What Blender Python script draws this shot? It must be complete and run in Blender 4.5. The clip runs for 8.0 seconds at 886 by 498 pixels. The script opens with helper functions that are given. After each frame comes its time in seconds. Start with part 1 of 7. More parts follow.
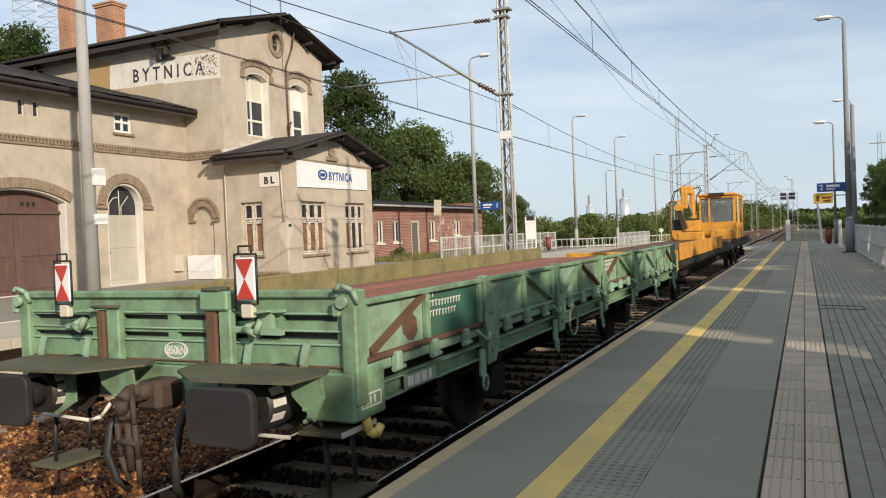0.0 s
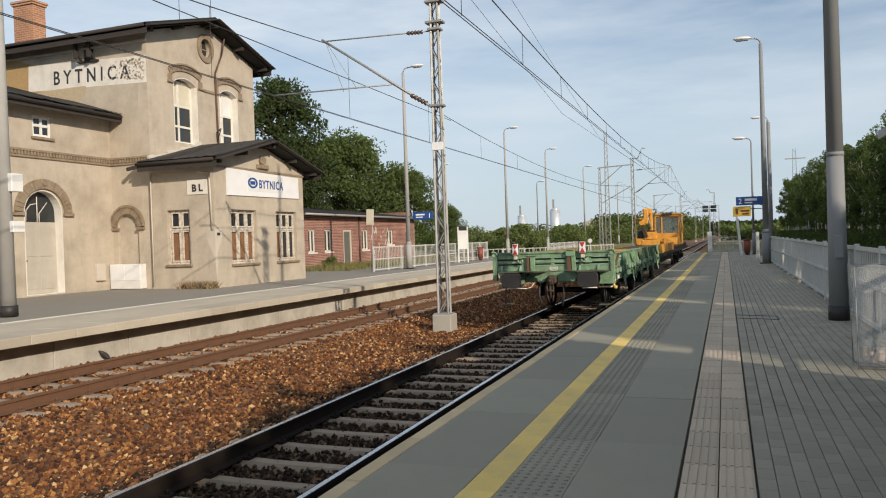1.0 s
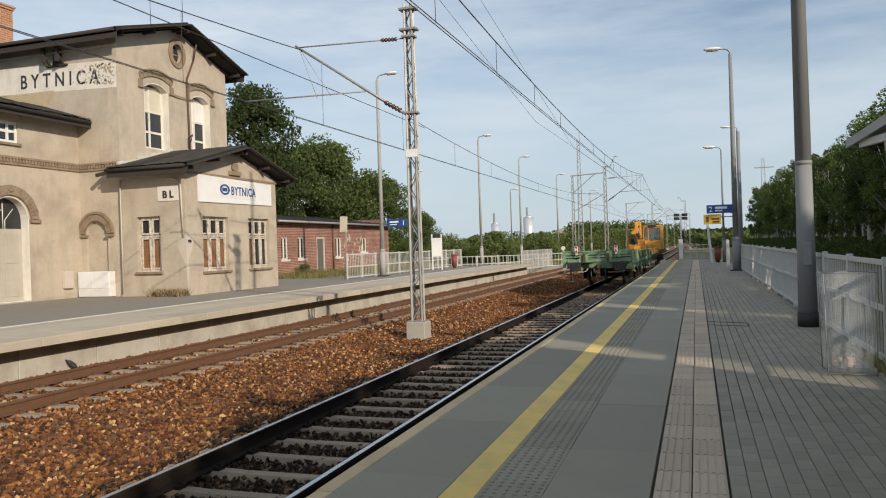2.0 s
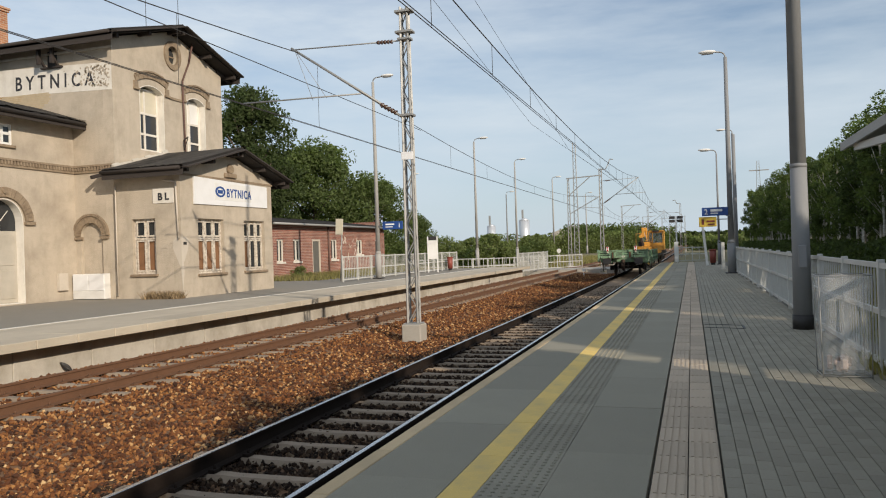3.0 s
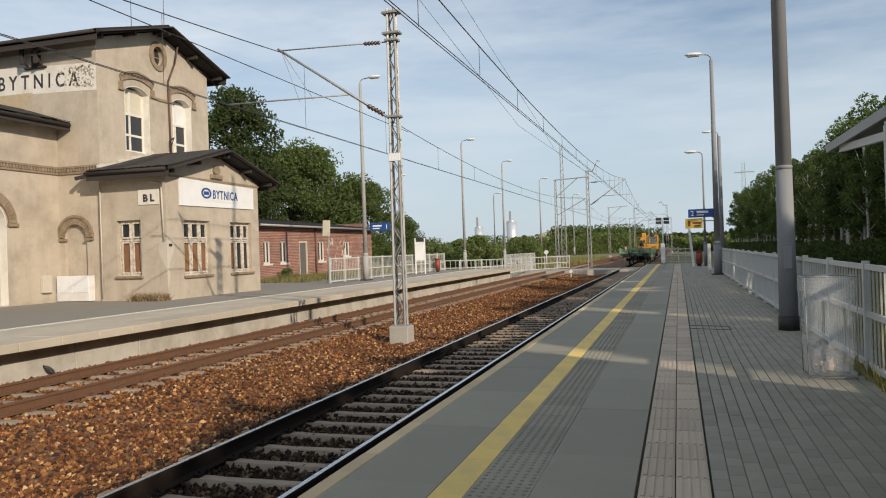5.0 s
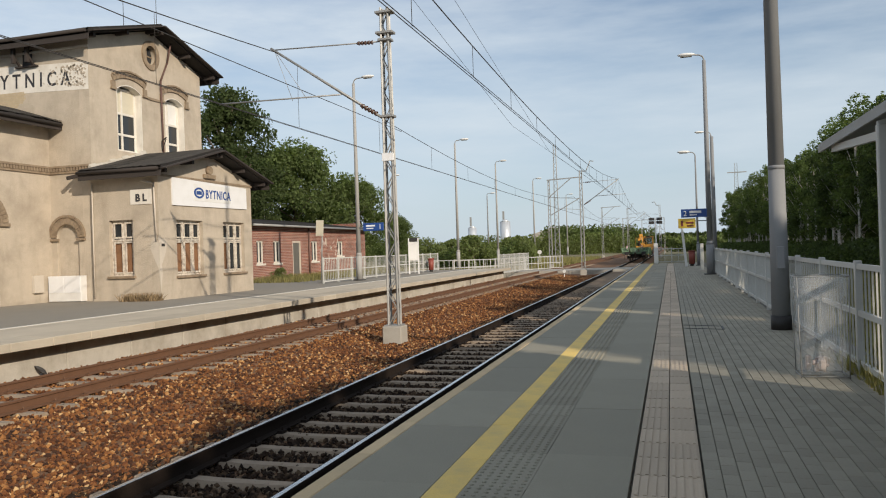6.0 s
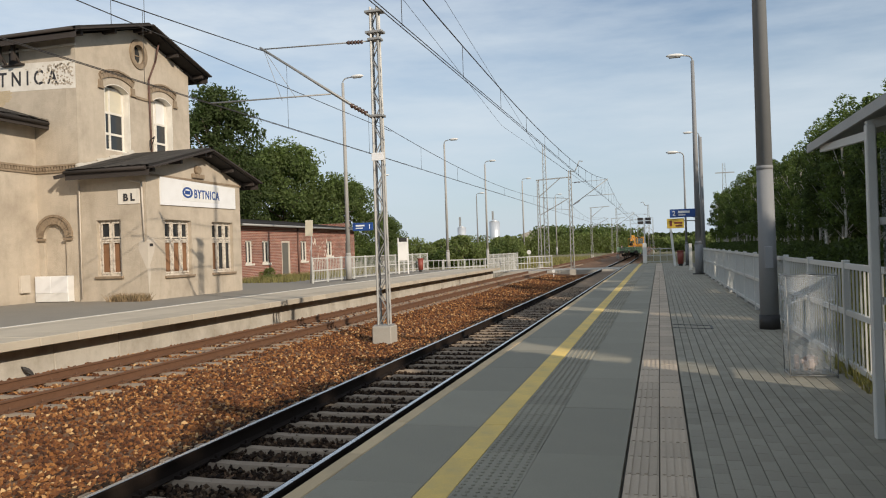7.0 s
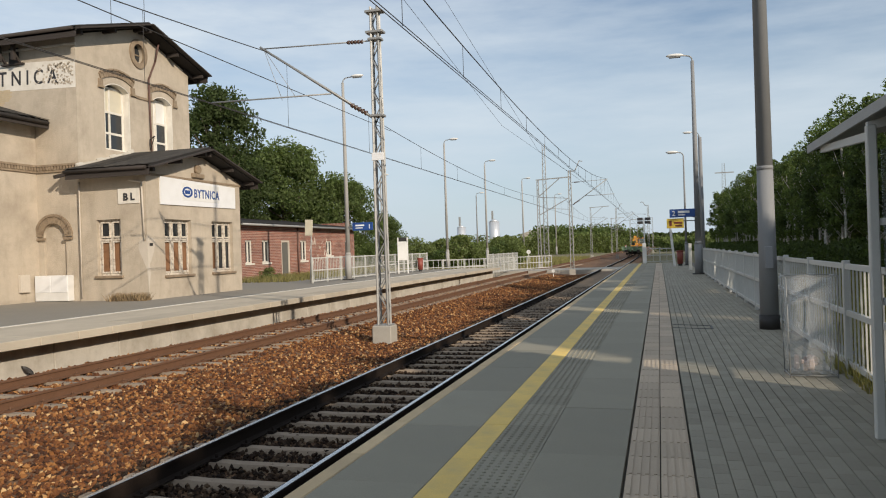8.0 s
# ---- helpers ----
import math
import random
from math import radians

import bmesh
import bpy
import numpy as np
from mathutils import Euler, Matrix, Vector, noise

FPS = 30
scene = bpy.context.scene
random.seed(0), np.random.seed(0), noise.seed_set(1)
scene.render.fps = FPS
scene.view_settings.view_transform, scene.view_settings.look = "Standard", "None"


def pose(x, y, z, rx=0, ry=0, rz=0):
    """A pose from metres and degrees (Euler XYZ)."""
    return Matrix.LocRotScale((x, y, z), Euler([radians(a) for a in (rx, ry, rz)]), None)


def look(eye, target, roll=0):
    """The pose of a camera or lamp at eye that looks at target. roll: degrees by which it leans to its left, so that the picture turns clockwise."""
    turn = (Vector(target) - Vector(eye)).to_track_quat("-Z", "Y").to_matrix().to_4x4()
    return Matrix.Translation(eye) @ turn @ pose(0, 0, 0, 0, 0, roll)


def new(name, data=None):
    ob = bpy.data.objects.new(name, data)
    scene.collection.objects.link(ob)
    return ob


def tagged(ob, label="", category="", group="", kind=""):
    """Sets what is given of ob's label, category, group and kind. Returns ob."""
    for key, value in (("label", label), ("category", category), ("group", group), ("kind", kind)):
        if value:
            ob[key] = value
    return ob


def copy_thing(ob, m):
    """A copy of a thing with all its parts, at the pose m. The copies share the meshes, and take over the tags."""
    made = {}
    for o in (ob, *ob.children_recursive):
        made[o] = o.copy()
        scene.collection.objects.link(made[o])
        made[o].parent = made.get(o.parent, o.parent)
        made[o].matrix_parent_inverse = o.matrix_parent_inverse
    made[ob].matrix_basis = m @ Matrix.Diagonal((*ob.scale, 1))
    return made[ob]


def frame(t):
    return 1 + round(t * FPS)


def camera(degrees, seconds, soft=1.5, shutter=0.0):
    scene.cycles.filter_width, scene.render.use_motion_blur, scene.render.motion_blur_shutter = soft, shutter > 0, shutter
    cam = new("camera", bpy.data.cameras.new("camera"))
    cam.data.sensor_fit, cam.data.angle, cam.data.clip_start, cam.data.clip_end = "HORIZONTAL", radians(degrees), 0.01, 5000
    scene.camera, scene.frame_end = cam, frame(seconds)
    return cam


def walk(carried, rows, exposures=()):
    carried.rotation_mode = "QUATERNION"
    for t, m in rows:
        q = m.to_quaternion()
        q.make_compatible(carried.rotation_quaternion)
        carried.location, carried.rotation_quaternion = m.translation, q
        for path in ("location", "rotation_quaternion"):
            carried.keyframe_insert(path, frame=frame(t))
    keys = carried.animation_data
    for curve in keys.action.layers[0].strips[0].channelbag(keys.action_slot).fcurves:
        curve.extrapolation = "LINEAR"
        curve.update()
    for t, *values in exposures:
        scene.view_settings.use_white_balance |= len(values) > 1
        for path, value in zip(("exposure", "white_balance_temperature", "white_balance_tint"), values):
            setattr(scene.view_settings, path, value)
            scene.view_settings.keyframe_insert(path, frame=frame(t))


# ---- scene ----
cam = camera(60.0, 8.0, soft=1.1)
CAMERA_ROWS = [
    (0.0, 0.002, -0.044, 1.378, 25.233, -1.077, 2.263),
    (0.5, 0.027, -0.098, 1.396, 21.726, -1.143, 1.969),
    (1.0, 0.043, -0.076, 1.405, 20.223, -0.576, 1.933),
    (1.5, 0.036, -0.046, 1.401, 18.951, -0.247, 1.922),
    (3.0, 0.030, -0.038, 1.400, 17.961, 0.087, 1.860),
    (3.5, 0.031, -0.031, 1.397, 17.679, 0.145, 1.887),
    (4.0, 0.027, -0.025, 1.400, 17.112, 0.128, 1.909),
    (4.5, 0.026, -0.013, 1.402, 17.052, 0.164, 1.896),
    (6.0, 0.023, 0.005, 1.399, 16.546, 0.153, 1.905),
    (6.5, 0.018, 0.006, 1.396, 15.850, 0.136, 1.915),
    (7.0, 0.009, 0.009, 1.396, 15.751, 0.126, 1.910),
    (7.5, 0.008, 0.009, 1.400, 15.747, 0.128, 1.883),
    (8.0, 0.000, 0.000, 1.400, 15.719, 0.100, 1.860),
]
walk(cam, [(t, pose(x, y, z, 90 + p, r, w)) for t, x, y, z, w, p, r in CAMERA_ROWS],
     exposures=((0.0, 0.12), (0.5, 0.1), (1.0, -0.01), (1.5, -0.06), (8.0, -0.05)))

# ---- light ----
SUN_EL, SUN_DIR = radians(22.0), Vector((0.79, -0.61, 0)).normalized()
world = bpy.data.worlds.new("sky")
scene.world = world
world.use_nodes = True
wn, wl = world.node_tree.nodes, world.node_tree.links
sky = wn.new("ShaderNodeTexSky")
sky.sky_type, sky.sun_disc = "NISHITA", False
sky.sun_elevation = SUN_EL
sky.sun_rotation = math.atan2(SUN_DIR.x, SUN_DIR.y)
sky.dust_density, sky.ozone_density, sky.air_density = 0.4, 2.5, 1.0
tc = wn.new("ShaderNodeTexCoord")
cm = wn.new("ShaderNodeMapping")
cm.inputs["Scale"].default_value = (1.3, 2.2, 7.0)
cn = wn.new("ShaderNodeTexNoise")
cn.inputs["Scale"].default_value, cn.inputs["Detail"].default_value, cn.inputs["Roughness"].default_value = 1.3, 7, 0.58
cr = wn.new("ShaderNodeValToRGB")
cr.color_ramp.elements[0].position, cr.color_ramp.elements[1].position = 0.33, 0.72
cr.color_ramp.elements[0].color, cr.color_ramp.elements[1].color = (0.12, 0.12, 0.12, 1), (0.92, 0.92, 0.92, 1)
mx = wn.new("ShaderNodeMix")
mx.data_type = "RGBA"
mx.inputs["B"].default_value = (7.5, 8.1, 8.5, 1)
bgn = wn["Background"]
bgn.inputs["Strength"].default_value = 0.111
wl.new(tc.outputs["Generated"], cm.inputs["Vector"])
wl.new(cm.outputs["Vector"], cn.inputs["Vector"])
wl.new(cn.outputs["Fac"], cr.inputs["Fac"])
wl.new(cr.outputs["Color"], mx.inputs["Factor"])
wl.new(sky.outputs["Color"], mx.inputs["A"])
# pale haze low over the horizon
sep = wn.new("ShaderNodeSeparateXYZ")
wl.new(tc.outputs["Generated"], sep.inputs[0])
hz = wn.new("ShaderNodeMapRange")
hz.inputs["From Min"].default_value, hz.inputs["From Max"].default_value = 0.0, 0.3
hz.inputs["To Min"].default_value, hz.inputs["To Max"].default_value = 0.85, 0.0
wl.new(sep.outputs[2], hz.inputs["Value"])
hm = wn.new("ShaderNodeMix")
hm.data_type = "RGBA"
hm.inputs["B"].default_value = (4.9, 5.8, 6.7, 1)
wl.new(hz.outputs["Result"], hm.inputs["Factor"])
wl.new(mx.outputs["Result"], hm.inputs["A"])
wl.new(hm.outputs["Result"], bgn.inputs["Color"])
sun = new("sun", bpy.data.lights.new("sun", "SUN"))
sun.data.energy, sun.data.angle, sun.data.color = 4.2, radians(0.55), (1.0, 0.87, 0.71)
sun.matrix_basis = look(SUN_DIR * 50 * math.cos(SUN_EL) + Vector((0, 0, 50 * math.sin(SUN_EL))), (0, 0, 0))


# ---- materials ----
def mat(name, col, rough=0.8, metal=0.0, var=0.25, scale=6.0, fine=60.0, bump=0.15, dirt=None, dirt_amt=0.35, dirt_scale=1.2,
        stretch=(1, 1, 1), streak=0.0, rnd=0.0, island=False, spec=0.5):
    m = bpy.data.materials.new(name)
    m.use_nodes = True
    n, l = m.node_tree.nodes, m.node_tree.links
    b = n["Principled BSDF"]
    b.inputs["Metallic"].default_value = metal
    b.inputs["Specular IOR Level"].default_value = spec
    co = n.new("ShaderNodeTexCoord")
    mp = n.new("ShaderNodeMapping")
    mp.inputs["Scale"].default_value = stretch
    l.new(co.outputs["Object"], mp.inputs["Vector"])

    def nz(s, d=4, r=0.6):
        t = n.new("ShaderNodeTexNoise")
        t.inputs["Scale"].default_value, t.inputs["Detail"].default_value, t.inputs["Roughness"].default_value = s, d, r
        l.new(mp.outputs["Vector"], t.inputs["Vector"])
        return t.outputs["Fac"]

    def math_node(op, a, c):
        t = n.new("ShaderNodeMath")
        t.operation = op
        for i, v in enumerate((a, c)):
            if isinstance(v, (int, float)):
                t.inputs[i].default_value = v
            else:
                l.new(v, t.inputs[i])
        return t.outputs[0]

    big, small = nz(scale), nz(fine, 3)
    total = math_node("ADD", math_node("MULTIPLY", math_node("SUBTRACT", big, 0.5), 2 * var),
                      math_node("MULTIPLY", math_node("SUBTRACT", small, 0.5), var * 1.4))
    if rnd:
        if island:
            rv = n.new("ShaderNodeNewGeometry").outputs["Random Per Island"]
        else:
            rv = n.new("ShaderNodeObjectInfo").outputs["Random"]
        total = math_node("ADD", total, math_node("MULTIPLY", math_node("SUBTRACT", rv, 0.5), 2 * rnd))
    val = math_node("ADD", total, 1.0)
    base = n.new("ShaderNodeMix")
    base.data_type, base.blend_type = "RGBA", "MULTIPLY"
    base.inputs["Factor"].default_value = 1
    base.inputs["A"].default_value = (*col, 1)
    cc = n.new("ShaderNodeCombineColor")
    for i in range(3):
        l.new(val, cc.inputs[i])
    l.new(cc.outputs[0], base.inputs["B"])
    out = base.outputs["Result"]
    if dirt:
        rp = n.new("ShaderNodeValToRGB")
        rp.color_ramp.elements[0].position, rp.color_ramp.elements[1].position = 0.45, 0.72
        l.new(nz(dirt_scale, 6, 0.65), rp.inputs["Fac"])
        dm = n.new("ShaderNodeMix")
        dm.data_type = "RGBA"
        l.new(math_node("MULTIPLY", rp.outputs["Color"], dirt_amt), dm.inputs["Factor"])
        l.new(out, dm.inputs["A"])
        dm.inputs["B"].default_value = (*dirt, 1)
        out = dm.outputs["Result"]
    if streak:
        sm = n.new("ShaderNodeMapping")
        sm.inputs["Scale"].default_value = (1.7, 1.7, 0.3)
        l.new(co.outputs["Object"], sm.inputs["Vector"])
        st = n.new("ShaderNodeTexNoise")
        st.inputs["Scale"].default_value, st.inputs["Detail"].default_value, st.inputs["Roughness"].default_value = 1.4, 7, 0.7
        l.new(sm.outputs["Vector"], st.inputs["Vector"])
        sr = n.new("ShaderNodeValToRGB")
        sr.color_ramp.elements[0].position, sr.color_ramp.elements[1].position = 0.5, 0.78
        l.new(st.outputs["Fac"], sr.inputs["Fac"])
        sx = n.new("ShaderNodeMix")
        sx.data_type = "RGBA"
        l.new(math_node("MULTIPLY", sr.outputs["Color"], streak), sx.inputs["Factor"])
        l.new(out, sx.inputs["A"])
        sx.inputs["B"].default_value = (col[0] * 0.5, col[1] * 0.47, col[2] * 0.42, 1)
        out = sx.outputs["Result"]
    l.new(out, b.inputs["Base Color"])
    l.new(math_node("ADD", math_node("MULTIPLY", math_node("SUBTRACT", big, 0.5), 0.3), rough), b.inputs["Roughness"])
    if bump:
        bp = n.new("ShaderNodeBump")
        bp.inputs["Strength"].default_value, bp.inputs["Distance"].default_value = bump, 0.02
        l.new(math_node("ADD", small, math_node("MULTIPLY", big, 0.7)), bp.inputs["Height"])
        l.new(bp.outputs["Normal"], b.inputs["Normal"])
    return m


STUCCO = mat("stucco", (0.50, 0.43, 0.34), 0.92, var=0.2, scale=1.6, fine=24, bump=0.6, dirt=(0.25, 0.205, 0.155), dirt_amt=0.6, dirt_scale=0.7, streak=0.3)
STUCCO_PALE = mat("stucco_repair", (0.56, 0.5, 0.42), 0.92, var=0.1, scale=3, fine=30, bump=0.3, dirt=(0.4, 0.34, 0.27), dirt_amt=0.4)
MOULDING = mat("moulding_brick", (0.285, 0.218, 0.148), 0.9, var=0.35, scale=9, fine=40, bump=0.4, dirt=(0.13, 0.085, 0.055), dirt_amt=0.6, dirt_scale=4)
WHITEWASH = mat("white_paint_worn", (0.74, 0.70, 0.63), 0.75, streak=0.3, var=0.08, scale=3, fine=30, bump=0.1, dirt=(0.5, 0.45, 0.37), dirt_amt=0.45, dirt_scale=2.2)
WHITE = mat("white_paint", (0.78, 0.77, 0.74), 0.5, var=0.05, scale=3, bump=0.05, dirt=(0.5, 0.47, 0.42), dirt_amt=0.3)
BRICKYELLOW = mat("bare_yellow_brick", (0.42, 0.28, 0.13), 0.9, var=0.3, scale=8, fine=40, bump=0.5)
ROOF = mat("tar_roof", (0.028, 0.026, 0.025), 0.85, var=0.3, scale=1.5, fine=25, bump=0.3, dirt=(0.05, 0.042, 0.035), dirt_amt=0.5, spec=0.2)
SOFFIT = mat("dark_eave_board", (0.04, 0.032, 0.028), 0.85, var=0.3, scale=4, stretch=(1, 1, 4))
GLASS = mat("dark_window_glass", (0.03, 0.033, 0.036), 0.06, var=0.1, bump=0.02)
BOARD = mat("brown_window_board", (0.23, 0.115, 0.055), 0.8, var=0.3, scale=3, stretch=(6, 6, 1), bump=0.2)
DOORBROWN = mat("brown_door_paint", (0.115, 0.062, 0.05), 0.7, var=0.25, scale=2, stretch=(4, 4, 1), bump=0.15, dirt=(0.2, 0.13, 0.1), dirt_amt=0.4)
LETTER = mat("black_letter_paint", (0.035, 0.035, 0.04), 0.7, var=0.3, scale=9, bump=0.05)
SIGNBLUE = mat("blue_sign", (0.02, 0.07, 0.26), 0.45, var=0.08, bump=0.0)
SIGNYELLOW = mat("yellow_sign", (0.85, 0.58, 0.08), 0.5, var=0.08, bump=0.0)
SIGNWHITE = mat("white_sign", (0.8, 0.8, 0.8), 0.5, var=0.05, bump=0.0, dirt=(0.55, 0.53, 0.5), dirt_amt=0.25, dirt_scale=3)
MORTAR = mat("mortar", (0.33, 0.26, 0.21), 0.95, var=0.2, scale=8, bump=0.3)
CONCRETE = mat("concrete", (0.40, 0.37, 0.32), 0.9, var=0.16, scale=2.5, fine=45, bump=0.3, dirt=(0.24, 0.21, 0.17), dirt_amt=0.45, dirt_scale=1.0)
CONCRETE_PALE = mat("pale_concrete", (0.5, 0.465, 0.4), 0.9, var=0.14, scale=2.5, fine=45, bump=0.25, dirt=(0.22, 0.18, 0.13), dirt_amt=0.65, dirt_scale=0.9, streak=0.4)
SLAB = mat("platform_slab", (0.275, 0.256, 0.198), 0.85, var=0.13, scale=2.0, fine=70, bump=0.22, dirt=(0.23, 0.215, 0.165), dirt_amt=0.5, dirt_scale=0.8, rnd=0.1)
EDGESLAB = mat("edge_slab", (0.6, 0.455, 0.27), 0.88, var=0.15, scale=3, fine=60, bump=0.25, dirt=(0.22, 0.19, 0.15), dirt_amt=0.4, rnd=0.1)
YELLOW = mat("yellow_line", (0.8, 0.57, 0.17), 0.8, var=0.12, scale=5, fine=60, bump=0.2, dirt=(0.42, 0.35, 0.2), dirt_amt=0.6, dirt_scale=2.0, rnd=0.06)
TACTILE = mat("tactile_tile", (0.50, 0.41, 0.31), 0.85, var=0.13, scale=4, fine=70, bump=0.2, dirt=(0.26, 0.23, 0.21), dirt_amt=0.35, rnd=0.12)
PAVER = mat("paving_block", (0.295, 0.272, 0.215), 0.88, var=0.16, scale=5, fine=70, bump=0.3, dirt=(0.19, 0.175, 0.14), dirt_amt=0.35, rnd=0.1)
PAVERS = mat("paving_blocks", (0.295, 0.272, 0.215), 0.88, var=0.16, scale=5, fine=70, bump=0.3, dirt=(0.19, 0.175, 0.14), dirt_amt=0.35, rnd=0.1, island=True)
JOINT = mat("sandy_joint", (0.15, 0.14, 0.115), 0.95, var=0.3, scale=10, bump=0.3)
ASPHALT = mat("asphalt", (0.26, 0.238, 0.2), 0.9, var=0.16, scale=1.2, fine=80, bump=0.3, dirt=(0.27, 0.24, 0.2), dirt_amt=0.4, dirt_scale=0.5)
PALEPAVE = mat("pale_paving", (0.47, 0.41, 0.32), 0.88, var=0.12, scale=2, fine=50, bump=0.2, dirt=(0.33, 0.28, 0.22), dirt_amt=0.4, dirt_scale=0.7, rnd=0.1)
BALLAST = mat("ballast_bed", (0.19, 0.1, 0.048), 0.95, var=0.5, scale=14, fine=40, bump=1.0, dirt=(0.1, 0.06, 0.04), dirt_amt=0.5, dirt_scale=0.8)
STONE = mat("ballast_stone", (0.24, 0.118, 0.05), 0.9, var=0.2, scale=3, fine=50, bump=0.2, rnd=0.85, island=True)
# oily stones, darkened further: the near track's shade is in the colour
STONEDARK = mat("oily_shaded_stone", (0.085, 0.056, 0.036), 0.9, var=0.2, scale=3, fine=50, bump=0.2, rnd=0.6, island=True, spec=0.15)
RAILSIDE = mat("rusty_rail", (0.135, 0.066, 0.034), 0.8, var=0.25, scale=8, bump=0.2)
RAILTOP = mat("polished_rail_head", (0.62, 0.62, 0.62), 0.28, metal=1.0, var=0.08, bump=0.03)
# near rail: colour darkened to hold the shade on its sides
RAILDARK = mat("shade_dark_rail_side", (0.022, 0.016, 0.013), 0.85, var=0.25, scale=8, bump=0.2, spec=0.12)


def stone_colours(m, stops):
    """Gives each loose stone one of a run of colours."""
    n, l = m.node_tree.nodes, m.node_tree.links
    g, rp = n.new("ShaderNodeNewGeometry"), n.new("ShaderNodeValToRGB")
    while len(rp.color_ramp.elements) < len(stops):
        rp.color_ramp.elements.new(0.5)
    for e, (p, c) in zip(rp.color_ramp.elements, stops):
        e.position, e.color = p, (*c, 1)
    l.new(g.outputs["Random Per Island"], rp.inputs["Fac"])
    l.new(rp.outputs["Color"], n["Principled BSDF"].inputs["Base Color"])


stone_colours(STONE, ((0.0, (0.026, 0.009, 0.003)), (0.4, (0.115, 0.038, 0.01)), (0.76, (0.22, 0.085, 0.022)), (0.92, (0.37, 0.175, 0.054)), (1.0, (0.58, 0.38, 0.18))))
stone_colours(STONEDARK, ((0.0, (0.012, 0.008, 0.006)), (0.6, (0.042, 0.026, 0.017)), (0.9, (0.09, 0.058, 0.036)), (1.0, (0.2, 0.15, 0.1))))
SLEEPER = mat("concrete_sleeper", (0.29, 0.228, 0.168), 0.92, var=0.22, scale=5, fine=50, bump=0.3, dirt=(0.16, 0.11, 0.07), dirt_amt=0.5, dirt_scale=2.0, rnd=0.12)
GRASS = mat("dry_grass_ground", (0.17, 0.15, 0.07), 0.95, var=0.4, scale=1.2, fine=25, bump=0.6, dirt=(0.26, 0.215, 0.12), dirt_amt=0.6, dirt_scale=0.15)
BLADE = mat("grass_blade", (0.22, 0.195, 0.085), 0.9, var=0.2, scale=1, bump=0, rnd=0.5, island=True)
LEAF = mat("leaf", (0.1, 0.132, 0.048), 0.75, var=0.25, scale=0.5, fine=3, bump=0, rnd=0.45, island=True, spec=0.25)
LEAFDARK = mat("leaf_dark", (0.058, 0.08, 0.03), 0.75, var=0.25, scale=0.5, fine=3, bump=0, rnd=0.4, island=True, spec=0.25)
# pale leaf, lightened so the colour itself carries haze on far woods
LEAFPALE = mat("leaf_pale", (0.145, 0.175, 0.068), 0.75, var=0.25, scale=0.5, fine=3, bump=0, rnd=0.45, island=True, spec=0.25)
BARK = mat("bark", (0.13, 0.1, 0.075), 0.95, var=0.35, scale=5, bump=0.5)
BIRCH = mat("birch_bark", (0.6, 0.57, 0.51), 0.9, var=0.4, scale=4, fine=20, bump=0.3, stretch=(1, 1, 3), dirt=(0.06, 0.05, 0.045), dirt_amt=0.8, dirt_scale=3)
STEEL = mat("galvanised_steel", (0.33, 0.33, 0.32), 0.55, metal=0.35, var=0.12, scale=3, bump=0.08, dirt=(0.28, 0.26, 0.23), dirt_amt=0.4)
POLE = mat("grey_pole_paint", (0.25, 0.255, 0.26), 0.68, metal=0.0, spec=0.3, var=0.12, scale=2, bump=0.1, dirt=(0.2, 0.2, 0.2), dirt_amt=0.4)
POLEPALE = mat("concrete_pole", (0.36, 0.35, 0.33), 0.85, var=0.12, scale=2, bump=0.2, dirt=(0.24, 0.23, 0.21), dirt_amt=0.4)
WIRE = mat("catenary_wire", (0.055, 0.05, 0.045), 0.6, metal=0.3, var=0.1, bump=0)
INSUL = mat("brown_insulator", (0.09, 0.045, 0.03), 0.35, var=0.1, bump=0)
FENCE = mat("white_fence_paint", (0.54, 0.54, 0.51), 0.55, var=0.06, scale=3, bump=0.05, dirt=(0.4, 0.39, 0.36), dirt_amt=0.35)
GREEN = mat("green_wagon_paint", (0.205, 0.335, 0.2), 0.55, streak=0.45, var=0.2, scale=2.5, fine=24, bump=0.14, dirt=(0.085, 0.075, 0.045), dirt_amt=0.75, dirt_scale=5.5)
GREENPALE = mat("faded_green_paint", (0.27, 0.41, 0.285), 0.65, streak=0.45, var=0.22, scale=3, fine=22, bump=0.14, dirt=(0.15, 0.1, 0.06), dirt_amt=0.6, dirt_scale=5)
RUST = mat("rust", (0.13, 0.07, 0.04), 0.9, var=0.35, scale=6, fine=30, bump=0.3)
PLANK = mat("wagon_plank", (0.25, 0.105, 0.07), 0.9, var=0.25, scale=3, stretch=(5, 1, 1), bump=0.25, rnd=0.25)
BLACK = mat("black_steel", (0.022, 0.021, 0.021), 0.55, var=0.25, scale=4, bump=0.15, dirt=(0.07, 0.055, 0.045), dirt_amt=0.4)
TYRE = mat("worn_wheel_steel", (0.1, 0.085, 0.075), 0.6, metal=0.4, var=0.25, bump=0.15)
ORANGE = mat("orange_yellow_paint", (0.7, 0.33, 0.045), 0.5, var=0.16, scale=3, bump=0.08, dirt=(0.2, 0.1, 0.04), dirt_amt=0.6, dirt_scale=3.5, streak=0.3)
RED = mat("red_reflector", (0.5, 0.05, 0.03), 0.45, var=0.1, bump=0)
REDBIN = mat("red_bin_paint", (0.24, 0.055, 0.038), 0.5, var=0.1, bump=0.05)
SILO = mat("silo_metal", (0.62, 0.64, 0.66), 0.4, metal=0.5, var=0.08, scale=1, bump=0.05)


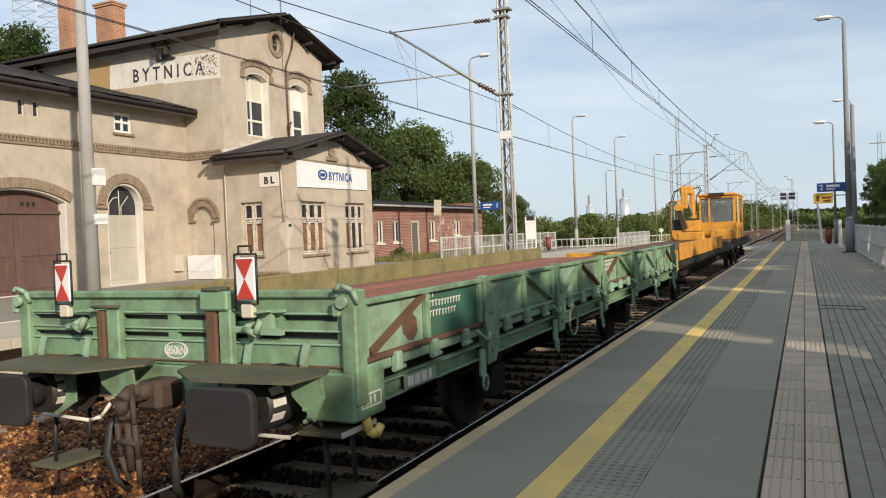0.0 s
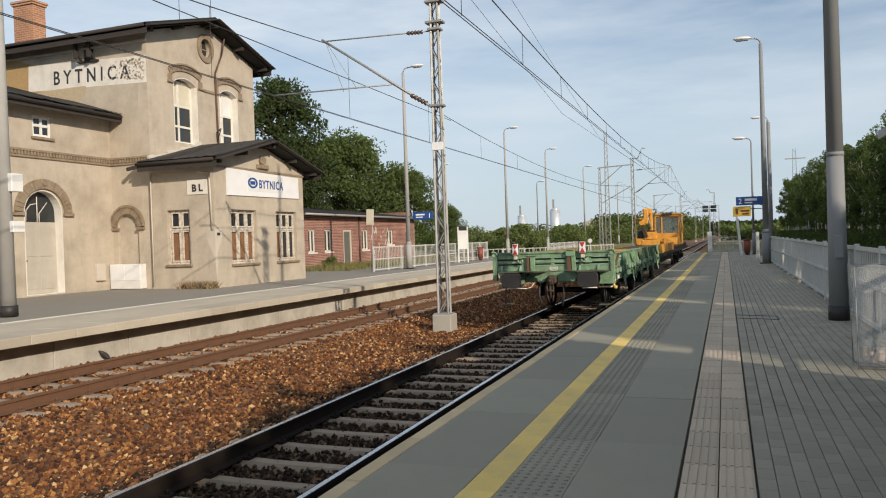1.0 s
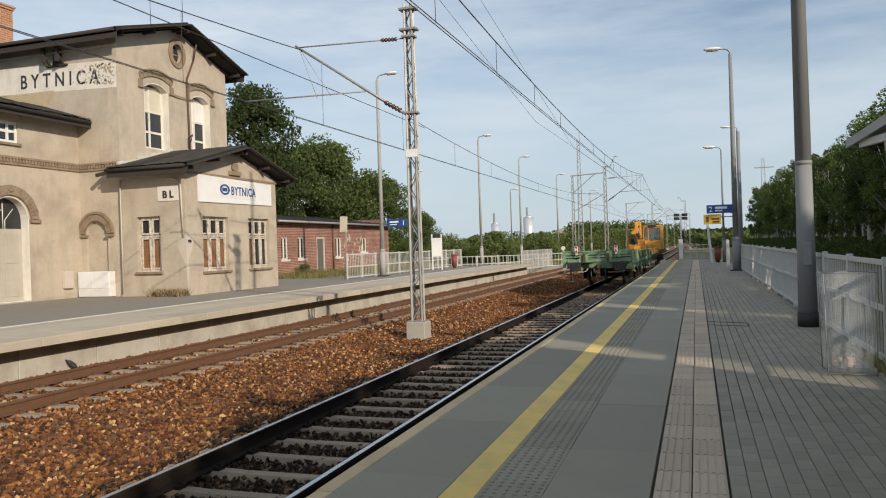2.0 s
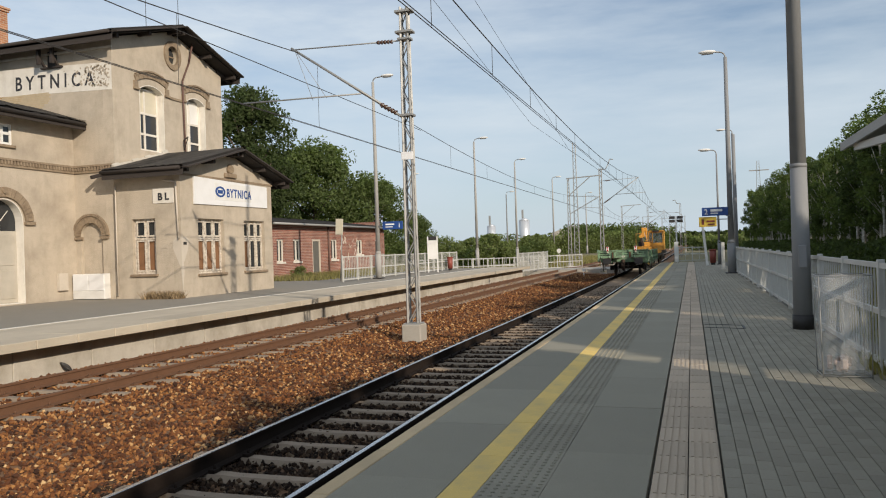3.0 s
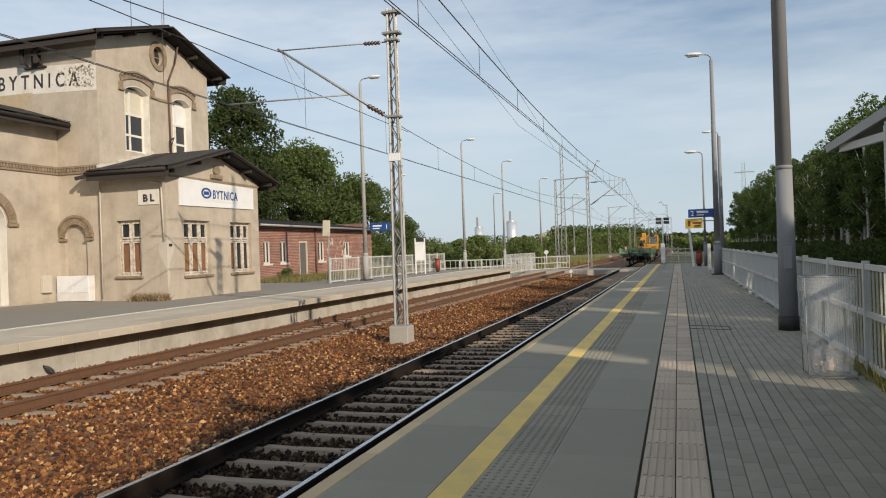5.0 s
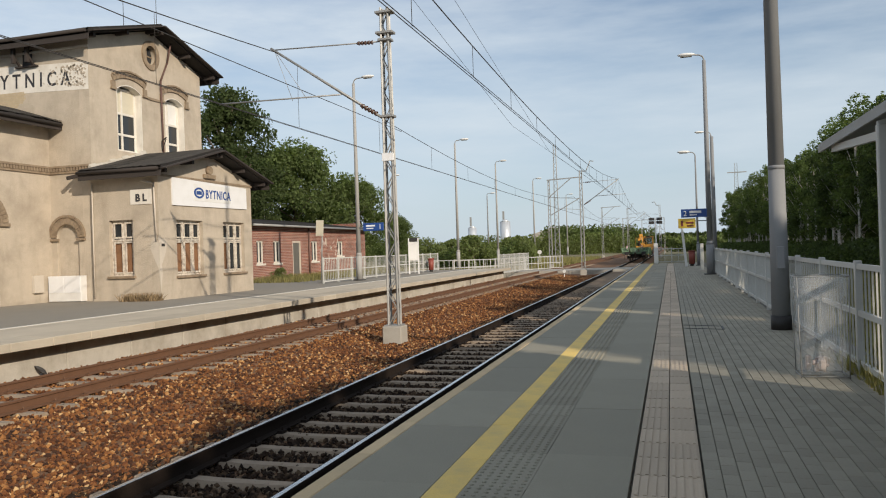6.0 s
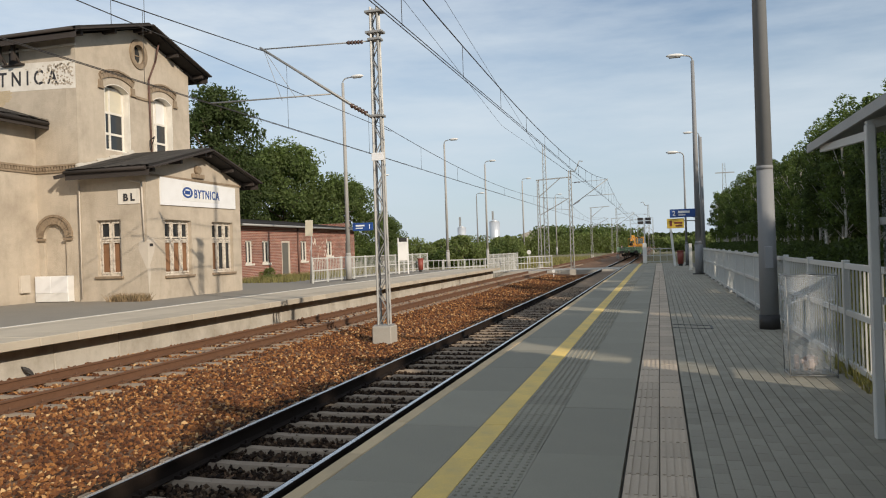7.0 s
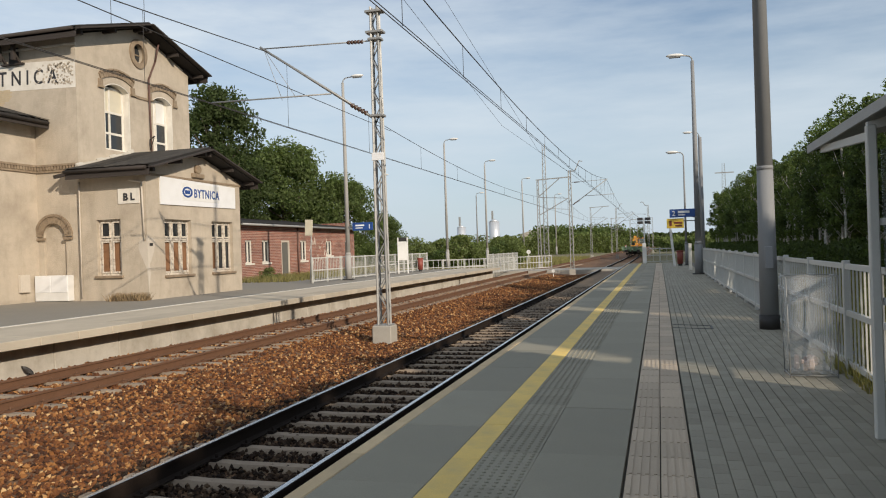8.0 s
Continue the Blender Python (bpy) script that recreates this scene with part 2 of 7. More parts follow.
def clear_mat(name, alpha, col, rough):
    m = mat(name, col, rough, var=0.05, bump=0.05)
    m.node_tree.nodes["Principled BSDF"].inputs["Alpha"].default_value = alpha
    return m


BAG = mat("clear_plastic_bag", (0.82, 0.83, 0.82), 0.12, var=0.1, scale=11, fine=34, bump=1.0)
BAG.node_tree.nodes["Principled BSDF"].inputs["Alpha"].default_value = 0.21
CABGLASS = clear_mat("cab_glass", 0.3, (0.2, 0.24, 0.26), 0.05)


def see_through(m, share):
    """Lets part of the light pass through a leaf."""
    n, l = m.node_tree.nodes, m.node_tree.links
    b, out = n["Principled BSDF"], n["Material Output"]
    tr = n.new("ShaderNodeBsdfTranslucent")
    src = b.inputs["Base Color"].links[0].from_socket
    gain = n.new("ShaderNodeMix")
    gain.data_type, gain.blend_type = "RGBA", "MULTIPLY"
    gain.inputs["Factor"].default_value = 1
    gain.inputs["B"].default_value = (1.9, 2.0, 1.0, 1)
    l.new(src, gain.inputs["A"])
    l.new(gain.outputs["Result"], tr.inputs["Color"])
    mixer = n.new("ShaderNodeMixShader")
    mixer.inputs[0].default_value = share
    l.new(b.outputs[0], mixer.inputs[1]), l.new(tr.outputs[0], mixer.inputs[2])
    l.new(mixer.outputs[0], out.inputs["Surface"])


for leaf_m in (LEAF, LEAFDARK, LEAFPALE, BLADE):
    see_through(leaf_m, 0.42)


# ---- mesh helpers ----
def box(bm, x0, x1, y0, y1, z0, z1):
    v = [bm.verts.new(p) for p in ((x0, y0, z0), (x1, y0, z0), (x1, y1, z0), (x0, y1, z0), (x0, y0, z1), (x1, y0, z1), (x1, y1, z1), (x0, y1, z1))]
    for f in ((3, 2, 1, 0), (4, 5, 6, 7), (0, 1, 5, 4), (1, 2, 6, 5), (2, 3, 7, 6), (3, 0, 4, 7)):
        bm.faces.new([v[i] for i in f])
    return v


def bevel_box(bm, x0, x1, y0, y1, z0, z1, w=0.01):
    n0 = set(bm.edges)
    box(bm, x0, x1, y0, y1, z0, z1)
    bmesh.ops.bevel(bm, geom=[e for e in bm.edges if e not in n0], offset=w, segments=1, affect="EDGES", profile=0.5)


def bar(bm, a, b, w, h=None, up=(0, 0, 1)):
    """A square bar from a to b."""
    a, b = Vector(a), Vector(b)
    h = w if h is None else h
    d = (b - a).normalized()
    s = d.cross(Vector(up))
    if s.length < 1e-4:
        s = d.cross(Vector((1, 0, 0)))
    s.normalize()
    u = s.cross(d)
    v = [bm.verts.new(p + s * w / 2 * i + u * h / 2 * j) for p in (a, b) for i, j in ((-1, -1), (1, -1), (1, 1), (-1, 1))]
    for f in ((0, 1, 2, 3), (7, 6, 5, 4), (0, 4, 5, 1), (1, 5, 6, 2), (2, 6, 7, 3), (3, 7, 4, 0)):
        bm.faces.new([v[i] for i in f])


def rod(bm, a, b, r0, r1=None, seg=10, caps=True):
    """A round, tapering rod from a to b."""
    a, b = Vector(a), Vector(b)
    r1 = r0 if r1 is None else r1
    d = (b - a).normalized()
    s = d.cross(Vector((0, 0, 1)))
    if s.length < 1e-4:
        s = Vector((1, 0, 0))
    s.normalize()
    u = s.cross(d)
    rings = []
    for p, r in ((a, r0), (b, r1)):
        rings.append([bm.verts.new(p + (s * math.cos(k * math.tau / seg) + u * math.sin(k * math.tau / seg)) * r) for k in range(seg)])
    for k in range(seg):
        f = bm.faces.new((rings[0][k], rings[0][(k + 1) % seg], rings[1][(k + 1) % seg], rings[1][k]))
        f.smooth = True
    if caps:
        bm.faces.new(rings[0][::-1])
        bm.faces.new(rings[1])


def path_rod(bm, pts, r, seg=8):
    for a, b in zip(pts, pts[1:]):
        rod(bm, a, b, r, r, seg)


def bent_tube(bm, pts, r, seg=8):
    """One closed tube through all the points."""
    pts = [Vector(p) for p in pts]
    rings = []
    for i, p in enumerate(pts):
        d = (pts[min(i + 1, len(pts) - 1)] - pts[max(i - 1, 0)]).normalized()
        s = d.cross(Vector((1, 0, 0))).normalized()
        u = s.cross(d)
        rings.append([bm.verts.new(p + (s * math.cos(k * math.tau / seg) + u * math.sin(k * math.tau / seg)) * r) for k in range(seg)])
    for a, b in zip(rings, rings[1:]):
        for k in range(seg):
            bm.faces.new((a[k], a[(k + 1) % seg], b[(k + 1) % seg], b[k])).smooth = True
    bm.faces.new(rings[0][::-1])
    bm.faces.new(rings[-1])
    bmesh.ops.recalc_face_normals(bm, faces=bm.faces)


def prism(bm, pts, axis, lo, hi):
    """A polygon pts (two coordinates) drawn out along an axis."""
    def at(p, w):
        return {"x": (w, p[0], p[1]), "y": (p[0], w, p[1]), "z": (p[0], p[1], w)}[axis]
    a, b = [bm.verts.new(at(p, lo)) for p in pts], [bm.verts.new(at(p, hi)) for p in pts]
    bm.faces.new(a), bm.faces.new(b[::-1])
    for i in range(len(pts)):
        j = (i + 1) % len(pts)
        bm.faces.new((a[j], a[i], b[i], b[j]))
    bmesh.ops.recalc_face_normals(bm, faces=bm.faces)


def mesh_of(name, bm, material):
    me = bpy.data.meshes.new(name)
    bm.normal_update()
    bm.to_mesh(me)
    bm.free()
    me.materials.append(material)
    return me


def part(name, bm, material, parent=None, label=""):
    ob = new(name, mesh_of(name, bm, material))
    ob.parent = parent
    return tagged(ob, label)


def piece(name, me, parent, m=None):
    ob = new(name, me)
    ob.parent = parent
    if m is not None:
        ob.matrix_basis = m
    return ob


def thing(name, label, category, m=None, group="", kind=""):
    ob = new(name)
    ob.empty_display_size = 0.2
    if m is not None:
        ob.matrix_basis = m
    return tagged(ob, label, category, group, kind)


def structure(name, bm, material, label, category, m=None):
    ob = new(name, mesh_of(name, bm, material))
    if m is not None:
        ob.matrix_basis = m
    return tagged(ob, label, category, kind="structure")


def panel(outer, holes, thick, front=0.0):
    """A flat slab with openings, drawn in x and z, from y = front to front + thick."""
    bm = bmesh.new()
    for loop in (outer, *holes):
        vs = [bm.verts.new((u, front, w)) for u, w in loop]
        for i in range(len(vs)):
            bm.edges.new((vs[i], vs[(i + 1) % len(vs)]))
    bmesh.ops.triangle_fill(bm, use_beauty=True, use_dissolve=False, edges=bm.edges[:], normal=(0, -1, 0))
    got = bmesh.ops.extrude_face_region(bm, geom=bm.faces[:])
    bmesh.ops.translate(bm, vec=(0, thick, 0), verts=[g for g in got["geom"] if isinstance(g, bmesh.types.BMVert)])
    bmesh.ops.recalc_face_normals(bm, faces=bm.faces)
    return bm


def rect(u0, u1, w0, w1):
    return [(u0, w0), (u1, w0), (u1, w1), (u0, w1)]


def arched(u0, u1, w0, w1, rise, seg=14):
    """An opening with an arched head: w1 is the spring line."""
    c, hw = (u0 + u1) / 2, (u1 - u0) / 2
    r = (hw * hw + rise * rise) / (2 * rise)
    a0 = math.asin(min(1, hw / r))
    return [(u0, w0), (u1, w0)] + [(c + r * math.sin(a0 - 2 * a0 * k / seg), w1 + rise - r + r * math.cos(a0 - 2 * a0 * k / seg)) for k in range(seg + 1)]


def arch_ring(u0, u1, w1, rise, wide, deep, front, seg=22):
    """A raised moulding over an arched head."""
    inner = arched(u0, u1, w1, w1, rise, seg)[2:]
    c = (u0 + u1) / 2
    hw = (u1 - u0) / 2
    r = (hw * hw + rise * rise) / (2 * rise)
    a0 = math.asin(min(1, hw / r))
    cz = w1 + rise - r
    angles = [a0 - 2 * a0 * k / seg for k in range(seg + 1)]
    outer = [(c + (r + wide) * math.sin(a), cz + (r + wide) * math.cos(a)) for a in angles]
    bm = bmesh.new()
    for k in range(seg):
        q = [Vector(p) for p in (inner[k], inner[k + 1], outer[k + 1], outer[k])]
        q[1], q[2] = q[0].lerp(q[1], 0.93), q[3].lerp(q[2], 0.93)
        proud = deep + (0.012 if k % 3 == 1 else 0.0)
        a = [bm.verts.new((u, front - proud, w)) for u, w in q]
        b = [bm.verts.new((u, front, w)) for u, w in q]
        bm.faces.new(a), bm.faces.new(b[::-1])
        for i in range(4):
            j = (i + 1) % 4
            bm.faces.new((a[j], a[i], b[i], b[j]))
    bmesh.ops.recalc_face_normals(bm, faces=bm.faces)
    return bm


def text_mesh(body, height, material, name="letters", depth=0.006, bold=0.0, spacing=1.0):
    cu = bpy.data.curves.new(name, "FONT")
    cu.body, cu.size, cu.extrude, cu.offset = body, height / 0.70, depth, bold
    cu.align_x, cu.space_character = "CENTER", spacing
    cu.resolution_u = 3
    tmp = bpy.data.objects.new("tmp", cu)
    scene.collection.objects.link(tmp)
    me = bpy.data.meshes.new_from_object(tmp.evaluated_get(bpy.context.evaluated_depsgraph_get()))
    bpy.data.objects.remove(tmp)
    me.materials.append(material)
    return me


def fit_width(me, width):
    xs = [v.co.x for v in me.vertices]
    k, c = width / (max(xs) - min(xs)), (max(xs) + min(xs)) / 2
    for v in me.vertices:
        v.co.x = (v.co.x - c) * k
    return me


def tri_soup(name, verts, faces, material):
    me = bpy.data.meshes.new(name)
    verts, faces = np.asarray(verts, np.float32), np.asarray(faces, np.int32)
    k = faces.shape[1]
    me.vertices.add(len(verts))
    me.vertices.foreach_set("co", verts.ravel())
    me.loops.add(faces.size)
    me.loops.foreach_set("vertex_index", faces.ravel())
    me.polygons.add(len(faces))
    me.polygons.foreach_set("loop_start", np.arange(0, faces.size, k, dtype=np.int32))
    me.update(calc_edges=True)
    me.shade_flat()
    me.materials.append(material)
    return me

# ---- ground, tracks, platforms ----
RAIL_Z, NEAR_X, FAR_X = -0.53, -3.845, -9.80
EDGE2, EDGE1 = -2.14, -11.40
bm = bmesh.new()
bmesh.ops.create_grid(bm, x_segments=8, y_segments=8, size=2500)
structure("ground", bm, GRASS, "flat dry grassy ground reaching to the horizon", "ground", pose(0, 0, -0.97))

bm = bmesh.new()
xs = [-12.0, -10.9, -8.6, -8.2, -7.2, -6.4, -5.6, -5.15, -2.5, -2.2]
zs = [-0.79, -0.75, -0.75, -0.775, -0.87, -0.9, -0.84, -0.775, -0.757, -0.80]
ys = [-40 + 2.0 * i for i in range(120)] + [200 + 20 * i for i in range(21)]
rows_v = [[bm.verts.new((x, y, z + 0.03 * noise.noise((x * 0.8, y * 0.5, 0)))) for x, z in zip(xs, zs)] for y in ys]
for a, b in zip(rows_v, rows_v[1:]):
    for i in range(len(xs) - 1):
        bm.faces.new((a[i], a[i + 1], b[i + 1], b[i]))
structure("ballast_bed", bm, BALLAST, "brown crushed stone bed under both tracks", "ballast")

RAIL_PROFILE = [(-0.075, -0.172), (0.075, -0.172), (0.075, -0.158), (0.012, -0.142), (0.01, -0.045), (0.036, -0.034), (0.036, -0.004), (-0.036, -0.004), (-0.036, -0.034), (-0.01, -0.045), (-0.012, -0.142), (-0.075, -0.158)]
for cx, shiny, tag in ((NEAR_X, 0.05, "polished"), (FAR_X, 0.03, "rusty")):
    for side in (-1, 1):
        x = cx + side * 0.7525
        t = thing("rail", f"steel rail with a {tag} head on concrete sleepers", "rail", group="rails", kind="structure")
        bm = bmesh.new()
        prism(bm, [(x + u, RAIL_Z + w) for u, w in RAIL_PROFILE], "y", -40, 420)
        part("rail_body", bm, RAILDARK if tag == "polished" else RAILSIDE, t)
        bm = bmesh.new()
        prism(bm, [(x - shiny / 2, RAIL_Z - 0.005), (x + shiny / 2, RAIL_Z - 0.005), (x + shiny / 2 - 0.004, RAIL_Z), (x - shiny / 2 + 0.004, RAIL_Z)], "y", -40, 420)
        part("rail_head", bm, RAILTOP if tag == "polished" else RAILSIDE, t, f"{tag} running surface")


def sleeper_mesh():
    bm = bmesh.new()
    prof = [(-1.25, -0.1), (1.25, -0.1), (1.25, 0.0), (0.5, 0.0), (0.4, -0.006), (-0.4, -0.006), (-0.5, 0.0), (-1.25, 0.0)]
    prism(bm, prof, "y", -0.125, 0.125)
    for v in bm.verts:
        if v.co.z > -0.09:
            v.co.y *= 0.5
    return mesh_of("sleeper", bm, SLEEPER)


def clip_mesh(material):
    bm = bmesh.new()
    for sx in (-0.7525, 0.7525):
        for d in (-1, 1):
            box(bm, sx + d * 0.115 - 0.035, sx + d * 0.115 + 0.035, -0.055, 0.055, 0.0, 0.035)
            rod(bm, (sx + d * 0.12, 0, 0.03), (sx + d * 0.12, 0, 0.075), 0.016, 0.014, 6)
    return mesh_of("rail_clip", bm, material)


sl_me = sleeper_mesh()
# near clips take the same shade-darkened colour as the near rail
for cx, cl_me in ((NEAR_X, clip_mesh(RAILDARK)), (FAR_X, clip_mesh(RAILSIDE))):
    track = thing("track", "row of concrete sleepers with steel clips in ballast", "track", group="tracks", kind="structure")
    for i in range(176):
        y = -14.0 + i * 0.6
        piece("sleeper", sl_me, track, pose(cx + random.uniform(-0.02, 0.02), y, RAIL_Z - 0.172, 0, 0, random.uniform(-0.6, 0.6)))
        if i < 95:
            piece("rail_clip", cl_me, track, pose(cx, y, RAIL_Z - 0.172))

# platform 2, on which the camera stands
P2 = dict(y0=-14.0, y1=57.6)
bm = bmesh.new()
box(bm, EDGE2 + 0.18, 2.35, P2["y0"], P2["y1"], -0.97, -0.055)
box(bm, EDGE2 + 0.05, 2.3, P2["y0"], P2["y1"], -0.2, -0.05)
structure("platform_2", bm, JOINT, "concrete platform body under the paving", "platform")

# platform 1, before the station building
bm = bmesh.new()
box(bm, -60, EDGE1 - 0.7, -30, 56.0, -0.97, -0.02)
structure("platform_1", bm, ASPHALT, "grey asphalt platform in front of the station building", "platform")
wall1 = thing("platform_wall", "pale concrete platform wall with panel joints", "platform wall", kind="structure")
for i in range(44):
    y = -30 + i * 1.95
    bm = bmesh.new()
    bevel_box(bm, EDGE1 - 0.72, EDGE1 - 0.52, y, y + 1.93, -0.97, -0.24, 0.012)
    part("wall_panel", bm, CONCRETE_PALE, wall1)
edge1 = thing("platform_edge", "pale concrete slabs overhanging the platform wall", "platform edge", kind="structure")
for i in range(86):
    y = -30 + i * 1.0
    bm = bmesh.new()
    bevel_box(bm, EDGE1 - 1.0, EDGE1, y, y + 0.99, -0.17, 0.0 + random.uniform(-0.004, 0.004), 0.01)
    part("edge_slab", bm, PALEPAVE, edge1)
bm = bmesh.new()
box(bm, -14.15, EDGE1 - 1.0, -30, 56, -0.1, -0.006)
structure("platform_strip", bm, PALEPAVE, "pale paved safety strip along the platform edge", "paving")
bm = bmesh.new()
box(bm, -14.32, -14.16, -30, 56, -0.1, 0.0)
structure("white_line", bm, WHITEWASH, "worn white safety line on the platform", "line")

# level crossing and road
bm = bmesh.new()
for x0, x1 in ((-60, FAR_X - 0.85), (FAR_X - 0.68, FAR_X + 0.68), (FAR_X + 0.85, NEAR_X - 0.85), (NEAR_X - 0.68, NEAR_X + 0.68), (NEAR_X + 0.85, 40)):
    box(bm, x0, x1, 63.0, 68.5, -0.99, RAIL_Z - 0.005)
structure("crossing_road", bm, CONCRETE, "pale road crossing both tracks on the level", "road")


# ---- station building ----
def window(name, m, w, h, cols, rows_, depth=0.14, pane_mats=None, bar_w=0.06, label="", sill=True, frame_mat=WHITEWASH):
    """A window in the wall plane: x along the wall, z up, -y outwards."""
    t = thing(name, label, "window", m, kind="structure")
    bm = bmesh.new()
    box(bm, 0, bar_w, depth - 0.05, depth, 0, h)
    box(bm, w - bar_w, w, depth - 0.05, depth, 0, h)
    box(bm, bar_w, w - bar_w, depth - 0.05, depth, 0, bar_w)
    box(bm, bar_w, w - bar_w, depth - 0.05, depth, h - bar_w, h)
    part("window_frame", bm, frame_mat, t)
    for c in cols:
        bm = bmesh.new()
        box(bm, c * w - bar_w / 2, c * w + bar_w / 2, depth - 0.06, depth - 0.004, bar_w, h - bar_w)
        part("mullion", bm, frame_mat, t)
    for r in rows_:
        bm = bmesh.new()
        box(bm, bar_w, w - bar_w, depth - 0.065, depth - 0.008, r * h - bar_w / 2, r * h + bar_w / 2)
        part("transom", bm, frame_mat, t)
    us, vs = [0, *cols, 1], [0, *rows_, 1]
    k = 0
    for i in range(len(us) - 1):
        for j in range(len(vs) - 1):
            bm = bmesh.new()
            box(bm, us[i] * w + 0.01, us[i + 1] * w - 0.01, depth - 0.02, depth - 0.012, vs[j] * h + 0.01, vs[j + 1] * h - 0.01)
            part("pane", bm, (pane_mats or [GLASS])[k % len(pane_mats or [GLASS])], t)
            k += 1
    if sill:
        bm = bmesh.new()
        bevel_box(bm, -0.08, w + 0.08, -0.09, depth - 0.06, -0.1, -0.004, 0.015)
        part("window_sill", bm, MOULDING if sill is True else CONCRETE, t)
    return t


TRACKSIDE, ENDSIDE = 90, 0
GX, GY0, GY1 = -20.3, 23.4, 30.4
# main block, gable towards the tracks
GABLE_WINDOWS = ((1.46, 1.46), (4.4, 1.32))
holes = [*(arched(u, u + w, 5.7, 8.1, 0.24) for u, w in GABLE_WINDOWS), [(3.55 + 0.36 * math.cos(a * math.tau / 20), 9.85 + 0.42 * math.sin(a * math.tau / 20)) for a in range(20)]]
structure("wall_gable", panel([(0, -0.9), (7, -0.9), (7, 9.75), (3.5, 10.85), (0, 9.75)], holes, 0.45), STUCCO, "stained beige stucco gable wall facing the tracks", "wall", pose(GX, GY0, 0, 0, 0, 90))
structure("wall_south", panel([(-14, -0.9), (-0.45, -0.9), (-0.45, 9.75), (-14, 9.75)], [arched(-1.66, -0.66, 0.75, 2.36, 0.5)], 0.4, 0.0), STUCCO, "beige stucco end wall with the faded station name", "wall", pose(GX, GY0, 0))
bm = bmesh.new()
box(bm, GX - 14, GX - 0.45, GY1 - 0.4, GY1, -0.9, 9.75)
box(bm, GX - 14.4, GX - 14, GY0, GY1, -0.9, 9.75)
structure("wall_north", bm, STUCCO, "plain beige stucco back walls", "wall")
bm = bmesh.new()
box(bm, GX - 1.72, GX - 0.6, GY0 + 0.12, GY0 + 0.3, 0.7, 2.85)
structure("niche_back", bm, STUCCO, "blind arched niche filled with stucco", "niche")


def gable_roof(name, ridge_y, half, ridge_z, slope, x0, x1, thick, label):
    bm = bmesh.new()
    e = ridge_z - half * slope
    prism(bm, [(ridge_y - half, e), (ridge_y, ridge_z), (ridge_y + half, e), (ridge_y + half, e - thick), (ridge_y, ridge_z - thick), (ridge_y - half, e - thick)], "x", x0, x1)
    t = thing(name, label, "roof", kind="structure")
    part("roof_deck", bm, ROOF, t)
    for s in (-1, 1):
        bm = bmesh.new()
        a, b = (x1 + 0.02, ridge_y + s * 0.01, ridge_z - thick / 2 - 0.02), (x1 + 0.02, ridge_y + s * half, e - thick / 2 - 0.02)
        bar(bm, a, b, 0.05, thick + 0.2, (1, 0, 0))
        part("verge_board", bm, SOFFIT, t)
        bm = bmesh.new()
        yy = ridge_y + s * (half + 0.06)
        rod(bm, (x0, yy, e - 0.1), (x1 - 0.1, yy, e - 0.1), 0.065, seg=8)
        part("gutter", bm, SOFFIT, t)
        bm = bmesh.new()
        box(bm, x0, x1 - 0.02, ridge_y + s * (half - 0.02) - 0.02, ridge_y + s * (half - 0.02) + 0.02, e - thick - 0.2, e - 0.02)
        part("fascia_board", bm, SOFFIT, t)
        for k in range(7):
            xx = x1 - 0.6 - k * 1.7
            bm = bmesh.new()
            bar(bm, (xx, ridge_y + s * (half - 0.05), e - thick - 0.07), (xx, ridge_y + s * (half - 1.0), e - thick - 0.07 + 0.95 * slope), 0.1, 0.13)
            part("rafter_end", bm, SOFFIT, t)
    for k in range(3):
        for s in (-1, 1):
            yy = ridge_y + s * (0.15 + k * (half - 0.5) / 2)
            zz = ridge_z - abs(yy - ridge_y) * slope - thick - 0.08
            bm = bmesh.new()
            box(bm, x1 - 0.75, x1 - 0.05, yy - 0.06, yy + 0.06, zz - 0.07, zz + 0.07)
            part("purlin_end", bm, SOFFIT, t)
    return t


gable_roof("roof_main", 26.9, 4.15, 11.08, 0.30, GX - 14.8, GX + 0.62, 0.2, "dark tarred low gable roof with wide eaves")

# bay in front of the gable wall
BX, BY0, BY1 = -17.4, 23.3, 29.6
bay_holes = [rect(1.0, 2.66, 0.82, 2.88), rect(4.08, 5.66, 0.82, 2.88)]
structure("wall_bay", panel([(0, -0.9), (6.3, -0.9), (6.3, 4.62), (3.15, 5.5), (0, 4.62)], bay_holes, 0.35), STUCCO, "beige stucco bay front with two boarded windows", "wall", pose(BX, BY0, 0, 0, 0, 90))
structure("wall_bay_side", panel([(-2.9, -0.9), (-0.35, -0.9), (-0.35, 4.62), (-2.9, 4.62)], [rect(-2.13, -1.1, 0.88, 2.9)], 0.35), STUCCO, "beige stucco bay side wall with a boarded window", "wall", pose(BX, BY0, 0))
bm = bmesh.new()
box(bm, GX, BX - 0.35, BY1 - 0.35, BY1, -0.9, 4.62)
structure("wall_bay_back", bm, STUCCO, "plain beige stucco bay wall", "wall")
gable_roof("roof_bay", 26.45, 3.75, 5.72, 0.27, GX - 0.0, BX + 0.6, 0.16, "dark tarred gable roof over the station bay")

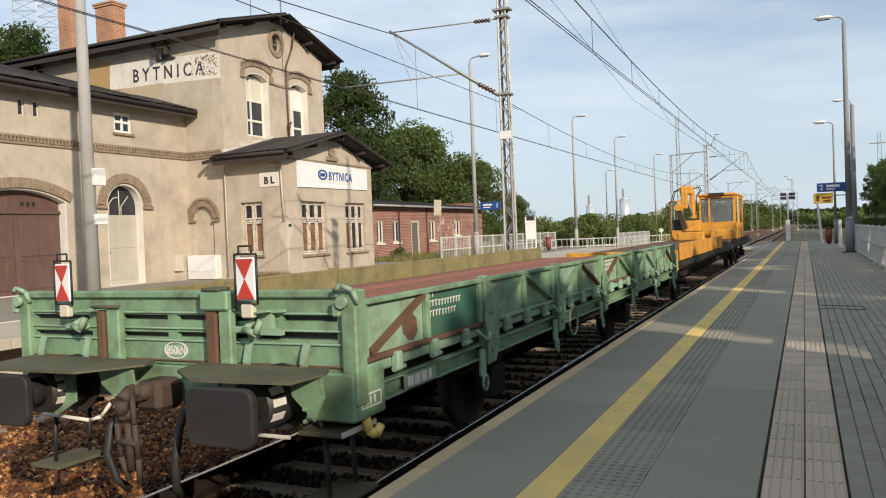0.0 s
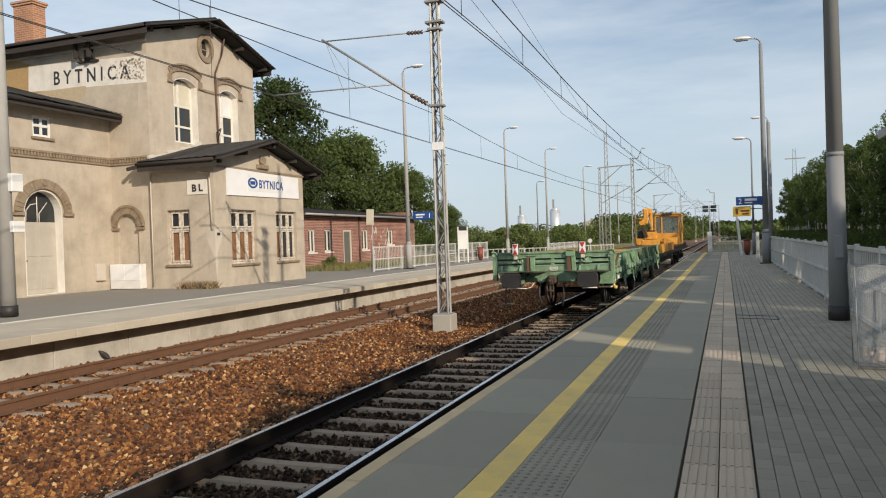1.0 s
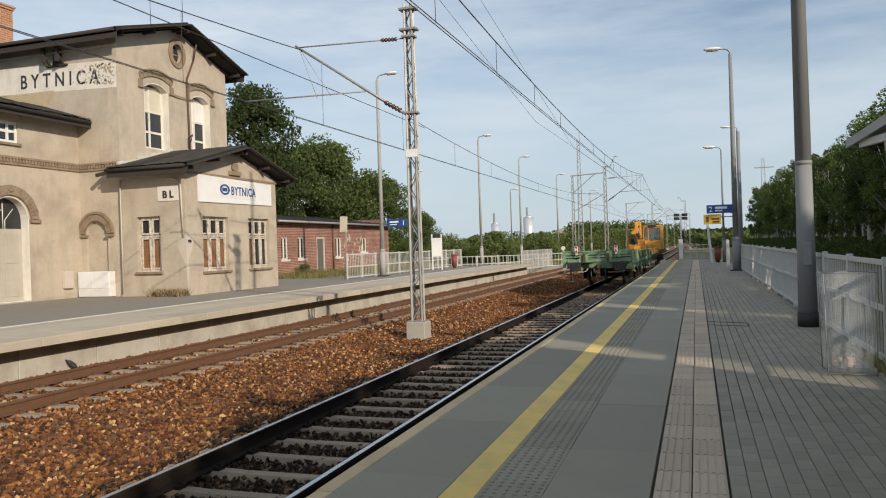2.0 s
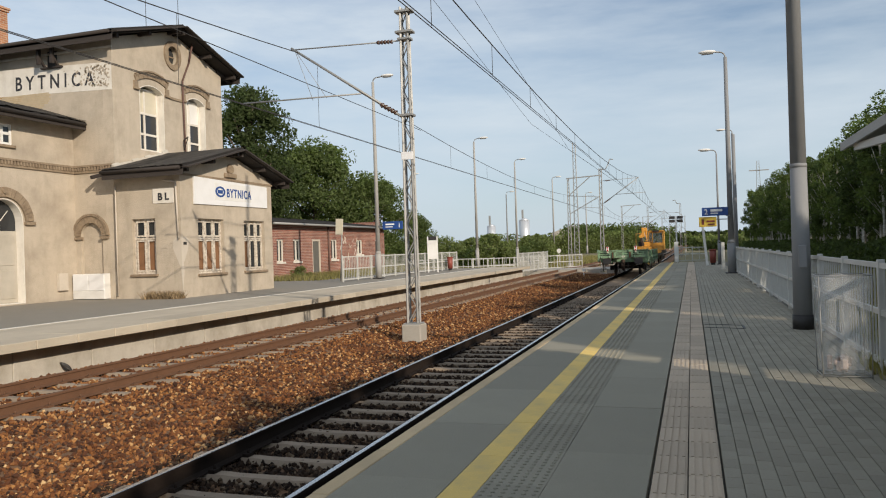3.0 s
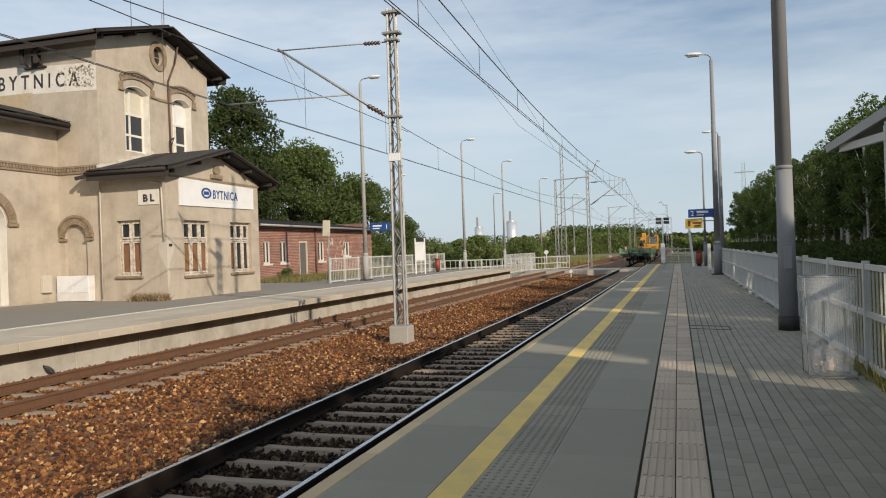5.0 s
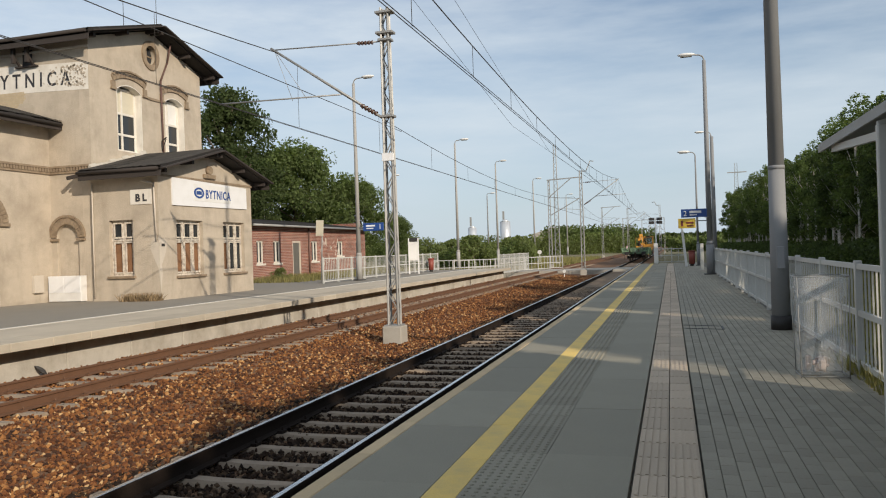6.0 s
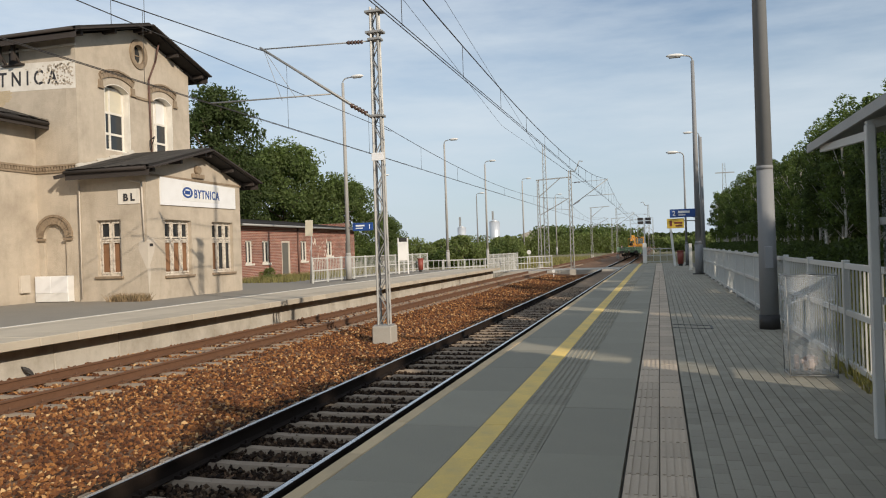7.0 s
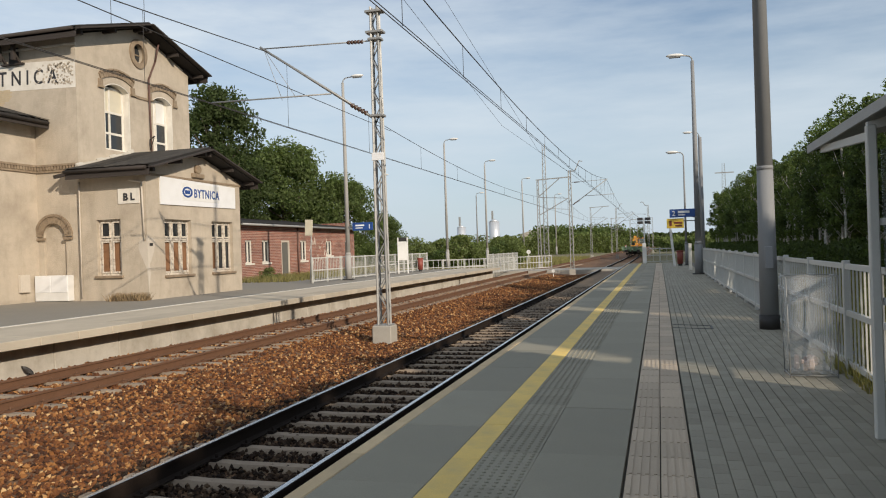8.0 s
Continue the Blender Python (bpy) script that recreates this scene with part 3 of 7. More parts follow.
# long wing
WX, WY0 = -22.2, 2.0
def wy(y): return y - WY0
wing_holes = [arched(wy(19.4), wy(21.0), 0.02, 2.88, 0.78), arched(wy(14.4), wy(17.75), -0.02, 2.95, 0.4), rect(wy(19.88), wy(20.66), 5.5, 6.22),
              rect(wy(16.18), wy(16.42), 5.66, 6.18), rect(wy(16.7), wy(16.92), 5.66, 6.18)]
structure("wall_wing", panel([(0, -0.9), (21.4, -0.9), (21.4, 6.62), (0, 6.62)], wing_holes, 0.45), STUCCO, "long beige stucco wing wall with arched doors", "wall", pose(WX, WY0, 0, 0, 0, 90))
bm = bmesh.new()
box(bm, WX - 12, WX - 0.45, WY0, WY0 + 0.4, -0.9, 6.6)
structure("wall_wing_end", bm, STUCCO, "plain beige stucco wing end wall", "wall")
t = thing("roof_wing", "dark tarred lean-to roof over the station wing", "roof", kind="structure")
bm = bmesh.new()
prism(bm, [(WX + 0.62, 6.50), (WX + 0.62, 6.68), (-33.0, 10.0), (-33.0, 9.82)], "y", WY0 - 0.5, GY0 - 0.004)
part("roof_deck", bm, ROOF, t)
bm = bmesh.new()
rod(bm, (WX + 0.7, WY0 - 0.5, 6.55), (WX + 0.7, GY0 - 0.1, 6.55), 0.07, seg=8)
part("gutter", bm, SOFFIT, t)
bm = bmesh.new()
box(bm, WX + 0.56, WX + 0.64, WY0 - 0.5, GY0 - 0.006, 6.36, 6.52)
part("eave_board", bm, SOFFIT, t)

TARPAPER = mat("torn_tar_paper", (0.04, 0.037, 0.034), 0.9, var=0.4, scale=3, fine=18, bump=0.6, dirt=(0.13, 0.115, 0.095), dirt_amt=0.5, dirt_scale=2.2, rnd=0.4, spec=0.2)


def roofing(name, label, lines):
    """Overlapping strips of roofing felt with ragged ends; each line is (low point, high point) of a strip's side."""
    t = thing(name, label, "roofing", kind="structure")
    q_ = random.Random(len(lines))
    for (a0, b0), (a1, b1) in zip(lines, lines[1:]):
        corners = [Vector(v) for v in (a0, a1, b1, b0)]
        n = (corners[1] - corners[0]).cross(corners[3] - corners[0]).normalized()
        n = -n if n.z < 0 else n
        lift = q_.uniform(0.008, 0.03)
        bm = bmesh.new()
        top, steps = [], 7
        for j in range(steps + 1):
            rag = q_.uniform(-0.05, 0.09)
            low = corners[0].lerp(corners[1], j / steps * 1.03)
            high = corners[3].lerp(corners[2], j / steps * 1.03)
            top.append((low + (low - high).normalized() * rag + n * (lift + q_.uniform(0, 0.025)), low.lerp(high, 0.12) + n * lift, high + n * lift))
        va = [[bm.verts.new(p_) for p_ in r_] for r_ in top]
        vb = [[bm.verts.new(p_ - n * 0.012) for p_ in r_] for r_ in top]
        for j in range(steps):
            for i in range(2):
                bm.faces.new((va[j][i], va[j + 1][i], va[j + 1][i + 1], va[j][i + 1]))
                bm.faces.new((vb[j][i], vb[j][i + 1], vb[j + 1][i + 1], vb[j + 1][i]))
            bm.faces.new((va[j + 1][0], va[j][0], vb[j][0], vb[j + 1][0]))
        for j, d in ((0, 1), (steps, -1)):
            for i in range(2):
                bm.faces.new((va[j][i], va[j][i + 1], vb[j][i + 1], vb[j][i])[::d])
        part("felt_strip", bm, TARPAPER, t)
    return t


for side in (-1, 1):
    eave_y, eave_z = 26.45 + side * 3.78, 5.72 - 3.78 * 0.27
    roofing("bay_felt", "torn dark roofing felt on the bay roof", [((GX + 0.02 + k * 0.69, eave_y, eave_z), (GX + 0.02 + k * 0.69, 26.45, 5.72)) for k in range(6)])
roofing("wing_felt", "torn dark roofing felt along the wing roof", [((WX + 0.66, 23.35 - k * 0.98, 6.67), (WX - 1.6, 23.35 - k * 0.98, 7.36)) for k in range(20)])
flash = thing("roof_flashing", "pale mortar flashing where the bay roof meets the gable wall", "flashing", kind="structure")
q = random.Random(77)
for side in (-1, 1):
    for k in range(9):
        y0_, y1_ = 26.45 + side * k * 0.36, 26.45 + side * (k + 0.97) * 0.36
        z0_, z1_ = 5.72 - abs(y0_ - 26.45) * 0.27, 5.72 - abs(y1_ - 26.45) * 0.27
        h_, e_ = q.uniform(0.08, 0.2), q.uniform(0.06, 0.22)
        bm = bmesh.new()
        prism(bm, [(GX + 0.003, 0.02), (GX + e_, 0.035), (GX + e_ * 0.6, 0.06), (GX + 0.012, h_)], "y", 0, 1)
        for v in bm.verts:
            f_ = v.co.y
            v.co.y, v.co.z = y0_ + (y1_ - y0_) * f_, v.co.z + z0_ + (z1_ - z0_) * f_
        bmesh.ops.recalc_face_normals(bm, faces=bm.faces)
        part("mortar_piece", bm, CONCRETE_PALE, flash)

# red brick outbuilding
RBX, RBY0, RBY1 = -24.0, 40.5, 58.5
bm = bmesh.new()
box(bm, RBX - 6, RBX - 0.4, RBY0 + 0.4, RBY1 - 0.4, -0.9, 3.3)
structure("outbuilding_core", bm, MORTAR, "mortar core of the red brick outbuilding", "wall")

# ---- catenary masts ----
MX, MY = -6.62, 18.3


def lattice_mast(m, base_z, top_z, label, w0=0.26, w1=0.18, split=False):
    t = thing("catenary_mast", label, "mast", m, group="catenary masts")
    bm = bmesh.new()
    bevel_box(bm, -0.25, 0.25, -0.25, 0.25, base_z, base_z + 0.5, 0.02)
    part("foundation", bm, CONCRETE, t, "grey concrete foundation block")
    z0 = base_z + 0.5
    bm = bmesh.new()
    box(bm, -0.22, 0.22, -0.2, 0.2, z0, z0 + 0.03)
    part("base_plate", bm, STEEL, t)
    for sx in (-1, 1):
        for sy in (-1, 1):
            bm = bmesh.new()
            bar(bm, (sx * w0 / 2, sy * w0 / 2.6, z0), (sx * w1 / 2, sy * w1 / 2.6, top_z), 0.045)
            part("leg", bm, STEEL, t)
    nseg = int((top_z - z0) / 0.42)
    for face in range(4):
        bm = bmesh.new()
        for k in range(nseg):
            if split and k:
                part("lacing_bar", bm, STEEL, t)
                bm = bmesh.new()
            a, b = k / nseg, (k + 1) / nseg
            wa, wb = w0 + (w1 - w0) * a, w0 + (w1 - w0) * b
            za, zb = z0 + (top_z - z0) * a, z0 + (top_z - z0) * b
            s = 1 if k % 2 else -1
            if face < 2:
                yy = (1 if face else -1)
                bar(bm, (s * wa / 2, yy * wa / 2.6, za), (-s * wb / 2, yy * wb / 2.6, zb), 0.024)
            else:
                xx = (1 if face == 3 else -1)
                bar(bm, (xx * wa / 2, s * wa / 2.6, za), (xx * wb / 2, -s * wb / 2.6, zb), 0.024)
        if split:
            part("lacing_bar", bm, STEEL, t)
        else:
            tagged(part("lacing", bm, STEEL, t), kind="stuff")
    return t


def insulator(bm, a, b, r=0.055):
    a, b = Vector(a), Vector(b)
    for k in range(5):
        rod(bm, a.lerp(b, k / 5), a.lerp(b, (k + 0.7) / 5), r, r * 0.6, 8)


def cantilever(mast, reach, z_low, z_top, reach_past=0.6):
    """A hinged bracket from the mast to the wire, reach metres across the track."""
    s = 1 if reach > 0 else -1
    r = abs(reach)
    bm = bmesh.new()
    path_rod(bm, [(s * 0.18, 0, z_low), (s * (r + 0.1), 0, z_top + 0.05)], 0.032)
    part("bracket_tube", bm, STEEL, mast)
    bm = bmesh.new()
    path_rod(bm, [(s * 0.15, 0, z_top - 0.1), (s * (r), 0, z_top)], 0.018)
    part("top_tie", bm, STEEL, mast)
    bm = bmesh.new()
    insulator(bm, (s * 0.3, 0, z_low + 0.09), (s * 0.75, 0, z_low + 0.36), 0.07)
    part("insulator", bm, INSUL, mast)
    bm = bmesh.new()
    insulator(bm, (s * 0.35, 0, z_top - 0.1), (s * 0.8, 0, z_top - 0.08), 0.06)
    part("insulator", bm, INSUL, mast)
    bm = bmesh.new()
    zr = z_low + 0.67
    path_rod(bm, [(s * (r * 0.4), 0, zr), (s * (r + reach_past), 0, zr + 0.06)], 0.02)
    path_rod(bm, [(s * r, 0, z_top), (s * (r - 0.5), 0, zr - 0.05)], 0.007, 5)
    path_rod(bm, [(s * r, 0, z_top), (s * (r - 0.9), 0, zr - 0.02)], 0.007, 5)
    part("registration_arm", bm, STEEL, mast)


mast = lattice_mast(pose(MX - 0.13, MY, 0), -0.95, 7.62, "grey steel lattice catenary mast between the tracks on a concrete block", split=True)
cantilever(mast, FAR_X - MX + 0.03, 4.86, 6.88, 1.7)
for z, w in ((7.5, 0.46), (6.98, 0.46), (6.8, 0.34), (4.86, 0.36)):
    bm = bmesh.new()
    bevel_box(bm, -w / 2, w / 2, -0.13, 0.13, z - 0.03, z + 0.03, 0.008)
    part("mast_clamp", bm, STEEL, mast)
bm = bmesh.new()
bevel_box(bm, -0.16, 0.16, -0.125, -0.1, 3.72, 3.92, 0.008)
part("mast_plate", bm, SIGNWHITE, mast, "small white plate")


def wire(bm, pts, r=0.009):
    for a, b in zip(pts, pts[1:]):
        rod(bm, a, b, r, r, 5, caps=False)


def span(bm, x, y0, y1, f, r=0.009, n=24):
    wire(bm, [(x, y0 + (y1 - y0) * k / n, f(y0 + (y1 - y0) * k / n)) for k in range(n + 1)], r)


def sag(y, first, length, low, k):
    """Height of a carrying cable slung between equal supports."""
    u = (y - first) % length - length / 2
    return low + k * u * u


def far_cable(y): return sag(y, 18.3, 65.0, 5.45, 0.00127)
def near_cable(y): return sag(y, -1.0, 63.0, 5.42, 0.00127)


for x, contact, cable, ends, first, pitch in ((FAR_X, 4.95, far_cable, (-14.0, 330.0), -5.4, 6.2), (NEAR_X, 5.02, near_cable, (-14.0, 330.0), -8.3, 4.0)):
    t = thing("overhead_line", "dark catenary and contact wires with thin droppers above a track", "overhead line", group="overhead lines")
    for dx in (-0.03, 0.03):
        bm = bmesh.new()
        span(bm, x + dx, *ends, lambda y: contact, 0.0085, 4)
        part("contact_wire", bm, WIRE, t)
    bm = bmesh.new()
    span(bm, x, *ends, cable, 0.0125, 160)
    part("carrying_cable", bm, WIRE, t)
    for k in range(34):
        y = first + k * pitch
        bm = bmesh.new()
        rod(bm, (x, y, contact), (x, y, cable(y)), 0.006, seg=4)
        part("dropper", bm, WIRE, t)
t = thing("feeder_wire", "thin dark feeder wire slung beside the far track", "wire")
bm = bmesh.new()
rod(bm, (FAR_X, -14, 6.06), (FAR_X, 28.0, 6.06), 0.011, 0.011, 5, caps=False)
part("wire_strand", bm, WIRE, t)
for label, pts in (("thin anchor wire running down beside the near track", ((-4.8, 6.0, 8.6), (-4.8, 14.7, 6.49), (-4.8, 24.6, 5.4), (NEAR_X, 58.0, 5.02))),
                   ("thin anchor wire above the near track", ((-4.8, 8.0, 9.6), (-4.8, 17.9, 7.47), (-4.8, 32.5, 5.5), (NEAR_X, 58.0, 5.02)))):
    t = thing("anchor_wire", label, "wire")
    for a, b in zip(pts, pts[1:]):
        bm = bmesh.new()
        rod(bm, a, b, 0.005, 0.005, 5, caps=False)
        part("wire_length", bm, WIRE, t)
m2 = lattice_mast(pose(-6.72, 62.0, 0), -0.95, 7.5, "grey lattice catenary mast with a bracket over the near track")
cantilever(m2, NEAR_X + 6.72, 4.7, 6.6)
bm = bmesh.new()
path_rod(bm, [(0, 0, 7.42), (0.42, 0, 7.4), (0.6, 0, 7.75), (0.78, 0, 8.2), (1.05, 0, 8.15)], 0.035)
part("horn_bracket", bm, STEEL, m2)
m3 = lattice_mast(pose(-13.4, 95.0, 0), -0.95, 14.1, "tall grey lattice mast beside the far track", 0.6, 0.3)
m4 = lattice_mast(pose(-12.3, 82.0, 0), -0.95, 8.65, "grey mast with crossed brackets beside the far track", 0.34, 0.16)
for name, a, b, w in (("cross_beam", (-0.2, 0, 8.6), (3.5, 0, 8.75), 0.11), ("upper_strut", (0.05, 0, 6.8), (2.35, 0, 8.68), 0.08), ("bracket_tube", (0.15, 0, 4.85), (3.2, 0, 6.5), 0.08),
                      ("top_tie", (0.1, 0, 6.72), (3.1, 0, 6.5), 0.045), ("registration_arm", (1.2, 0, 5.5), (3.4, 0, 5.3), 0.045)):
    bm = bmesh.new()
    bar(bm, a, b, w)
    part(name, bm, STEEL, m4)
for y in (131.0, 196.0, 262.0, 328.0):
    copy_thing(m2, pose(-6.72, y, 0))
for y in (148.0, 214.0):
    copy_thing(m4, pose(-12.3, y, 0))
for x, y, top in ((-1.6, 134.0, 8.0), (-1.4, 200.0, 8.0)):
    mk = lattice_mast(pose(x, y, 0), -0.95, top, "grey lattice catenary mast beside the line", 0.3, 0.2)
    cantilever(mk, NEAR_X - x, 4.85, 6.5)
    bm = bmesh.new()
    path_rod(bm, [(0, 0, 7.9), (-0.5, 0, 7.9), (-0.8, 0, 8.5), (-1.2, 0, 8.4)], 0.05)
    part("horn_bracket", bm, STEEL, mk)


# ---- lamps and poles ----
def street_lamp(m, h, arm, label, r0=0.085, pole_mat=POLE, band=False):
    t = thing("platform_lamp", label, "lamp post", m, group="platform lamps")
    bm = bmesh.new()
    rod(bm, (0, 0, 0), (0, 0, 1.3), r0 * 1.35, r0 * 1.35, 14)
    rod(bm, (0, 0, 1.3), (0, 0, 1.45), r0 * 1.35, r0, 14)
    rod(bm, (0, 0, 1.45), (0, 0, h - 0.25), r0, r0 * 0.6, 14)
    part("pole", bm, pole_mat, t)
    bm = bmesh.new()
    bevel_box(bm, -r0 * 2.2, r0 * 2.2, -r0 * 2.2, r0 * 2.2, 0, 0.04, 0.008)
    part("base_plate", bm, BLACK, t)
    s = 1 if arm > 0 else -1
    bm = bmesh.new()
    pts = [(0, 0, h - 0.3)] + [(s * 0.25 * (1 - math.cos(a)), 0, h - 0.25 + 0.25 * math.sin(a)) for a in [k * math.pi / 10 for k in range(6)]] + [(s * (abs(arm) - 0.55), 0, h + 0.03)]
    path_rod(bm, pts, 0.032)
    part("arm", bm, STEEL, t)
    bm = bmesh.new()
    bmesh.ops.create_uvsphere(bm, u_segments=12, v_segments=8, radius=0.5)
    bmesh.ops.scale(bm, vec=(0.75, 0.28, 0.17), verts=bm.verts)
    bmesh.ops.translate(bm, vec=(s * (abs(arm) - 0.32), 0, h + 0.05), verts=bm.verts)
    for f in bm.faces:
        f.smooth = True
    part("lamp_head", bm, WHITE, t, "white oval lamp head")
    bm = bmesh.new()
    box(bm, s * (abs(arm) - 0.32) - 0.24, s * (abs(arm) - 0.32) + 0.24, -0.09, 0.09, h - 0.045, h - 0.03)
    part("lamp_glass", bm, STEEL, t)
    return t


lamp1 = street_lamp(pose(-15.95, 38.0, 0), 10.75, 1.15, "tall grey lamp post with one lamp head by the platform fence", 0.12, POLEPALE)
for y, x in ((58.5, -16.1), (74.5, -16.4), (96.0, -16.4), (128.0, -16.4)):
    street_lamp(pose(x, y, 0), 10.1, 1.1, "tall grey lamp post with one lamp head by the platform fence", 0.11, POLEPALE)
street_lamp(pose(-33.5, 91.0, -0.9), 12.0, 1.1, "far grey street lamp by the road", 0.11, POLEPALE)
street_lamp(pose(-24.0, 103.0, -0.9), 10.0, 1.1, "far grey street lamp by the road", 0.11, POLEPALE)
lampr = street_lamp(pose(1.66, 35.4, 0), 9.6, -1.05, "tall grey lamp post behind the platform fence", 0.125)
street_lamp(pose(1.62, 49.5, 0), 6.95, -1.0, "grey lamp post at the platform end", 0.07)
street_lamp(pose(3.4, 66.0, -0.9), 11.25, -1.2, "grey lamp post beyond the level crossing", 0.12)
t = thing("pole", "slim dark pole standing beside the platform lamp post", "pole", pose(1.93, 36.6, -0.5))
bm = bmesh.new()
rod(bm, (0, 0, 0), (0, 0, 6.65), 0.1, 0.075, 10)
part("shaft", bm, POLE, t)

polep1 = thing("lamp_post", "thick pale grey post with two small switch boxes on the platform", "lamp post", pose(-15.7, 13.2, 0))
bm = bmesh.new()
rod(bm, (0, 0, 0), (0, 0, 10.2), 0.17, 0.11, 16)
part("shaft", bm, POLEPALE, polep1)
bm = bmesh.new()
rod(bm, (0, 0, 0), (0, 0, 0.25), 0.2, 0.2, 16)
part("foot", bm, BLACK, polep1)
for z, h in ((1.95, 0.26), (2.9, 0.42)):
    bm = bmesh.new()
    bevel_box(bm, 0.12, 0.26, -0.02, 0.3, z, z + h, 0.012)
    part("switch_box", bm, WHITE, polep1, "small white box")

pole_r = thing("tall_pole", "thick grey steel pole with a black foot on the platform", "pole", pose(1.64, 13.0, 0))
for name, z0, z1, r0, r1, mt in (("foot", 0, 0.22, 0.155, 0.155, BLACK), ("lower_shaft", 0.22, 2.5, 0.14, 0.121, POLE), ("collar", 2.5, 2.56, 0.126, 0.126, POLE), ("upper_shaft", 2.56, 14.5, 0.118, 0.06, POLE)):
    bm = bmesh.new()
    rod(bm, (0, 0, z0), (0, 0, z1), r0, r1, 20)
    part(name, bm, mt, pole_r)
bm = bmesh.new()
bevel_box(bm, -0.06, 0.06, -0.178, -0.14, 0.95, 1.3, 0.01)
part("hatch_cover", bm, POLE, pole_r)


# ---- fences ----
def fence_run(m, n, length, h, bars, label, group, mid=0.62, bar_w=0.012):
    t = thing("fence", label, "fence", m, group=group)
    bm = bmesh.new()
    bevel_box(bm, -0.035, 0.035, -0.035, 0.035, 0, h + 0.03, 0.006)
    post_me = mesh_of("post", bm, FENCE)
    rails = []
    for z in (0.1, mid, h - 0.03):
        bm = bmesh.new()
        box(bm, 0.036, length - 0.036, -0.02, 0.02, z - 0.028, z + 0.028)
        rails.append(mesh_of("rail", bm, FENCE))
    bm = bmesh.new()
    for k in range(1, bars):
        x = length * k / bars
        box(bm, x - bar_w / 2, x + bar_w / 2, -0.008, 0.008, 0.13, h - 0.06)
    inf = mesh_of("bar_infill", bm, FENCE)
    for i in range(n):
        piece("post", post_me, t, pose(i * length, 0, 0))
        for r in rails:
            piece("rail", r, t, pose(i * length, 0, 0))
        tagged(piece("bar_infill", inf, t, pose(i * length, 0, 0)), kind="stuff")
    piece("post", post_me, t, pose(n * length, 0, 0))
    return t


fence_run(pose(1.86, -8.75, 0, 0, 0, 90), 23, 1.95, 1.13, 13, "white painted steel fence with thin bars along the platform back", "fences", bar_w=0.011)
fence_run(pose(-16.3, 34.3, 0, 0, 0, 90), 11, 1.75, 1.25, 9, "white steel fence behind the opposite platform", "fences", bar_w=0.02)
fence_run(pose(-12.3, 55.8, -0.5, 0, 0, 88), 6, 1.75, 1.5, 10, "white steel barrier fence at the level crossing", "fences", 0.8, 0.05)
fence_run(pose(-20.5, 55.8, -0.5, 0, 0, 0), 5, 1.6, 1.2, 4, "white tube railing along the platform ramp", "fences", 0.6, 0.03)
fence_run(pose(-17.0, 60.0, -0.6, 0, 0, 60), 8, 1.8, 1.2, 4, "white tube railing along the platform ramp", "fences", 0.6, 0.03)
fence_run(pose(-0.9, 57.9, -0.0, 0, 0, 0), 2, 0.95, 1.05, 2, "white tube barrier across the platform end", "barriers", 0.55, 0.03)
t = thing("barrier_post", "white striped barrier post at the platform end", "post", pose(-1.02, 57.2, 0))
bm = bmesh.new()
bevel_box(bm, -0.14, 0.14, -0.06, 0.06, 0, 1.45, 0.02)
part("post_body", bm, WHITE, t)
t = thing("barrier_post", "tall white barrier post beside the red bin", "post", pose(0.78, 47.8, 0))
bm = bmesh.new()
bar(bm, (0.1, 0, 0), (-0.1, 0, 2.3), 0.14)
part("post_body", bm, WHITE, t)
t = thing("barrier_post", "grey post at the end of the platform fence", "post", pose(1.5, 40.6, 0))
bm = bmesh.new()
bevel_box(bm, -0.08, 0.08, -0.08, 0.08, 0, 1.35, 0.015)
part("post_body", bm, FENCE, t)


def litter_bin(m, label):
    t = thing("litter_bin", label, "litter bin", m, group="bins")
    bm = bmesh.new()
    rod(bm, (0, 0, 0.12), (0, 0, 0.85), 0.17, 0.2, 14)
    part("bin_body", bm, REDBIN, t)
    bm = bmesh.new()
    rod(bm, (0, 0, 0.85), (0, 0, 0.93), 0.215, 0.215, 14)
    part("bin_rim", bm, REDBIN, t)
    bm = bmesh.new()
    rod(bm, (0, 0.0, 0), (0, 0.0, 0.12), 0.12, 0.12, 10)
    part("bin_foot", bm, BLACK, t)
    return t


litter_bin(pose(1.22, 48.8, 0), "red metal litter bin at the platform end")
litter_bin(pose(-15.9, 50.6, 0), "red metal litter bin by the platform fence")

# clear bag bin
bagbin = thing("bag_bin", "clear plastic rubbish bag hung in a steel frame", "litter bin", pose(1.46, 8.6, 0))
for sx in (-1, 1):
    for sy in (-1, 1):
        bm = bmesh.new()
        rod(bm, (sx * 0.22, sy * 0.18, 0), (sx * 0.24, sy * 0.2, 1.02), 0.006, seg=6)
        part("leg", bm, STEEL, bagbin)
bm = bmesh.new()
for z, k in ((1.02, 1.0), (0.02, 0.93)):
    pts = [(0.24 * k * a, 0.2 * k * b, z) for a, b in ((-1, -1), (1, -1), (1, 1), (-1, 1), (-1, -1))]
    path_rod(bm, pts, 0.006, 6)
part("hoop", bm, STEEL, bagbin)
bm = bmesh.new()
rings = []
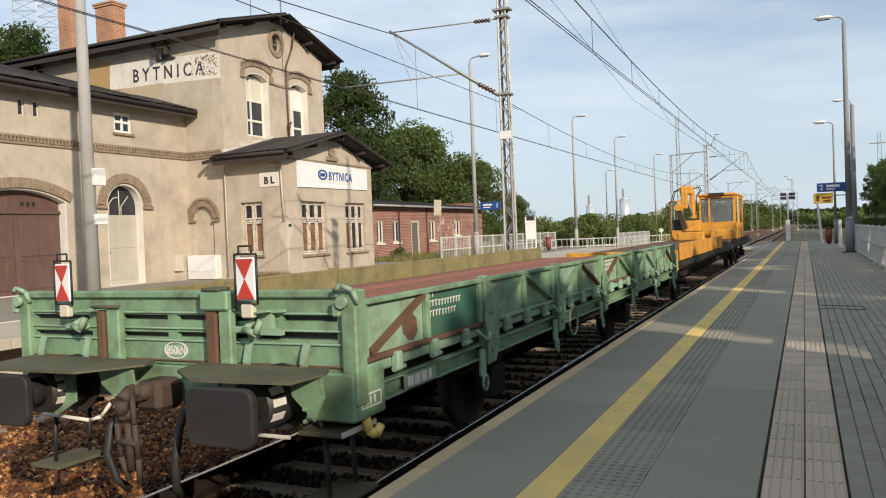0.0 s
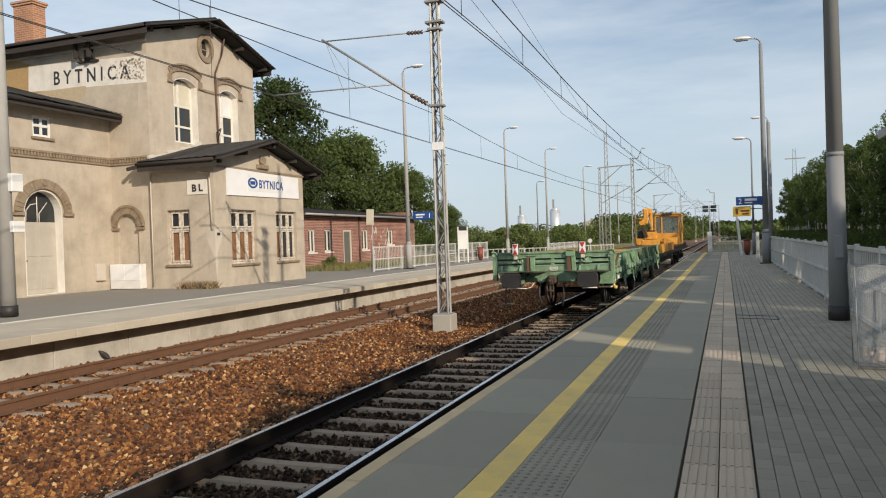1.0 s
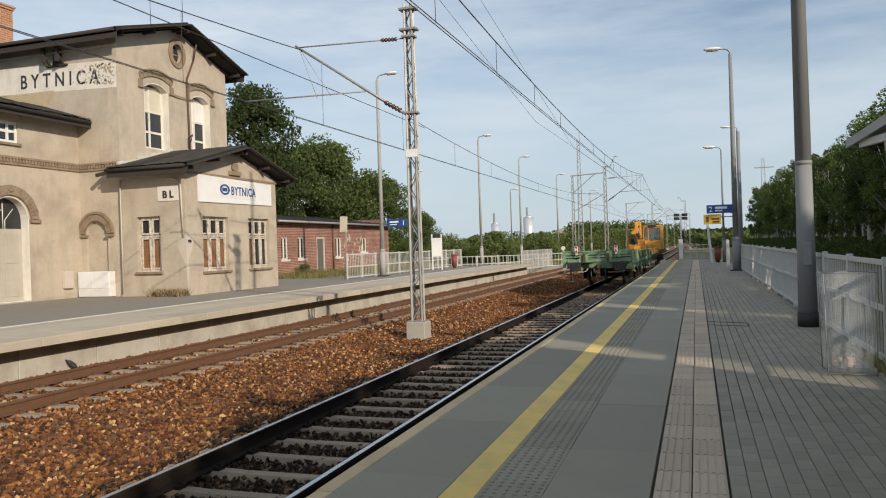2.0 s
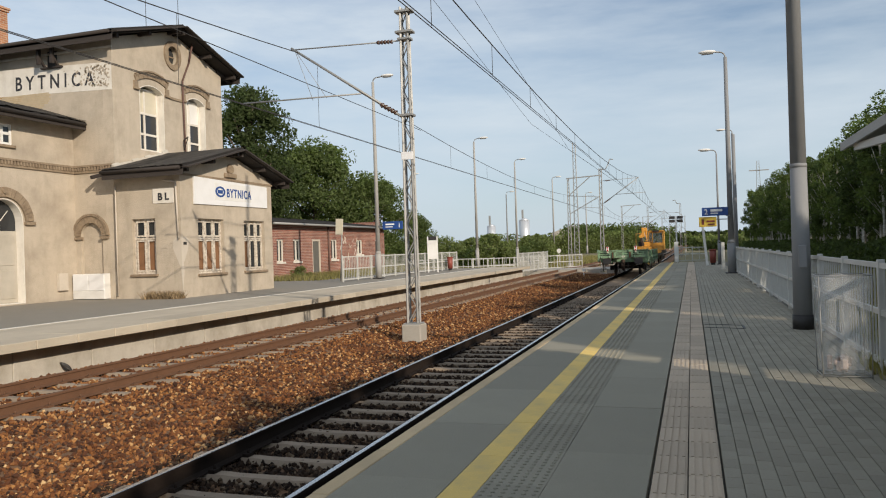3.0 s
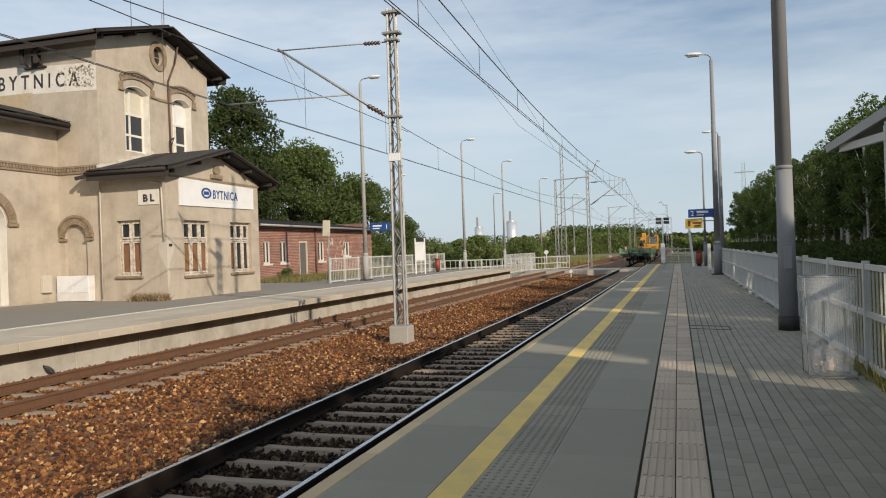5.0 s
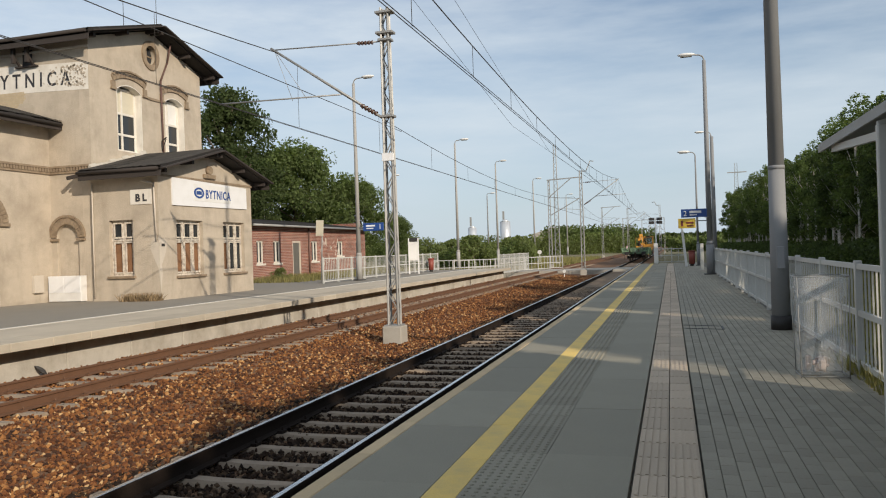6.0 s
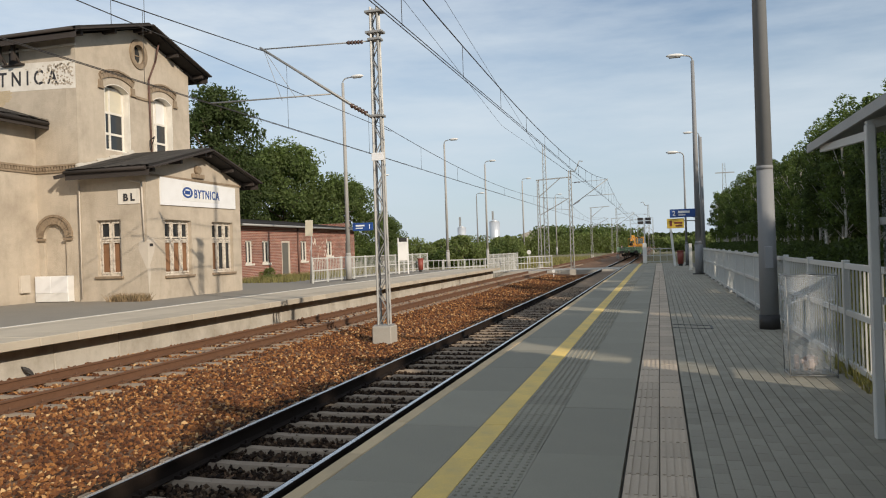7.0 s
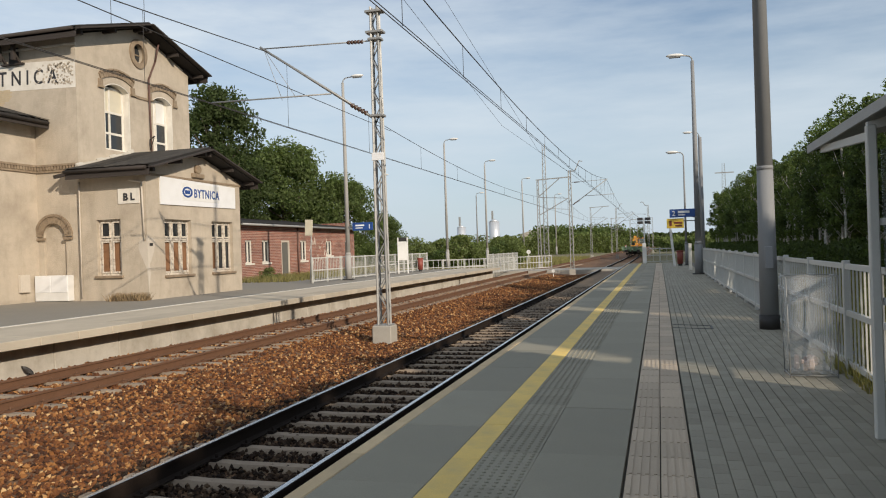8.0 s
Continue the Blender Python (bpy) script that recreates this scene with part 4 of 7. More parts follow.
for i in range(15):
    z = 0.03 + 0.97 * i / 14
    ring = []
    for k in range(28):
        a = k * math.tau / 28
        c, s_ = math.cos(a), math.sin(a)
        q = 1.0 / max(abs(c), abs(s_)) ** 0.75
        w = (0.19 + 0.03 * min(1, z * 3)) * (1 + 0.07 * noise.noise((c * 2.5, s_ * 2.5, z * 4)) + 0.06 * noise.noise((c * 7, s_ * 7, z * 9)))
        w *= 1 + 0.05 * math.sin(a * 7 + z * 5) * (1.05 - z)
        ring.append(bm.verts.new((c * q * w * 1.05, s_ * q * w * 0.86, z)))
    rings.append(ring)
for a, b in zip(rings, rings[1:]):
    for k in range(28):
        f = bm.faces.new((a[k], a[(k + 1) % 28], b[(k + 1) % 28], b[k]))
        f.smooth = True
bm.faces.new(rings[0][::-1])
bag = part("bag", bm, BAG, bagbin, "crinkled transparent bag")
bm = bmesh.new()
collar = []
for z, k in ((0.76, 1.0), (0.86, 1.03), (1.03, 1.06)):
    collar.append([bm.verts.new((math.cos(a) * 0.255 * k / max(abs(math.cos(a)), abs(math.sin(a))) ** 0.75, math.sin(a) * 0.215 * k / max(abs(math.cos(a)), abs(math.sin(a))) ** 0.75, z + 0.02 * math.sin(a * 6))) for a in [i * math.tau / 28 for i in range(28)]])
for a, b in zip(collar, collar[1:]):
    for k in range(28):
        bm.faces.new((a[k], a[(k + 1) % 28], b[(k + 1) % 28], b[k])).smooth = True
part("bag_collar", bm, BAG, bagbin, "folded-over top of the bag")
bm = bmesh.new()
for k in range(18):
    a, r = random.uniform(0, 6.28), random.uniform(0, 0.15)
    x, y, s_ = r * math.cos(a), r * math.sin(a), random.uniform(0.015, 0.035)
    bevel_box(bm, x - s_, x + s_, y - s_ * 0.7, y + s_ * 0.7, 0.04 + random.uniform(0, 0.1), 0.1 + random.uniform(0.02, 0.12), 0.012)
part("litter", bm, mat("litter_wrappers", (0.5, 0.4, 0.36), 0.4, var=0.4, scale=14, bump=0.2), bagbin, "crumpled wrappers in the bag")

# passenger shelter
shelter = thing("passenger_shelter", "white steel platform shelter with a sloping roof and clear panels", "shelter")
SX0, SX1, SY0, SY1 = 1.43, 2.75, -3.2, 5.9
for x in (SX0, SX1):
    for y in (SY0, 1.4, SY1):
        bm = bmesh.new()
        bevel_box(bm, x - 0.032, x + 0.032, y - 0.032, y + 0.032, 0.0, 2.17 + (x - SX0) * 0.22, 0.008)
        part("column", bm, FENCE, shelter)
bm = bmesh.new()
prism(bm, [(SX0 - 0.02, 2.23), (SX0 - 0.02, 2.27), (SX1 + 0.2, 2.6), (SX1 + 0.2, 2.56)], "y", SY0 - 1.2, 8.0)
part("roof", bm, POLE, shelter, "thin grey roof sheet")
bm = bmesh.new()
box(bm, SX0 - 0.04, SX0 - 0.02, SY0 - 1.2, 8.0, 2.21, 2.285)
part("fascia", bm, STEEL, shelter)
for y in (SY0, 1.4, SY1):
    bm = bmesh.new()
    bar(bm, (SX0 - 0.02, y, 2.16), (SX1, y, 2.49), 0.05, 0.06)
    part("roof_beam", bm, FENCE, shelter)
    bm = bmesh.new()
    bar(bm, (SX0 + 0.02, y, 2.1), (SX0 + 0.02, min(y + 1.7, 7.9), 2.2), 0.04, 0.06)
    part("bracket", bm, FENCE, shelter)
for z in (0.32, 0.95, 1.5):
    for y in (SY1,):
        bm = bmesh.new()
        bar(bm, (SX0 + 0.046, y, z), (SX1 - 0.046, y, z), 0.05)
        part("side_rail", bm, FENCE, shelter)
GLAZE = clear_mat("shelter_glazing", 0.25, (0.30, 0.33, 0.33), 0.1)
bm = bmesh.new()
box(bm, SX0 + 0.06, SX1 - 0.06, SY1 - 0.006, SY1 + 0.006, 0.98, 2.0)
part("side_glazing", bm, GLAZE, shelter)
# unseen panels; the far one is lengthened to cut the light on the platform
for y in (SY0, 1.4):
    bm = bmesh.new()
    box(bm, SX1 - 0.01, SX1 + 0.01, y + 0.06, y + (4.4 if y < 0 else 5.35), 0.15, 2.3)
    part("back_panel", bm, POLE, shelter)


# ---- signs ----
def letters(me, parent, m, name="letters"):
    return piece(name, me, parent, m)


def sign_board(name, m, w, h, material, label, text="", text_mat=SIGNWHITE, bars=()):
    t = thing(name, label, "sign", m)
    bm = bmesh.new()
    bevel_box(bm, -w / 2, w / 2, 0, 0.05, -h / 2, h / 2, 0.008)
    part("board", bm, material, t)
    if text:
        s, u = text
        letters(text_mesh(s, h * 0.6, text_mat), t, pose(u, -0.004, -h * 0.3, 90))
    for u0, u1, w0, w1 in bars:
        bm = bmesh.new()
        box(bm, u0, u1, -0.008, 0.002, w0, w1)
        part("text_bar", bm, text_mat, t)
    return t


s2 = sign_board("platform_sign", pose(1.02, 34.9, 2.68), 1.06, 0.36, SIGNBLUE, "blue platform sign with a white figure two", ("2", -0.36), bars=((-0.18, 0.3, 0.0, 0.1), (-0.18, 0.12, -0.1, -0.05)))
bm = bmesh.new()
bar(bm, (0.45, 0.06, -0.18), (0.66, 0.5, -0.18), 0.05)
part("bracket", bm, STEEL, s2)
s3 = sign_board("warning_sign", pose(0.72, 35.0, 2.25), 0.72, 0.42, SIGNYELLOW, "yellow warning board hanging under the platform sign", bars=((-0.25, -0.15, -0.12, 0.12), (-0.05, 0.28, -0.02, 0.06), (0.0, 0.28, -0.14, -0.08)), text_mat=REDBIN)
bm = bmesh.new()
bar(bm, (0.3, 0.04, 0.1), (0.92, 0.4, 0.1), 0.04)
part("bracket", bm, STEEL, s3)
s1 = sign_board("platform_sign", pose(-15.0, 37.8, 2.8), 1.15, 0.42, SIGNBLUE, "blue platform sign with a white figure one on the lamp post", ("1", 0.38), bars=((-0.4, 0.1, 0.02, 0.1), (-0.4, 0.0, -0.1, -0.05)))
bm = bmesh.new()
bar(bm, (-0.57, 0.06, 0), (-0.9, 0.15, 0), 0.06)
part("bracket", bm, STEEL, s1)
info = thing("info_board", "white timetable board on two posts with a dark header", "notice board", pose(-15.75, 46.5, 0, 0, 0, 12))
for sx in (-0.3, 0.3):
    bm = bmesh.new()
    bevel_box(bm, sx - 0.04, sx + 0.04, -0.04, 0.04, 0, 2.3, 0.008)
    part("post", bm, WHITE, info)
bm = bmesh.new()
bevel_box(bm, -0.26, 0.26, -0.03, 0.03, 0.85, 2.05, 0.008)
part("panel", bm, WHITE, info)
bm = bmesh.new()
bevel_box(bm, -0.26, 0.26, -0.035, 0.035, 2.05, 2.3, 0.008)
part("header", bm, BLACK, info, "dark header strip")
xing = thing("crossing_signal", "level crossing signal with two dark lamps on a white post", "signal", pose(-1.2, 69.5, -0.6))
bm = bmesh.new()
rod(bm, (0, 0, 0), (0, 0, 4.3), 0.06, 0.06, 8)
part("post", bm, WHITE, xing)
for sx in (-0.33, 0.33):
    for z in (4.05, 3.75):
        bm = bmesh.new()
        bevel_box(bm, sx - 0.24, sx + 0.24, -0.06, 0.06, z, z + 0.25, 0.03)
        part("lamp_hood", bm, BLACK, xing)
for x, y, z, s_, lab in ((-14.5, 88.0, 0.6, 0.5, "white round-topped road sign beyond the crossing"), (-7.6, 57.0, -0.7, 0.24, "small white track marker post")):
    t = thing("road_sign", lab, "sign", pose(x, y, -0.9))
    bm = bmesh.new()
    rod(bm, (0, 0, 0), (0, 0, z + 1.0), 0.03, 0.03, 8)
    part("post", bm, WHITE, t)
    bm = bmesh.new()
    rod(bm, (0, -0.03, z + 1.2), (0, 0.03, z + 1.2), s_ / 2, s_ / 2, 14)
    part("plate", bm, WHITE, t)

# ---- station building details ----
def brick_mat(name, c1, c2, mortar, scale=1.0):
    m = mat(name, c1, 0.9, var=0.2, scale=5, bump=0.2)
    n, l = m.node_tree.nodes, m.node_tree.links
    b = n["Principled BSDF"]
    co = n.new("ShaderNodeTexCoord")
    sp = n.new("ShaderNodeSeparateXYZ")
    l.new(co.outputs["Object"], sp.inputs[0])
    ad = n.new("ShaderNodeMath")
    l.new(sp.outputs[0], ad.inputs[0]), l.new(sp.outputs[1], ad.inputs[1])
    cb = n.new("ShaderNodeCombineXYZ")
    l.new(ad.outputs[0], cb.inputs[0]), l.new(sp.outputs[2], cb.inputs[1])
    br = n.new("ShaderNodeTexBrick")
    l.new(cb.outputs[0], br.inputs["Vector"])
    br.inputs["Color1"].default_value, br.inputs["Color2"].default_value, br.inputs["Mortar"].default_value = (*c1, 1), (*c2, 1), (*mortar, 1)
    br.inputs["Scale"].default_value = scale
    br.inputs["Brick Width"].default_value, br.inputs["Row Height"].default_value, br.inputs["Mortar Size"].default_value = 0.28, 0.1, 0.014
    old = b.inputs["Base Color"].links[0].from_node
    nz = n.new("ShaderNodeTexNoise")
    nz.inputs["Scale"].default_value, nz.inputs["Detail"].default_value = 0.9, 6
    l.new(co.outputs["Object"], nz.inputs["Vector"])
    mul = n.new("ShaderNodeMix")
    mul.data_type, mul.blend_type = "RGBA", "OVERLAY"
    mul.inputs["Factor"].default_value = 0.55
    l.new(br.outputs["Color"], mul.inputs["A"]), l.new(nz.outputs["Fac"], mul.inputs["B"])
    l.new(mul.outputs["Result"], b.inputs["Base Color"])
    return m


OUTBRICK = brick_mat("outbuilding_brick", (0.29, 0.095, 0.06), (0.15, 0.045, 0.035), (0.40, 0.31, 0.25))
CHIMBRICK = brick_mat("chimney_brick", (0.46, 0.20, 0.09), (0.34, 0.13, 0.06), (0.42, 0.33, 0.25))
PEELING = mat("peeling_frame_paint", (0.66, 0.6, 0.51), 0.8, var=0.2, scale=6, fine=40, bump=0.3, dirt=(0.2, 0.12, 0.07), dirt_amt=0.85, dirt_scale=8)
CREAM = mat("cream_board", (0.6, 0.55, 0.43), 0.8, var=0.12, scale=3, bump=0.1)
DOORPALE = mat("pale_grey_door", (0.47, 0.43, 0.36), 0.75, var=0.12, scale=3, bump=0.1, dirt=(0.3, 0.26, 0.2), dirt_amt=0.4)


GRIMDOOR = mat("dark_weathered_door", (0.12, 0.115, 0.1), 0.8, var=0.3, scale=3, bump=0.15)


def on_wall(name, bm, material, label, category, m):
    return structure(name, bm, material, label, category, m)


def reveal(name, m, outline_out, outline_in, y0, y1):
    return structure(name, panel(outline_out, [outline_in], y1 - y0, y0), WHITEWASH, "white painted reveal of an opening", "reveal", m)


gw = pose(GX, GY0, 0, 0, 0, 90)
for k, (u, w) in enumerate(GABLE_WINDOWS):
    reveal(f"reveal_{k + 1}", gw, arched(u, u + w, 5.7, 8.1, 0.24), arched(u + 0.03, u + w - 0.03, 5.73, 8.09, 0.22), -0.006, 0.40)
    window(f"window_{k + 1}", gw @ pose(u + 0.03, 0.2, 5.73), w - 0.06, 2.5, (0.42,), (0.27, 0.6), 0.14,
           [GLASS, GLASS, CREAM, GLASS, GLASS, CREAM] if k == 0 else [WHITEWASH, WHITEWASH, WHITE, GLASS, GLASS, WHITE],
           0.085, "tall arched window, upper half boarded, white frame")
    on_wall("arch_moulding", arch_ring(u - 0.18, u + w + 0.18, 8.36, 0.24, 0.24, 0.05, -0.002), MOULDING, "brown brick arch moulding over a window", "moulding", gw)
    on_wall("arch_moulding", arch_ring(u - 0.23, u + w + 0.23, 8.58, 0.25, 0.07, 0.1, -0.002), MOULDING, "thin brown drip mould above a brick arch", "moulding", gw)
    bm = bmesh.new()
    for uu in (u - 0.31, u + w + 0.09):
        box(bm, uu, uu + 0.22, -0.055, -0.002, 8.1, 8.36)
        box(bm, uu - 0.03, uu + 0.25, -0.09, -0.002, 8.03, 8.1)
    on_wall("arch_stop", bm, MOULDING, "brown brick stops of the arch moulding", "moulding", gw)
bm = bmesh.new()
box(bm, 3.27, 4.05, -0.05, -0.002, 8.0, 8.1)
on_wall("string_course", bm, MOULDING, "thin brown brick string course", "moulding", gw)
# round window
ring = bmesh.new()
for k in range(24):
    a, b = k * math.tau / 24, (k + 1) * math.tau / 24
    q = [(3.55 + r * math.cos(w), 9.85 + r * 1.12 * math.sin(w)) for r, w in ((0.35, a), (0.35, b), (0.54, b), (0.54, a))]
    vs = [ring.verts.new((u, -0.06, w)) for u, w in q] + [ring.verts.new((u, 0.05, w)) for u, w in q]
    for f in ((0, 1, 2, 3), (0, 4, 5, 1), (2, 6, 7, 3)):
        ring.faces.new([vs[i] for i in f])
bmesh.ops.recalc_face_normals(ring, faces=ring.faces)
on_wall("round_moulding", ring, MOULDING, "round brick moulding about the gable window", "moulding", gw)
t = thing("window_round", "small round gable window with a dark pane", "window", gw @ pose(3.55, 0.2, 9.85), kind="structure")
bm = bmesh.new()
rod(bm, (0, 0, 0), (0, 0.03, 0), 0.5, 0.5, 20)
part("pane", bm, GLASS, t)
bm = bmesh.new()
box(bm, -0.02, 0.02, -0.03, 0.0, -0.4, 0.4)
box(bm, -0.38, 0.38, -0.028, 0.0, -0.02, 0.02)
part("glazing_bar", bm, MOULDING, t)

# downpipes and brackets
pipe = thing("downpipe", "rusty downpipe with a bend on the gable wall", "downpipe", kind="structure")
bm = bmesh.new()
path_rod(bm, [(GX + 0.25, 28.0, 10.55), (GX + 0.1, 27.93, 9.75), (GX + 0.1, 27.46, 8.9), (GX + 0.08, 27.55, 5.6)], 0.04, 8)
part("pipe", bm, DOORBROWN, pipe)
bm = bmesh.new()
path_rod(bm, [(GX + 0.05, 27.5, 6.4), (GX + 0.55, 27.1, 6.45)], 0.03, 6)
path_rod(bm, [(GX + 0.05, 27.5, 6.0), (GX + 0.5, 27.15, 6.4)], 0.02, 6)
part("wall_bracket", bm, BLACK, pipe)
pipe2 = thing("downpipe", "grey downpipe at the corner of the bay", "downpipe", kind="structure")
bm = bmesh.new()
path_rod(bm, [(BX - 0.55, BY0 - 0.2, 4.25), (BX - 0.13, BY0 - 0.07, 4.16), (BX - 0.08, BY0 - 0.05, 2.1)], 0.032, 8)
part("pipe", bm, STUCCO_PALE, pipe2)
pipe3 = thing("downpipe", "thin pale downpipe between the main block and the bay", "downpipe", kind="structure")
bm = bmesh.new()
rod(bm, (GX + 0.12, BY0 - 0.06, 0.1), (GX + 0.12, BY0 - 0.06, 4.3), 0.024, 0.024, 8)
part("pipe", bm, STUCCO_PALE, pipe3)

# south wall: station name, vent, brick patch, moulding
sw = pose(GX, GY0, 0)
name_sign = thing("painted_sign", "faded white wall panel with the black station name", "sign", sw, kind="structure")
bm = panel([(-5.95, 8.0), (-0.02, 7.8), (-0.02, 8.82), (-5.9, 9.04)], [], 0.006, -0.006)
part("panel", bm, WHITEWASH, name_sign)
letters(fit_width(text_mesh("BYTNICA", 0.53, LETTER, depth=0.004, bold=0.012, spacing=1.6), 3.78), name_sign, pose(-2.7, -0.009, 8.1, 90, 1.6, 0))
rng = random.Random(12)
bm = bmesh.new()
for k in range(190):
    u, z = -0.12 - abs(rng.gauss(0, 0.9)), rng.uniform(7.95, 8.75)
    r = rng.uniform(0.01, 0.055)
    pts = [(u + r * rng.uniform(0.5, 1.3) * math.cos(a * math.tau / 7), z + r * rng.uniform(0.5, 1.2) * math.sin(a * math.tau / 7)) for a in range(7)]
    prism(bm, pts, "y", -0.0165, -0.006)
tagged(part("flaked_paint", bm, STUCCO, name_sign, "spots where the paint has flaked off"), kind="stuff")
bm = panel([(-7.4, 7.95), (-5.0, 7.9), (-4.6, 7.55), (-4.2, 7.9), (-5.3, 8.02), (-5.35, 9.0), (-5.8, 9.1), (-7.2, 9.55)], [], 0.004, -0.004)
on_wall("bare_brick_patch", bm, BRICKYELLOW, "patch of bare yellow brick where stucco fell off", "wall patch", sw)
PALEBRICK = mat("bare_pale_brick", (0.52, 0.42, 0.28), 0.9, var=0.2, scale=6, fine=40, bump=0.3, rnd=0.15, island=True)
patch = thing("bare_brick_courses", "courses of bare pale brick where the stucco fell off", "wall patch", sw, kind="structure")
for row in range(10):
    z0_ = 7.22 + row * 0.075
    left, right = -5.3 - 0.08 * (row % 3), -2.9 - 0.13 * max(0, 5 - row) - 0.07 * (row % 2)
    u_ = left
    while u_ < right:
        bm = bmesh.new()
        box(bm, u_, min(u_ + 0.24, right), -0.007, -0.001, z0_, z0_ + 0.064)
        part("brick", bm, PALEBRICK, patch)
        u_ += 0.25
for u in (-2.75, -10.3):
    bm = bmesh.new()
    box(bm, u - 0.5, u + 0.5, -0.12, -0.002, 8.84, 8.9)
    for d in (-0.38, 0.26):
        box(bm, u + d, u + d + 0.12, -0.42, -0.3, 8.95, 9.72)
        bar(bm, (u + d + 0.06, -0.06, 8.9), (u + d + 0.06, -0.4, 9.3), 0.08)
    box(bm, u - 0.5, u + 0.5, -0.46, -0.26, 9.62, 9.72)
    on_wall("eave_dormer", bm, SOFFIT, "small dark wooden opening under the eaves", "vent", sw)
    # no hole here: a black plate paints the opening's shaded depth
    bm = bmesh.new()
    box(bm, u - 0.22, u + 0.22, -0.02, -0.002, 8.92, 9.5)
    on_wall("eave_opening", bm, BLACK, "black plate painting the shaded opening under the eaves", "vent", sw)
bm = bmesh.new()
box(bm, -13.9, 0.03, -0.045, -0.003, 9.35, 9.43)
on_wall("string_course", bm, WHITEWASH, "flaking pale strip under the eaves", "moulding", sw)

on_wall("arch_moulding", arch_ring(-1.66, -0.66, 2.36, 0.5, 0.25, 0.06, -0.002), MOULDING, "brown brick arch over the blind niche", "moulding", sw)
on_wall("arch_moulding", arch_ring(-1.9, -0.42, 2.37, 0.74, 0.09, 0.1, -0.002), MOULDING, "thin drip mould over the blind niche", "moulding", sw)
bm = bmesh.new()
for uu in (-1.9, -0.7):
    box(bm, uu, uu + 0.36, -0.1, -0.002, 2.24, 2.33)
on_wall("arch_stop", bm, MOULDING, "small brick corbels of the niche arch", "moulding", sw)


def cornice(name, m, u0, u1, z):
    t = thing(name, "moulded brick cornice with a dogtooth row", "cornice", m, kind="structure")
    bm = bmesh.new()
    box(bm, u0, u1, -0.1, -0.003, z + 0.1, z + 0.17)
    box(bm, u0, u1, -0.06, -0.003, z - 0.12, z - 0.04)
    part("band", bm, MOULDING, t)
    bm = bmesh.new()
    k = u0 + 0.03
    while k < u1 - 0.08:
        box(bm, k, k + 0.07, -0.09, -0.003, z - 0.035, z + 0.095)
        k += 0.13
    tagged(part("dogtooth", bm, MOULDING, t), kind="stuff")


ww = pose(WX, WY0, 0, 0, 0, 90)
cornice("cornice_wing", ww, 0.0, 21.35, 4.86)
cornice("cornice_south", sw, -1.95, 0.0, 4.86)

# bay windows and signs
bw = pose(BX, BY0, 0, 0, 0, 90)
bs = pose(BX, BY0, 0)
def casements(t, spans, z0, z1, depth):
    """Narrow sash frames, proud of the boards behind them."""
    for a, b in spans:
        bm = bmesh.new()
        for x0, x1, w0, w1 in ((a, a + 0.05, z0, z1), (b - 0.05, b, z0, z1), (a + 0.05, b - 0.05, z0, z0 + 0.06), (a + 0.05, b - 0.05, z1 - 0.05, z1)):
            box(bm, x0, x1, depth - 0.085, depth - 0.04, w0, w1)
        part("sash", bm, PEELING, t)


for k, (u0, u1) in enumerate(((1.0, 2.66), (4.08, 5.66))):
    w = u1 - u0
    t = window(f"window_{k + 3}", bw @ pose(u0, 0, 0.82), w, 2.06, (0.34, 0.67), (0.64,), 0.2,
               [BOARD, GLASS] if k == 0 else [BOARD, GLASS, GLASS, GLASS, GLASS, GLASS],
               0.075, "three-light wooden window with peeling white frame and brown boards", frame_mat=PEELING)
    casements(t, ((0.09, 0.34 * w - 0.045), (0.34 * w + 0.045, 0.67 * w - 0.045), (0.67 * w + 0.045, w - 0.09)), 0.08, 1.27, 0.2)
    casements(t, ((0.09, 0.34 * w - 0.045), (0.34 * w + 0.045, 0.67 * w - 0.045), (0.67 * w + 0.045, w - 0.09)), 1.38, 1.97, 0.2)
t = window("window_5", bs @ pose(-2.13, 0, 0.88), 1.03, 2.02, (0.52,), (0.64,), 0.2, [BOARD, GLASS], 0.075, "two-light wooden window with brown boards behind", frame_mat=PEELING)
casements(t, ((0.09, 0.49), (0.58, 0.94)), 0.08, 1.24, 0.2)
casements(t, ((0.09, 0.49), (0.58, 0.94)), 1.36, 1.94, 0.2)
bm = bmesh.new()
box(bm, -0.05, 6.35, -0.03, -0.003, 4.42, 4.5)
on_wall("eave_moulding", bm, MOULDING, "thin brick moulding under the bay gable", "moulding", bw)
bm = bmesh.new()
bevel_box(bm, 2.75, 3.55, -0.1, -0.003, 4.55, 4.72, 0.02)
rod(bm, (3.15, -0.002, 4.88), (3.15, -0.12, 4.88), 0.2, 0.16, 12)
on_wall("gable_ornament", bm, MOULDING, "small brick ornament on the bay gable", "ornament", bw)
board = thing("station_sign", "white station name board with blue lettering on the bay", "sign", bw @ pose(3.3, 0, 3.93), kind="structure")
bm = panel([(-2.55, -0.52), (2.55, -0.47), (2.55, 0.42), (-2.55, 0.5)], [], 0.05, -0.055)
part("board", bm, SIGNWHITE, board)
bm = bmesh.new()
bevel_box(bm, -1.25, 1.3, -0.062, -0.05, -0.3, 0.36, 0.004)
part("name_panel", bm, WHITE, board)
letters(fit_width(text_mesh("BYTNICA", 0.33, SIGNBLUE, bold=0.01, spacing=1.15), 1.75), board, pose(0.42, -0.066, -0.16, 90))
bm = bmesh.new()
